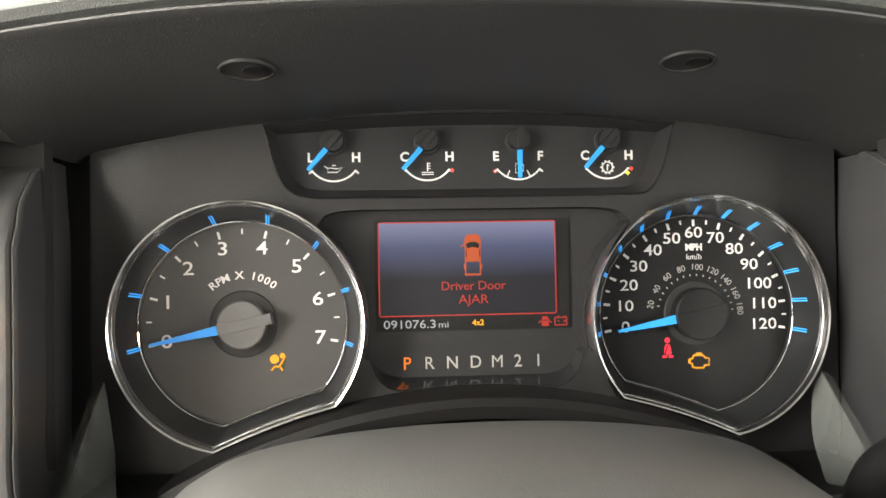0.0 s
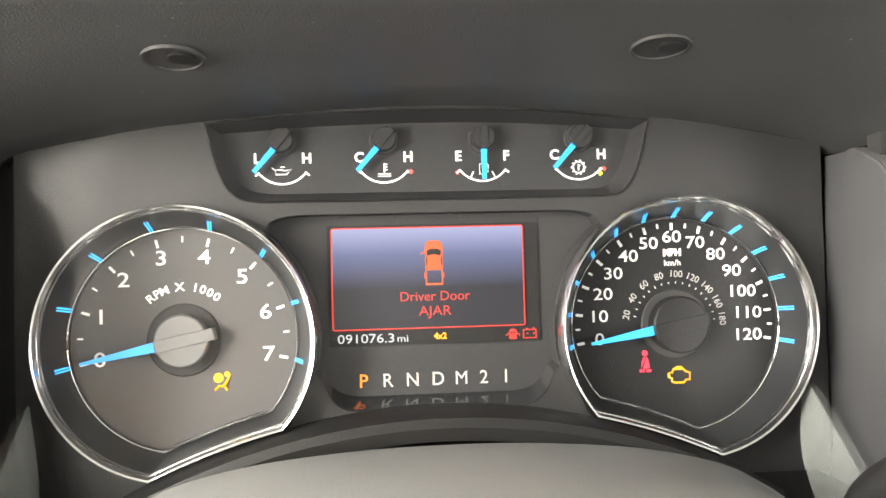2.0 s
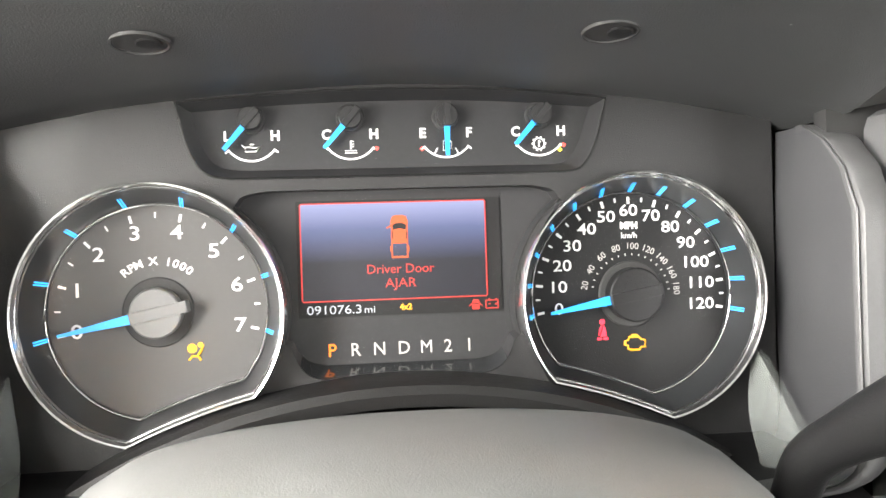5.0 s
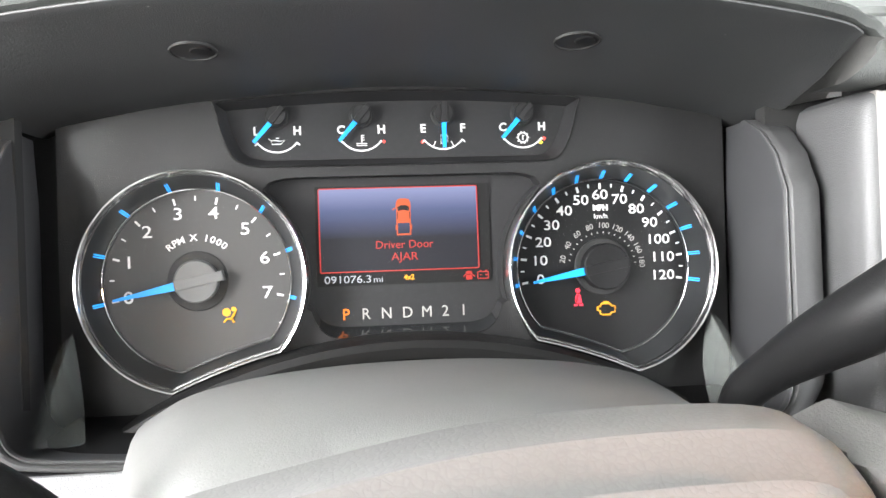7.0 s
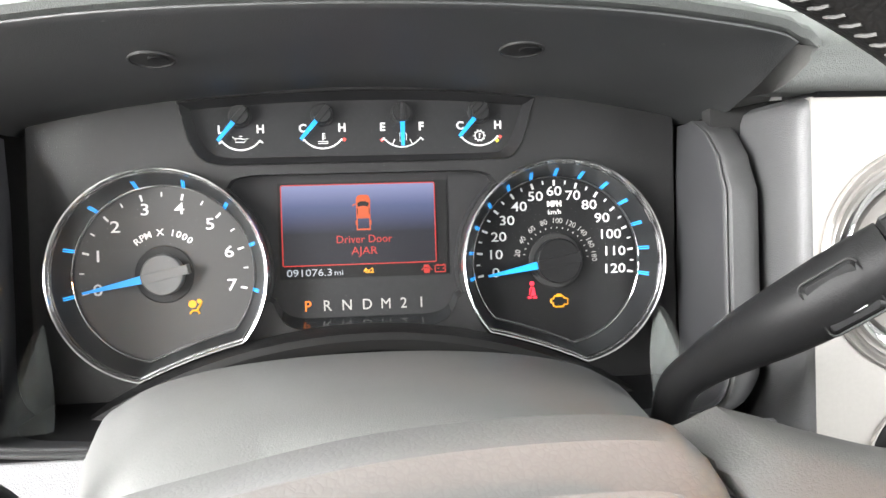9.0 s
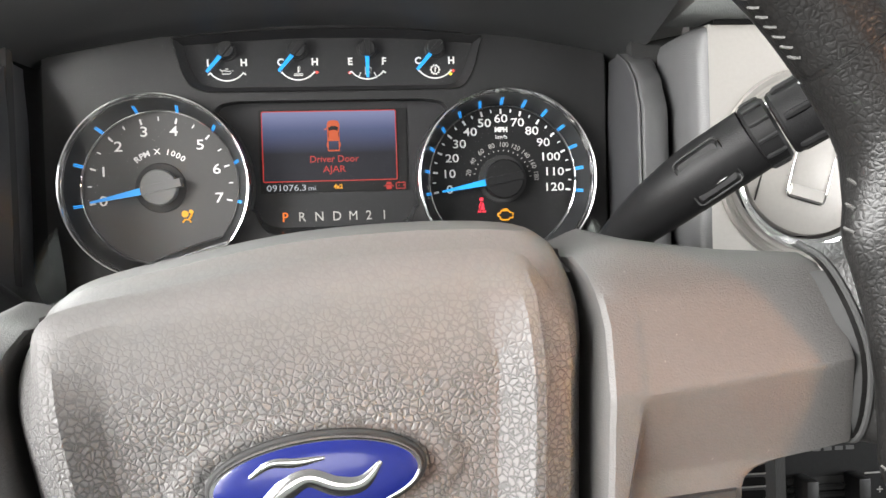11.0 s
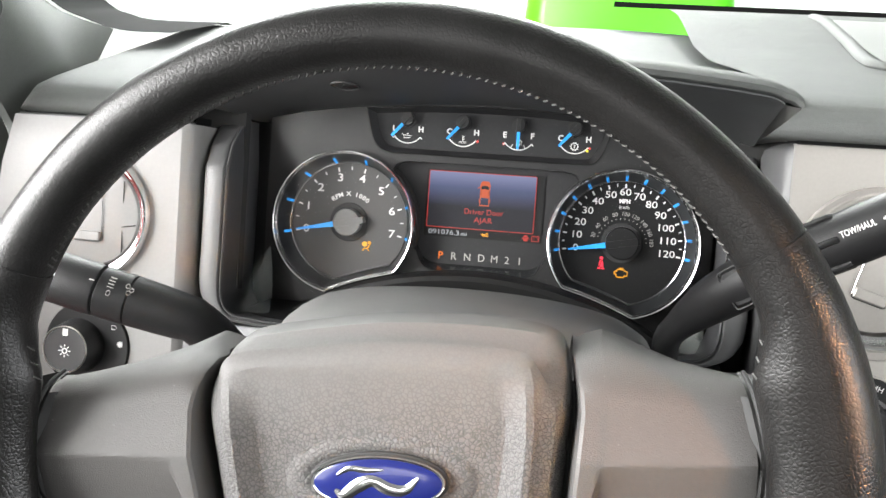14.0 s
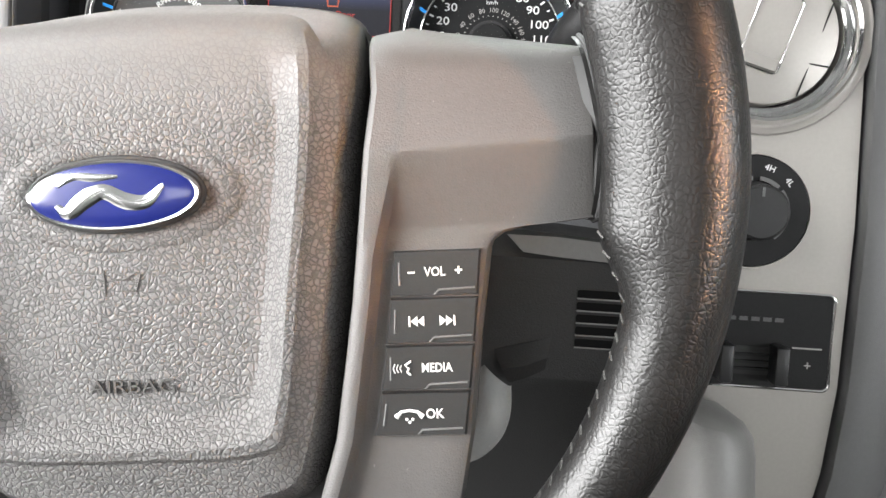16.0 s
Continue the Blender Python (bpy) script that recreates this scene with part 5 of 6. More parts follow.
lever_frame = Matrix((d, -front, up)).transposed().to_4x4()
d2 = Vector((0.0195, -0.016, 0.0157)).normalized()
front2 = (Vector((-0.03, -0.9, 0.12)) - d2 * Vector((-0.03, -0.9, 0.12)).dot(d2)).normalized()
up2 = d2.cross(front2)
if up2.z < 0:
    up2 = -up2
rocker_place = Matrix.Translation(Vector((0.1770, -0.1805, -0.0396)) + front2 * 0.0142) @ Matrix((d2, -front2, up2)).transposed().to_4x4()
bm = bmesh.new()
prism(bm, rounded(-0.0110, -0.0112, 0.0105, 0.0104, 0.0022), 0.009, -0.0006, 0.0016)
bm.transform(rocker_place)
part("rocker_button", bm, MASK, gl)
bm = bmesh.new()
tube(bm, [(x, -0.0004, z) for x, z in rounded(-0.0116, -0.0118, 0.0111, 0.0110, 0.0026)], 0.0005, 6, True)
bm.transform(rocker_place)
part("rocker_gap", bm, RUBBER, gl)
bm = bmesh.new()
bar(bm, -0.0050, 0.0026, 0.0012, 0.0026, 0.0013, -0.0009)
bar(bm, -0.0019, -0.0005, -0.0019, 0.0057, 0.0013, -0.0009)
bar(bm, 0.0000, -0.0064, 0.0052, -0.0064, 0.0013, -0.0009)
bm.transform(rocker_place)
part("rocker_mark", bm, INK, gl)
bm = bmesh.new()
writing(bm, "TOW/HAUL", 0.0430, 0.003, 0.0034, 0.0, squeeze=0.72)
prism(bm, [(0.0555, 0.0030), (0.0585, 0.0048), (0.0585, 0.0012)], 0.0, -0.0003)
bm.transform(Matrix.Translation(o + front * 0.0149) @ lever_frame)
part("lever_label", bm, INK, gl)

# turn signal stalk
ts = thing("turn_signal_stalk", "black turn signal and wiper stalk with white symbols", "stalk")
p0, p1 = Vector((-0.088, -0.216, -0.0973)), Vector((-0.235, -0.2405, -0.0608))
ds = (p1 - p0).normalized()
bm = bmesh.new()
elbow = spline([(-0.055, -0.165, -0.150), (-0.085, -0.180, -0.140), (-0.104, -0.200, -0.120), (-0.118, -0.2165, -0.0985), tuple(p0 + ds * 0.045)], 4)
elbow = [Vector(p) for p in elbow] + [p0 + ds * 0.055, p0 + ds * 0.065, p0 + ds * 0.0805]
tube(bm, elbow, list(np.linspace(0.0105, 0.0128, len(elbow) - 3)) + [0.0135, 0.0140, 0.0144], 24)
part("shaft", bm, DARK, ts)
bm = bmesh.new()
tube(bm, [p0 + ds * 0.0810, p0 + ds * 0.0818, p0 + ds * 0.0982, p0 + ds * 0.0990], [0.0138, 0.0145, 0.0145, 0.0138], 24)
part("wiper_ring", bm, DARK, ts)
bm = bmesh.new()
tube(bm, [p0 + ds * 0.0995, p0 + ds * 0.1005, p0 + ds * 0.132, p0 + ds * 0.137], [0.0138, 0.0148, 0.0146, 0.0115], 24)
part("end_grip", bm, DARK, ts)
fs = (Vector((0, -1, 0.32)) - ds * Vector((0, -1, 0.32)).dot(ds)).normalized()
us = ds.cross(fs)
if us.z < 0:
    us = -us
stalk_frame = Matrix((-ds, -fs, us)).transposed().to_4x4()
bm = bmesh.new()
for w, dz, back in ((0.0008, 0.0075, 0.0018), (0.0007, 0.0048, 0.0006), (0.0006, 0.0022, 0.0001), (0.0005, -0.0004, 0.0)):
    bar(bm, -0.0938, dz, -0.0890, dz, w, back)
bar(bm, -0.1085, 0.001, -0.1045, 0.001, 0.0010, 0.0)
tube(bm, [(-0.0914 + 0.0015 * math.cos(b), 0.0003, -0.0052 + 0.0022 * math.sin(b)) for b in np.linspace(0, 6.28, 12)[:-1]], 0.0003, 5, True)
for dx, dz in ((-0.0785, 0.0045), (-0.0748, 0.0022), (-0.0768, -0.0005)):
    tube(bm, [(dx + 0.0017 * math.cos(b), 0.0005, dz + 0.0017 * math.sin(b)) for b in np.linspace(0, 6.28, 10)[:-1]], 0.0003, 5, True)
bm.transform(Matrix.Translation((-0.0270, 0.0, 0.0028)) @ Matrix.Diagonal((0.7, 1.0, 0.7, 1.0)))
bm.transform(Matrix.Translation(p0 + fs * 0.0149) @ stalk_frame)
part("symbol", bm, DIMINK, ts)

# ---- steering wheel ----
# u to the wheel's right, v up, w towards the driver; turned a little to the left
ROLL = radians(5.6)
WHEEL = Matrix(((math.cos(ROLL), -math.sin(ROLL), 0, 0.003), (0, 0, -1, -0.322), (math.sin(ROLL), math.cos(ROLL), 0, -0.127), (0, 0, 0, 1)))
wheel = thing("steering_wheel", "black leather steering wheel with a grey airbag pad and oval badge", "steering wheel", m=WHEEL)
RIM_R, RIM_W = 0.186, 0.012


def rim_section(a, segs=22):
    """The rim's cross-section at an angle: thicker at the grips, drawn in to the spokes."""
    a = (a + 180) % 360 - 180
    off = min(abs(a), 180 - abs(a)) if abs(a) < 90 or abs(a) > 90 else 90
    b = a if abs(a) <= 90 else (180 - abs(a)) * (1 if a > 0 else -1)
    grip = math.exp(-((b - 4) / 30.0) ** 4)
    r_out = 0.0140 + 0.0022 * grip
    flare = min(1.0, max(0.0, (b + 17) / 9.0)) * min(1.0, max(0.0, (24 - b) / 10.0))
    flare = flare * flare * (3 - 2 * flare)
    r_in = 0.0140 + 0.0026 * grip + 0.0115 * flare
    rw = 0.0145 + 0.0030 * grip
    ca, sa = math.cos(radians(a)), math.sin(radians(a))
    out = []
    for k in range(segs):
        t = 2 * math.pi * k / segs
        c = math.cos(t)
        rr = RIM_R + (r_out if c > 0 else r_in) * c
        ww = RIM_W + rw * math.sin(t) * (1.0 if c > 0 else 1.0 - 0.28 * (r_in > 0.02) * (-c) ** 2)
        out.append((rr * ca, rr * sa, ww))
    return out


for name, a0, a1 in (("top_wrap", 31.2, 148.8), ("grip", -75, 30.6), ("grip", 149.4, 255), ("bottom_wrap", 255.6, 284.4)):
    bm = bmesh.new()
    n = int((a1 - a0) / 2)
    loops = [rim_section(a0 + (a1 - a0) * i / n) for i in range(n + 1)]
    loft(bm, loops, cap_start=True, cap_end=True)
    part(name, bm, LEATHER, wheel, "grained black leather wrap")
for a in (30.9, 149.1, 255.3, 284.7):
    bm = bmesh.new()
    loops = []
    for da, s in ((-0.35, 0.970), (0.35, 0.970)):
        sec = rim_section(a + da)
        c = Vector((RIM_R * math.cos(radians(a + da)), RIM_R * math.sin(radians(a + da)), RIM_W))
        loops.append([c + (Vector(p) - c) * s for p in sec])
    loft(bm, loops)
    part("wrap_seam", bm, LEATHER, wheel)
# stitches along the inner side of the rim
for i in range(96):
    a = 33 + 114 * i / 95
    bm = bmesh.new()
    sec0, sec1 = rim_section(a), rim_section(a + 0.62)
    tube(bm, [Vector(sec0[10]), (Vector(sec0[10]) + Vector(sec1[11])) / 2 + Vector((-0.0004 * math.cos(radians(a)), -0.0004 * math.sin(radians(a)), 0.0004)), Vector(sec1[11])], 0.0005, 5)
    part("stitch", bm, material("thread", (0.035, 0.034, 0.032), 0.7) if i == 0 else bpy.data.materials["thread"], wheel)
for i in range(90):
    a = -72 + 92 * (i % 45) / 44
    if i >= 45:
        a = 180 - a
    if -8 < (a if a < 90 else 180 - a) < 15:
        continue
    bm = bmesh.new()
    sec0, sec1 = rim_section(a), rim_section(a + 0.62)
    tube(bm, [Vector(sec0[10]), (Vector(sec0[10]) + Vector(sec1[11])) / 2 + Vector((0, 0, 0.0003)), Vector(sec1[11])], 0.0005, 5)
    part("stitch", bm, bpy.data.materials["thread"], wheel)

SEAM = spline([(0.1545, 0.0400, -0.018), (0.1560, 0.0345, -0.005), (0.1580, 0.0220, 0.0035), (0.1600, 0.0070, 0.0062), (0.1595, -0.0080, 0.0040), (0.1580, -0.0190, -0.0015), (0.1570, -0.0215, -0.012)], 4)
for sgn in (-1, 1):
    # leather cuff that draws the rim in to the spoke
    shift = 0.0052 if sgn < 0 else 0.0
    bm = bmesh.new()
    cuff = []
    for du, toward in ((-0.0025, 0.0), (0.0, 0.02), (0.0030, 0.30), (0.0065, 0.65), (0.0140, 1.0)):
        cuff.append([(sgn * (u + shift * (1 - toward) + du), v, (w - 0.0007) * (1 - toward) + (0.004 + (w + 0.018) / 0.0242 * 0.0165) * toward) for u, v, w in SEAM])
    loft(bm, cuff, closed=False)
    part("leather_cuff", bm, LEATHER, wheel)
    bm = bmesh.new()
    tube(bm, [(sgn * (u + shift), v, w) for u, v, w in SEAM], 0.0011, 8)
    loft(bm, [[(sgn * (u + shift + du), v, w - dw) for u, v, w in SEAM[5:-3]] for du, dw in ((-0.005, 0.005), (0.0, 0.0022), (0.006, 0.005))], closed=False)
    part("spoke_seam", bm, RUBBER, wheel)

# airbag pad: outline, rolled edge, sunk middle
outer = [(-0.070, 0.0470), (-0.0805, 0.0405), (-0.0860, 0.0280), (-0.0845, 0.0050), (-0.0770, -0.0480), (-0.0665, -0.1000), (-0.0520, -0.1180),
         (0.0000, -0.1210), (0.0490, -0.1180), (0.0630, -0.1000), (0.0720, -0.0480), (0.0790, 0.0050), (0.0816, 0.0250), (0.0806, 0.0375), (0.0735, 0.0466), (0.0450, 0.0512), (0.0000, 0.0530), (-0.040, 0.0505)]
ledge = [(-0.0600, 0.0440), (-0.0685, 0.0400), (-0.0700, 0.0300), (-0.0685, 0.0080), (-0.0630, -0.0380), (-0.0560, -0.0800), (-0.0470, -0.0920),
         (-0.0020, -0.0935), (0.0405, -0.0915), (0.0495, -0.0780), (0.0550, -0.0400), (0.0615, 0.0060), (0.0625, 0.0260), (0.0620, 0.0360), (0.0580, 0.0430), (0.0400, 0.0460), (0.0000, 0.0480), (-0.036, 0.0460)]
sunk = [(-0.0540, 0.0410), (-0.0595, 0.0385), (-0.0600, 0.0290), (-0.0585, 0.0070), (-0.0530, -0.0340), (-0.0465, -0.0730), (-0.0390, -0.0820),
        (-0.0020, -0.0835), (0.0320, -0.0810), (0.0395, -0.0720), (0.0450, -0.0380), (0.0515, 0.0060), (0.0530, 0.0240), (0.0525, 0.0340), (0.0500, 0.0400), (0.0360, 0.0430), (0.0000, 0.0450), (-0.032, 0.0430)]


def ring3(keys, w, inset=0.0, back=0.0, sink=0.0, rise=0.0):
    """A smooth loop; back pushes it away near the top edge, rise lifts it there, as the pad rolls over."""
    pts = spline(keys, 5, closed=True)
    c = np.array((0.0, -0.035))
    out = []
    for p in pts:
        q = c + (p - c) * (1 - inset)
        over = max(0.0, (q[1] - 0.012) / 0.040)
        out.append((q[0], q[1] + rise * over, w - back * over ** 2 - sink * max(0.0, 1 - over * 1.1)))
    return out


bm = bmesh.new()
loft(bm, [ring3(outer, -0.060, 0.06, rise=0.008), ring3(outer, -0.054, 0.012, rise=0.010), ring3(outer, -0.046, 0.0, rise=0.0105), ring3(outer, -0.030, 0.0, rise=0.0075), ring3(outer, -0.0210, 0.0, 0.004, rise=0.0030), ring3(outer, -0.0160, 0.008, 0.006, rise=0.001),
          ring3(outer, -0.0105, 0.040, 0.007), ring3(outer, -0.0048, 0.085, 0.007), ring3(ledge, -0.0012, -0.085, 0.007), ring3(ledge, 0.0006, -0.055, 0.007), ring3(ledge, 0.0012, 0.0, 0.007),
          ring3(sunk, 0.0010, -0.01, 0.006, 0.0072), ring3(sunk, 0.0010, 0.05, 0.006, 0.0076), ring3(sunk, 0.0012, 0.5, 0.003, 0.0066), ring3(sunk, 0.0012, 0.85, 0.0, 0.0062)], cap_end=True)
pad_tris = triangles(bm)
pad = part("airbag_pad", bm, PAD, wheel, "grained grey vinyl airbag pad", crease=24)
# dished ring round the badge, then the badge
BU, BV = -0.0030, -0.0060


def oval(a, b, w, n=56):
    return [(BU + a * math.cos(2 * math.pi * i / n), BV + b * math.sin(2 * math.pi * i / n), w) for i in range(n)]


bm = bmesh.new()
loft(bm, [oval(0.0440, 0.0215, -0.0064), oval(0.0420, 0.0198, -0.0050), oval(0.0380, 0.0168, -0.0044), oval(0.0335, 0.0138, -0.0050), oval(0.0308, 0.0121, -0.0062), oval(0.0296, 0.0113, -0.0062)])
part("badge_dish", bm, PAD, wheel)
bm = bmesh.new()
loft(bm, [oval(0.0302, 0.0119, -0.0043), oval(0.0300, 0.0117, -0.0005), oval(0.0297, 0.0114, 0.0002), oval(0.0290, 0.0108, 0.0000)], cap_end=True)
badge = part("badge_rim", bm, CHROME, wheel, "chrome rim of the oval badge")
bm = bmesh.new()
loft(bm, [oval(0.0290, 0.0108, -0.0001), oval(0.0272, 0.0100, 0.0005), oval(0.0180, 0.0066, 0.0011), oval(0.0004, 0.0002, 0.0013)], cap_end=True)
part("badge_oval", bm, BADGE, wheel, "deep blue enamel oval")
# a plain silver wave stands for the badge's device
bm = bmesh.new()


def flourish(pts, widths):
    tube(bm, [(BU + x, BV + y, 0.0013 - 0.9 * (x * x * 0.5 + y * y * 3)) for x, y in spline(pts, 6)], [w[0] for w in spline([(w, 0) for w in widths], 6)], 6, squash=0.35)


flourish([(-0.0190, -0.0030), (-0.0150, -0.0052), (-0.0085, -0.0010), (-0.0020, 0.0012), (0.0055, -0.0022), (0.0125, -0.0024), (0.0185, 0.0028)], [0.0008, 0.0024, 0.0030, 0.0026, 0.0028, 0.0022, 0.0006])
flourish([(-0.0180, 0.0036), (-0.0120, 0.0066), (-0.0050, 0.0060), (0.0030, 0.0062)], [0.0005, 0.0012, 0.0013, 0.0005])
part("badge_device", bm, RING, wheel, "silver wave on the badge")
bm = bmesh.new()
tube(bm, oval(0.0306, 0.0123, -0.0036), 0.0010, 8, True)
part("badge_gap", bm, RUBBER, wheel)


def pad_w(u, v):
    """Height of the pad's face at a place."""
    return height_at(pad_tris, u, v, 2, max)


EMBOSS = material("emboss", (0.040, 0.038, 0.036), 0.45)
bm = bmesh.new()
writing(bm, "AIRBAG", -0.0030, -0.0725, 0.0048, 0.0, squeeze=1.35, lift=0.0008)
bm.transform(Matrix(((1, 0, 0, 0), (0, 0, 1, 0), (0, -1, 0, pad_w(-0.003, -0.0725) + 0.0008), (0, 0, 0, 1))))
part("embossed_text", bm, EMBOSS, wheel, "embossed word on the pad")
bm = bmesh.new()
for line in (((-0.0100, -0.0315), (-0.0100, -0.0405)), ((-0.0075, -0.0350), (-0.0035, -0.0352), (0.0015, -0.0328), (0.0030, -0.0332), (0.0010, -0.0392), (-0.0040, -0.0390))):
    tube(bm, [(u, v, pad_w(u, v) + 0.0002) for u, v in line], 0.00038, 6)
part("horn_symbol", bm, EMBOSS, wheel)

# spokes: each is one piece with the strip that carries its switches
PAD_EDGE = {1: ((-0.135, 0.056), (-0.118, 0.0555), (-0.100, 0.0630), (-0.048, 0.0720), (0.005, 0.0790), (0.025, 0.0816), (0.036, 0.0808), (0.046, 0.0795), (0.056, 0.0790)),
            -1: ((-0.135, 0.059), (-0.118, 0.0590), (-0.100, 0.0665), (-0.048, 0.0770), (0.005, 0.0845), (0.025, 0.0858), (0.036, 0.0835), (0.046, 0.0800))}
STRIP_OUT = ((-0.135, 0.1050), (-0.112, 0.1105), (-0.092, 0.1145), (-0.060, 0.1180), (-0.030, 0.1225), (-0.0265, 0.1240), (-0.0240, 0.1275), (-0.0222, 0.1350), (-0.0212, 0.1480), (-0.0202, 0.1575), (0.05, 0.1575))


def between(table, v):
    return float(np.interp(v, [a for a, b in table], [b for a, b in table]))


def soft_step(x):
    x = min(1.0, max(0.0, x))
    return x * x * (3 - 2 * x)


def spoke_w(u, v, ub):
    """Height of the spoke's face: an upper facet, a ridge, a lower facet, and a raised band beside the pad."""
    k = min(1.0, max(0.0, (u - 0.0965) / 0.0635))
    ridge_v, ridge_w = 0.0040 + 0.0035 * k, 0.0022 + 0.0034 * k
    low_w, top_v, top_w = -0.0055 + 0.0030 * k, 0.0302 - 0.0057 * k, -0.006 + 0.005 * k
    if v > ridge_v:
        return ridge_w + (top_w - ridge_w) * ((v - ridge_v) / (top_v - ridge_v))
    face = ridge_w + (low_w - ridge_w) * min(1.0, (ridge_v - v) / (ridge_v + 0.021))
    f = soft_step((u - ub + 0.0012) / 0.0030)
    return (0.0020 + 0.05 * max(-0.03, v - 0.004)) * (1 - f) + face * f


for s in (-1, 1):
    rows = []
    levels = [(0.0302, 0.0225, -0.001, -0.059), (0.0302, 0.0208, 0.0050, -0.044), (0.0302, 0.0196, 0.0090, -0.034), (0.0302, 0.0165, 0.0118, -0.019), (0.0302, 0.0100, 0.0088, -0.0075), (0.0302, 0.0045, 0.0042, -0.0020), (0.0302, 0.0, 0.0, 0.0)]
    levels += [(v, 0.0, 0.0, 0.0) for v in (0.024, 0.017, 0.011, 0.0075, 0.0055, 0.0040, 0.0020, -0.002, -0.007, -0.012, -0.017, -0.0190, -0.0202, -0.0212, -0.0222, -0.0240, -0.0265, -0.030, -0.045, -0.060, -0.076, -0.092, -0.112, -0.135)]
    for v, dv, far_dv, dw in levels:
        ui = between(PAD_EDGE[s], v + dv) + 0.0026
        ub = ui + (0.0125 if v > 0.004 else max(0.0078, 0.0125 + (v - 0.004) * 0.14))
        uo = between(STRIP_OUT, v)
        if s < 0 and uo > 0.1400:
            uo += 0.0055 * (uo - 0.14) / 0.0175
        lean = -0.0057 * min(1.0, max(0.0, v / 0.03))
        us = [ui + 0.0008, ui + 0.0018, ui + 0.0034, ub - 0.0022, ub - 0.0008, ub + 0.0004, ub + 0.0018]
        us += [ub + 0.0018 + (uo - 0.004 - ub - 0.0018) * q for q in (0.2, 0.4, 0.6, 0.8, 1.0)] + [uo - 0.0012, uo]
        drop = [0.0042, 0.0014, 0.0003] + [0.0] * 9 + [0.0008, 0.0030]
        dip = 0.005 * min(1.0, max(0.0, (-dw - 0.007) / 0.03))
        row = [(s * (ui - 0.0010), v + dv - dip, -0.032), (s * ui, v + dv - dip, spoke_w(ui, v, ub) + dw - 0.013)]
        for u, dr in zip(us, drop):
            k = min(1.0, max(0.0, (u - 0.0965) / 0.0635))
            row.append((s * u, v + dv + (far_dv - dv) * k + lean * k - dip * max(0.0, 1 - (u - ui) / 0.018) ** 1.5, spoke_w(u, v, ub) + dw - dr))
        row.append((s * uo, v + far_dv + lean, min(-0.028, dw - 0.004)))
        rows.append(row)
    bm = bmesh.new()
    loft(bm, rows, closed=False)
    part("spoke", bm, SPOKE, wheel, "grey plastic spoke with the strip that carries the switches", crease=28)
bm = bmesh.new()
hub_back = [(-0.112, 0.020), (-0.105, -0.030), (-0.098, -0.090), (-0.088, -0.128), (0.084, -0.128), (0.096, -0.090), (0.104, -0.030), (0.110, 0.020), (0.070, 0.038), (-0.070, 0.038)]
loft(bm, [[(u, v, -0.036) for u, v in hub_back], [(u, v, -0.029) for u, v in hub_back]], cap_start=True, cap_end=True)
part("hub_cover", bm, RUBBER, wheel)

BUTTON = material("button_plastic", (0.019, 0.019, 0.019), 0.42, vary=0.12, grain=0.2, grain_scale=1600, shine=0.3)


def on_wheel(bm, w):
    bm.transform(Matrix(((1, 0, 0, 0), (0, 0, 1, 0), (0, -1, 0, w), (0, 0, 0, 1))))


def quad_button(pts, w, name, mat, parent, bevel=0.0008):
    bm = bmesh.new()
    prism(bm, pts, 0.006, 0.0, bevel)
    on_wheel(bm, w)
    return part(name, bm, mat, parent)


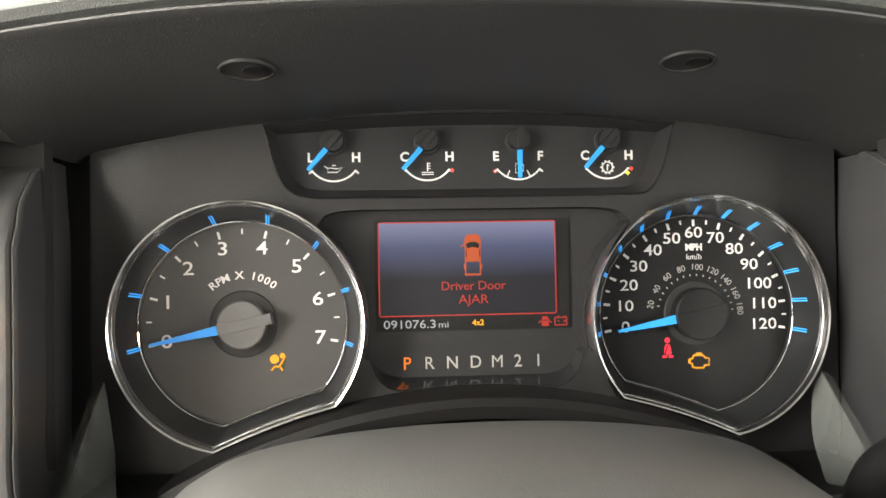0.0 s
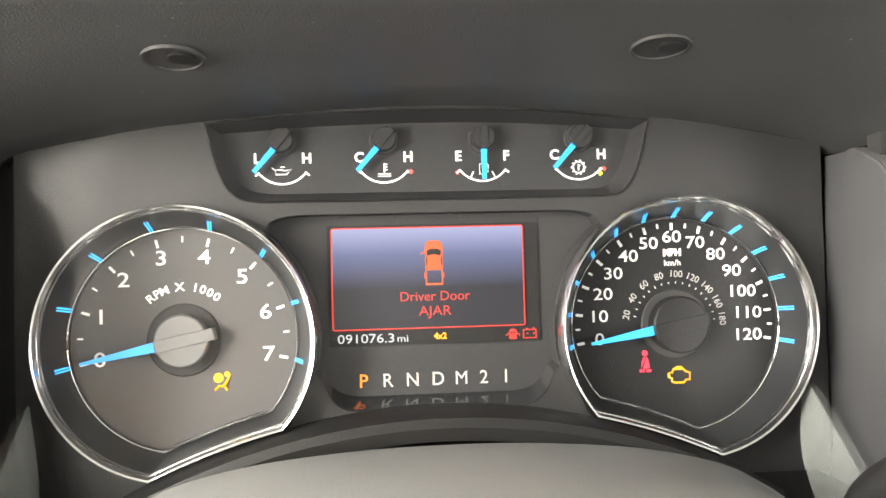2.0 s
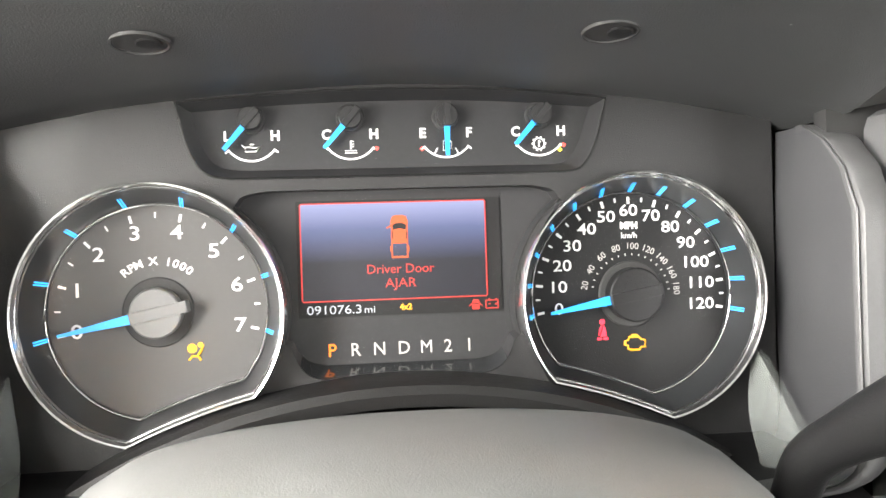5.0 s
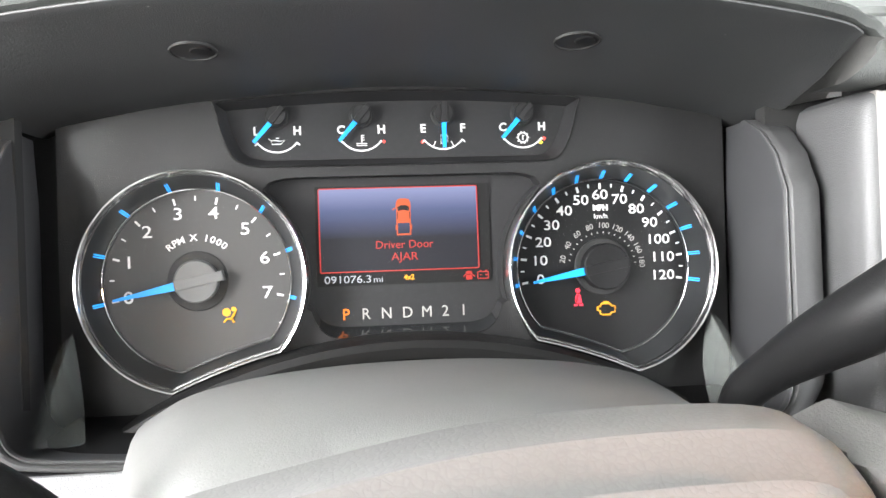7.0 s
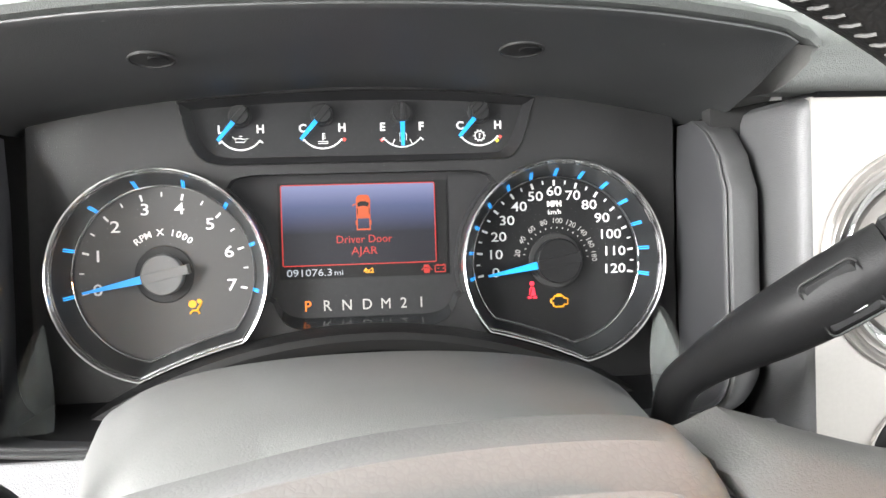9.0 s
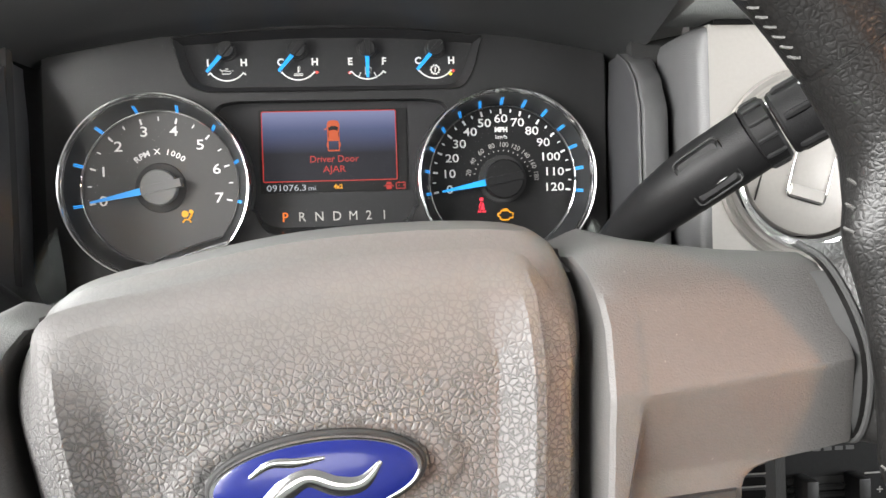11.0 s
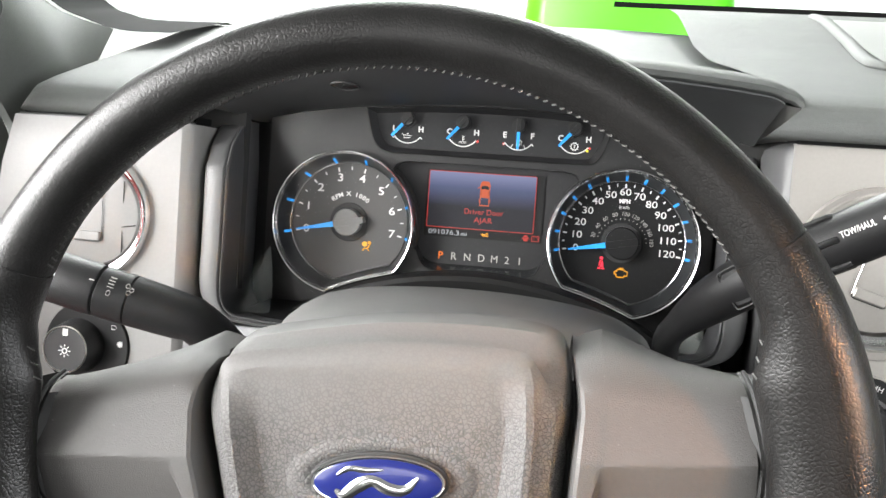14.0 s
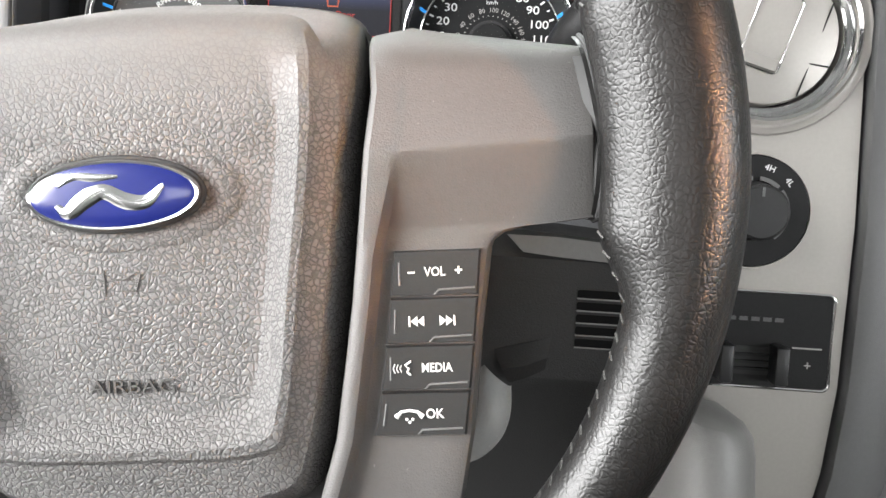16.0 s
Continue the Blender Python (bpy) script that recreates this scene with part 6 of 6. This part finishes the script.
# right switches: volume, track, media, telephone
right = [(0.0905, 0.1195, -0.0285), (0.0885, 0.1180, -0.0443), (0.0862, 0.1162, -0.0602), (0.0840, 0.1142, -0.0760), (0.0808, 0.1120, -0.0915)]
for i in range(4):
    (a0, a1, v0), (b0, b1, v1) = right[i], right[i + 1]
    pts = [(a1, v0 - 0.0004), (a0, v0 - 0.0004), (b0, v1 + 0.0004), (b1, v1 + 0.0004)]
    b = quad_button(pts, -0.0028, "switch_button", BUTTON, wheel)
    cu, cv = (a0 + a1 + b0 + b1) / 4, (v0 + v1) / 2
    bm = bmesh.new()
    tube(bm, [(b0 + 0.0035, v1 + 0.0040, -0.0028), (a0 + 0.0016, v0 - 0.0040, -0.0028)], 0.0004, 5)
    tube(bm, [(b0 + 0.0150, v1 + 0.0008, -0.0028), (b0 + 0.0165, v1 + 0.0024, -0.0028), (b1 - 0.0010, v1 + 0.0028, -0.0028)], 0.0004, 5)
    part("button_edge", bm, HUB, b)
    bm = bmesh.new()
    if i == 0:
        writing(bm, "VOL", cu - 0.0002, cv + 0.0004, 0.0031, 0.0, squeeze=0.85, bold=0.00006)
        bar(bm, cu - 0.0092, cv + 0.0004, cu - 0.0068, cv + 0.0004, 0.0006, 0.0)
        bar(bm, cu + 0.0065, cv + 0.0008, cu + 0.0089, cv + 0.0008, 0.0006, 0.0)
        bar(bm, cu + 0.0077, cv - 0.0004, cu + 0.0077, cv + 0.0020, 0.0006, 0.0)
    elif i == 1:
        for sx in (-1, 1):
            x = cu + sx * 0.0058
            for k in (0, 1):
                o2 = x + sx * (0.0012 - 0.0022 * k)
                prism(bm, [(o2, cv), (o2 - sx * 0.0022, cv + 0.0017), (o2 - sx * 0.0022, cv - 0.0017)], 0.0, -0.0003)
            bar(bm, x + sx * 0.0017, cv - 0.0017, x + sx * 0.0017, cv + 0.0017, 0.0006, 0.0)
    elif i == 2:
        writing(bm, "MEDIA", cu + 0.0030, cv, 0.0031, 0.0, squeeze=0.82, bold=0.00006)
        for k in range(3):
            tube(bm, [(cu - 0.0088 - 0.0011 * k, -0.0002, cv - 0.0012 - 0.0002 * k), (cu - 0.0094 - 0.0011 * k, -0.0002, cv), (cu - 0.0088 - 0.0011 * k, -0.0002, cv + 0.0012 + 0.0002 * k)], 0.0002, 5)
        tube(bm, [(cu - 0.0058, -0.0002, cv - 0.0022), (cu - 0.0070, -0.0002, cv - 0.0012), (cu - 0.0064, -0.0002, cv), (cu - 0.0076, -0.0002, cv + 0.0012), (cu - 0.0056, -0.0002, cv + 0.0024)], 0.0004, 5)
    else:
        writing(bm, "OK", cu + 0.0040, cv, 0.0033, 0.0, squeeze=0.9, bold=0.00006)
        tube(bm, [(cu - 0.0090, -0.0002, cv - 0.0008), (cu - 0.0072, -0.0002, cv + 0.0010), (cu - 0.0045, -0.0002, cv + 0.0014), (cu - 0.0018, -0.0002, cv + 0.0010), (cu, -0.0002, cv - 0.0008)], [0.0010, 0.0005, 0.0005, 0.0005, 0.0010], 6)
        for dx, dz in ((-0.0055, -0.0016), (-0.0035, -0.0016), (-0.0045, -0.0026)):
            disc(bm, cu + dx, cv + dz, 0.0005, 0.0, -0.0003, 10)
    on_wheel(bm, -0.0027)
    part("button_symbol", bm, INK, b)
# left switches: five-way pad, then cruise control
l0, l1, v0, l2, l3, v1 = -0.1222, -0.0945, -0.0285, -0.1182, -0.0920, -0.0605
quad_button([(l1, v0), (l0, v0), (l2, v1), (l3, v1)], -0.0036, "switch_frame", DARK, wheel, 0.0006)
c0, c1, cv0, c2, c3, cv1 = -0.1130, -0.1020, -0.0390, -0.1118, -0.1010, -0.0492
okb = quad_button([(c1, cv0), (c0, cv0), (c2, cv1), (c3, cv1)], 0.0000, "switch_button", HUB, wheel, 0.0008)
e = 0.0012
for pts, rot in (([(l1 - e, v0 - e), (l0 + e, v0 - e), (c0, cv0 + e), (c1, cv0 + e)], 0), ([(l0 + e * 0.8, v0 - 2 * e), (l2 + e * 0.8, v1 + 2 * e), (c2 - e, cv1), (c0 - e, cv0)], 1),
                 ([(l2 + e, v1 + e), (l3 - e, v1 + e), (c3, cv1 - e), (c2, cv1 - e)], 2), ([(l3 - e * 0.8, v1 + 2 * e), (l1 - e * 0.8, v0 - 2 * e), (c1 + e, cv0), (c3 + e, cv1)], 3)):
    # Right and lower keys get steel to paint in the light they catch.
    b = quad_button(pts, -0.0014, "switch_button", STEEL if rot > 1 else BUTTON, wheel, 0.0006)
    bm = bmesh.new()
    mu, mv = np.mean(np.array(pts), 0)
    d2 = ((0, 1), (-1, 0), (0, -1), (1, 0))[rot]
    n2 = (-d2[1], d2[0])
    prism(bm, [(mu + d2[0] * 0.0012, mv + d2[1] * 0.0012), (mu + n2[0] * 0.0014, mv + n2[1] * 0.0014), (mu - n2[0] * 0.0014, mv - n2[1] * 0.0014)], 0.0, -0.0003)
    on_wheel(bm, -0.0013)
    part("button_symbol", bm, INK, b)
bm = bmesh.new()
writing(bm, "OK", -0.1070, -0.0441, 0.0026, 0.0)
on_wheel(bm, 0.0001)
part("button_symbol", bm, INK, okb)
left = [(-0.1185, -0.0905, -0.0618), (-0.1160, -0.0880, -0.0768), (-0.1135, -0.0850, -0.0950)]
for i, lines in enumerate((("- SET +",), ("CNCL  ON", "RSM  OFF"))):
    (a0, a1, v0), (b0, b1, v1) = left[i], left[i + 1]
    b = quad_button([(a1, v0), (a0, v0), (b0, v1 + 0.0006), (b1, v1 + 0.0006)], -0.0030, "switch_button", SPOKE, wheel)
    bm = bmesh.new()
    for k, text in enumerate(lines):
        writing(bm, text, (a0 + a1 + b0 + b1) / 4, (v0 + v1) / 2 + (0.0024 - 0.0050 * k if len(lines) > 1 else 0), 0.0027, 0.0, squeeze=0.8, bold=0.00006)
    on_wheel(bm, -0.0029)
    part("button_symbol", bm, INK, b)

# ---- door opening, pillar, windscreen and the garage beyond ----
body = thing("door_frame", "red painted door pillar with bolts and a zinc door check", "door frame")
for z0, z1, slant in ((-0.160, -0.034, 0.016), (-0.560, -0.246, 0.0)):
    # outer sheet in two steps, with rolled edges
    bm = bmesh.new()
    plan = [(-0.470, -0.330), (-0.452, -0.200), (-0.434, -0.120), (-0.412, -0.052), (-0.4055, -0.0385), (-0.4045, -0.0345), (-0.4070, -0.0310), (-0.4200, -0.0290)]
    loft(bm, [[(x, y, z0 - slant * min(1.0, max(0.0, (-0.036 - y) / 0.09)) + (z1 - z0) * q) for q in (0.0, 0.03, 0.5, 0.97, 1.0)] for x, y in plan], closed=False)
    part("pillar_sheet", bm, RED, body, "glossy red sheet metal")
zs = (-0.015, -0.06, -0.16, -0.3, -0.55)
bm = bmesh.new()
loft(bm, [[(x, y, z) for z in zs] for x, y in ((-0.480, -0.30), (-0.450, -0.10), (-0.4250, -0.0280), (-0.4300, 0.000), (-0.4220, 0.022), (-0.4000, 0.030), (-0.370, 0.034), (-0.350, 0.35))], closed=False)
part("hinge_recess", bm, RED, body, "shaded red recess behind the panel end")
bm = bmesh.new()
tube(bm, spline([(-0.384, -0.26, 0.105), (-0.376, -0.135, 0.030), (-0.374, -0.112, 0.006), (-0.376, -0.088, -0.026), (-0.384, -0.060, -0.040), (-0.398, -0.020, -0.046), (-0.420, 0.010, -0.048)], 5), 0.0060, 12)
part("door_seal", bm, RUBBER, body, "black rubber door seal")
for y, z, r in ((-0.0300, -0.0640, 0.0090), (-0.0240, -0.1210, 0.0064)):
    bm = bmesh.new()
    tube(bm, [(-0.4250, y, z), (-0.4060, y, z), (-0.4040, y, z)], [r * 1.15, r * 1.10, r * 0.95], 20)
    boss = part("bolt_boss", bm, RED, body)
    bm = bmesh.new()
    tube(bm, [(-0.4042, y, z), (-0.4032, y, z), (-0.3995, y, z), (-0.3985, y, z)], [r * 0.92, r, r * 0.90, r * 0.72], 24)
    tube(bm, [(-0.3990, y, z), (-0.3905, y, z), (-0.3895, y, z)], [r * 0.74, r * 0.74, r * 0.62], 6)
    tube(bm, [(-0.3900, y, z), (-0.3870, y, z)], r * 0.36, 10)
    part("bolt", bm, STEEL, boss, "zinc flange bolt")
for y, z in ((-0.022, -0.0850), (-0.018, -0.1030)):
    bm = bmesh.new()
    tube(bm, spline([(-0.4240, y, z - 0.003), (-0.4080, y - 0.004, z), (-0.3920, y - 0.004, z + 0.0015), (-0.3780, y + 0.006, z)], 4), 0.0056, 12, squash=0.62)
    part("hinge_rib", bm, RED, body)
bm = bmesh.new()
tube(bm, spline([(-0.3700, -0.020, -0.2080), (-0.3860, -0.026, -0.2045), (-0.3980, -0.034, -0.2020), (-0.4070, -0.042, -0.2035), (-0.4160, -0.056, -0.2110)], 4), [0.0042] * 17, 10, squash=0.7)
arm = part("door_check", bm, STEEL, body, "zinc door check arm")
for x, y, z, r in ((-0.4040, -0.042, -0.1985, 0.0085), (-0.4130, -0.056, -0.2080, 0.0075)):
    bm = bmesh.new()
    lathe(bm, [(0.00001, -0.0050), (r * 0.55, -0.0048), (r * 0.80, -0.0030), (r, -0.0010), (r, 0.0040), (r * 0.6, 0.0052)], (0, 0, 0), 18)
    bm.transform(pose(x, y, z, -50, 0, -20))
    part("rivet", bm, STEEL, arm)
bm = bmesh.new()
tube(bm, [(-0.395, 0.01, -0.335), (-0.395, 0.03, -0.335), (-0.395, 0.12, -0.335)], [0.013, 0.015, 0.015], 16)
part("hinge_knuckle", bm, STEEL, body)
# windscreen pillar trim, from the seam beside the door to the glass
bm = bmesh.new()
seam = [(-0.3600, -0.420, 0.200), (-0.3615, -0.237, 0.114), (-0.3620, -0.136, 0.077), (-0.3620, -0.097, 0.060), (-0.3615, -0.060, 0.029), (-0.3600, -0.052, 0.014)]
belly = [(-0.3520, -0.340, 0.290), (-0.3530, -0.190, 0.190), (-0.3530, -0.096, 0.115), (-0.3510, -0.060, 0.080), (-0.3480, -0.045, 0.050), (-0.3460, -0.040, 0.030)]
glass = [(-0.4700, -0.100, 0.320), (-0.4560, -0.055, 0.240), (-0.4330, 0.000, 0.178), (-0.4060, 0.050, 0.1390), (-0.3800, 0.058, 0.1270), (-0.3450, 0.060, 0.1180)]
inner = [tuple((np.array(b) * 0.62 + np.array(g) * 0.38) + np.array((0.014, 0, 0))) for b, g in zip(belly, glass)]
loft(bm, [spline(k, 5) for k in ([(x - 0.006, y, z - 0.002) for x, y, z in seam], seam, belly, inner, glass)], closed=False)
piece("pillar_trim", bm, TRIM, "grey plastic windscreen pillar trim", "trim", "structure")
speaker = thing("tweeter_grille", "small round grey speaker grille in the pillar trim", "speaker", m=pose(-0.3530, -0.112, 0.104, 0, 0, 62))
bm = bmesh.new()
lathe(bm, [(0.0165, 0.004), (0.0165, -0.0035), (0.0150, -0.0050), (0.0135, -0.0035), (0.0135, -0.0025), (0.00001, -0.0040)], (0, 0, 0), 40)
part("grille", bm, TRIM, speaker)
bm = bmesh.new()
mould_out = [(-0.3680, -0.330, 0.140), (-0.3680, -0.220, 0.085), (-0.3680, -0.125, 0.043), (-0.3680, -0.104, 0.016), (-0.3680, -0.080, -0.027), (-0.3680, -0.063, -0.065)]
mould_in = [(-0.3640, -0.420, 0.194), (-0.3640, -0.237, 0.108), (-0.3640, -0.134, 0.072), (-0.3640, -0.095, 0.054), (-0.3635, -0.060, 0.020), (-0.3600, -0.050, -0.010)]
mids = [tuple((np.array(a) + np.array(b)) / 2 + np.array((0.004, 0, 0))) for a, b in zip(mould_in, mould_out)]
loft(bm, [spline(k, 4) for k in (mould_in, mids, mould_out, [(x - 0.006, y, z) for x, y, z in mould_out])], closed=False)
piece("door_moulding", bm, TRIM, "grey plastic moulding beside the door seal", "trim", "structure")
bm = bmesh.new()
rim = spline([(x + 0.004, y + 0.004, z) for x, y, z in glass] + [(-0.300, 0.080, 0.1200)], 4)
clear = spline([(-0.500, 0.030, 0.360), (-0.492, 0.080, 0.275), (-0.470, 0.140, 0.210), (-0.440, 0.200, 0.1690), (-0.412, 0.200, 0.1585), (-0.378, 0.200, 0.1520), (-0.300, 0.205, 0.1530)], 4)
loft(bm, [rim, clear, [(x, y + 0.02, z + 0.001) for x, y, z in clear]], closed=False)
low = [(0.10, 0.445, 0.2355), (0.20, 0.445, 0.2350), (0.35, 0.445, 0.2345), (0.9, 0.445, 0.2345)]
loft(bm, [low, [(x, y + 0.004, z + 0.007) for x, y, z in low], [(x, y + 0.06, z + 0.012) for x, y, z in low]], closed=False)
piece("cowl", bm, FRIT, "black cowl strip at the foot of the windscreen", "cowl", "structure")
car = thing("green_car", "bright green painted car parked beyond the windscreen", "vehicle")
CAR_X = 0.225


def car_part(name, bm, mat, parent=car, label=""):
    bm.transform(BASE.inverted())
    return part(name, bm, mat, parent, label)


def car_section(y, half, z0, z1, r):
    return [(CAR_X + px, y, pz) for px, pz in rounded(-half, z0, half, z1, r)]


bm = bmesh.new()
loft(bm, [car_section(*k) for k in ((3.28, 0.40, 0.36, 0.74, 0.08), (3.34, 0.48, 0.30, 0.84, 0.10), (3.50, 0.52, 0.27, 0.92, 0.12), (3.80, 0.525, 0.26, 0.95, 0.10), (4.30, 0.525, 0.26, 0.95, 0.10), (4.58, 0.51, 0.28, 0.93, 0.12), (4.70, 0.44, 0.34, 0.84, 0.10))], cap_start=True, cap_end=True)
car_part("body", bm, GREEN)
bm = bmesh.new()
loft(bm, [[(CAR_X + px * k, 4.05 + (py - 4.05) * q, z) for px, py in rounded(-0.48, 3.56, 0.48, 4.54, 0.10)] for z, k, q in ((0.92, 1.0, 1.0), (1.10, 0.985, 0.97), (1.50, 0.93, 0.86), (1.57, 0.88, 0.80), (1.60, 0.78, 0.70))], cap_end=True)
cabin = car_part("cabin", bm, GREEN)
bm = bmesh.new()
loft(bm, [[(CAR_X + px, y, z) for px in (-w, w)] for y, z, w in ((3.588, 1.02, 0.40), (3.600, 1.16, 0.39), (3.632, 1.44, 0.36))], closed=False)
car_part("rear_window", bm, GLOSS, cabin, "dark tinted glass")
for side in (-1, 1):
    bm = bmesh.new()
    loft(bm, [[(CAR_X + side * (k + 0.006), y, z) for y in (3.78, 4.05, 4.34)] for z, k in ((1.04, 0.474), (1.20, 0.466), (1.44, 0.449))], closed=False)
    car_part("side_window", bm, GLOSS, cabin, "dark tinted glass")
    for y in (3.58, 4.42):
        bm = bmesh.new()
        x = CAR_X + side * 0.47
        tube(bm, [(x - side * 0.10, y, 0.20), (x - side * 0.08, y, 0.20), (x + side * 0.05, y, 0.20), (x + side * 0.065, y, 0.20)], [0.17, 0.20, 0.20, 0.17], 28)
        wheel_part = car_part("wheel", bm, RUBBER)
        bm = bmesh.new()
        tube(bm, [(x + side * 0.060, y, 0.20), (x + side * 0.069, y, 0.20)], [0.13, 0.12], 20)
        car_part("rim", bm, STEEL, wheel_part)
    bm = bmesh.new()
    box(bm, CAR_X + side * 0.30 - 0.09, 3.270, 0.60, CAR_X + side * 0.30 + 0.09, 3.34, 0.72, 0.015)
    car_part("tail_lamp", bm, REDINK)


def slab(name, x0, y0, z0, x1, y1, z1, mat, label, category):
    bm = bmesh.new()
    box(bm, x0, y0, z0, x1, y1, z1)
    ob = piece(name, bm, mat, label, category, "structure", smooth=False)
    ob.matrix_world = Matrix.Identity(4)
    return ob


slab("floor", -4, -4, -0.1, 4, 5, 0, CONCRETE, "grey concrete garage floor", "floor")
slab("ceiling", -4.2, -4.2, 3.5, 4.2, 5.2, 3.6, WHITE, "white garage ceiling", "ceiling")
slab("wall_north", -4, 5, 0, 4, 5.1, 3.5, WHITE, "white garage wall", "wall")
# The next three walls are unseen; their grey keeps reflections low.
slab("wall_south", -4, -4.1, 0, 4, -4, 3.5, DIM, "unseen garage wall, greyed to cut bounced light", "wall")
slab("wall_west", -4.1, -4, 0, -4, 5, 3.5, DIM, "unseen garage wall, greyed to cut bounced light", "wall")
slab("wall_east", 4, -4, 0, 4.1, 5, 3.5, DIM, "unseen garage wall, greyed to cut bounced light", "wall")
# Headliner is out of view and reaches back to dim the cab.
slab("headliner", -0.55, -2.25, 1.98, 1.35, -0.05, 2.03, CLOTH, "unseen grey cloth headliner, lengthened to cut light", "ceiling")
slab("cab_floor", -0.45, -2.2, 0.5, 1.3, 0.4, 0.55, DARK, "dark floor of the cab", "floor")
# Unseen walls added to block stray light from the cab.
slab("cab_blocker_rear", -0.55, -2.25, 0.5, 1.35, -2.20, 1.45, CLOTH, "unseen rear wall of the cab, added to block light", "wall")
slab("cab_blocker_right", 1.30, -2.20, 0.5, 1.35, 0.40, 1.40, DIM, "unseen wall below the passenger window, added to block light", "wall")
slab("cab_blocker_left", -0.55, -2.20, 0.5, -0.50, -1.25, 1.98, DIM, "unseen wall behind the door opening, added to block light", "wall")
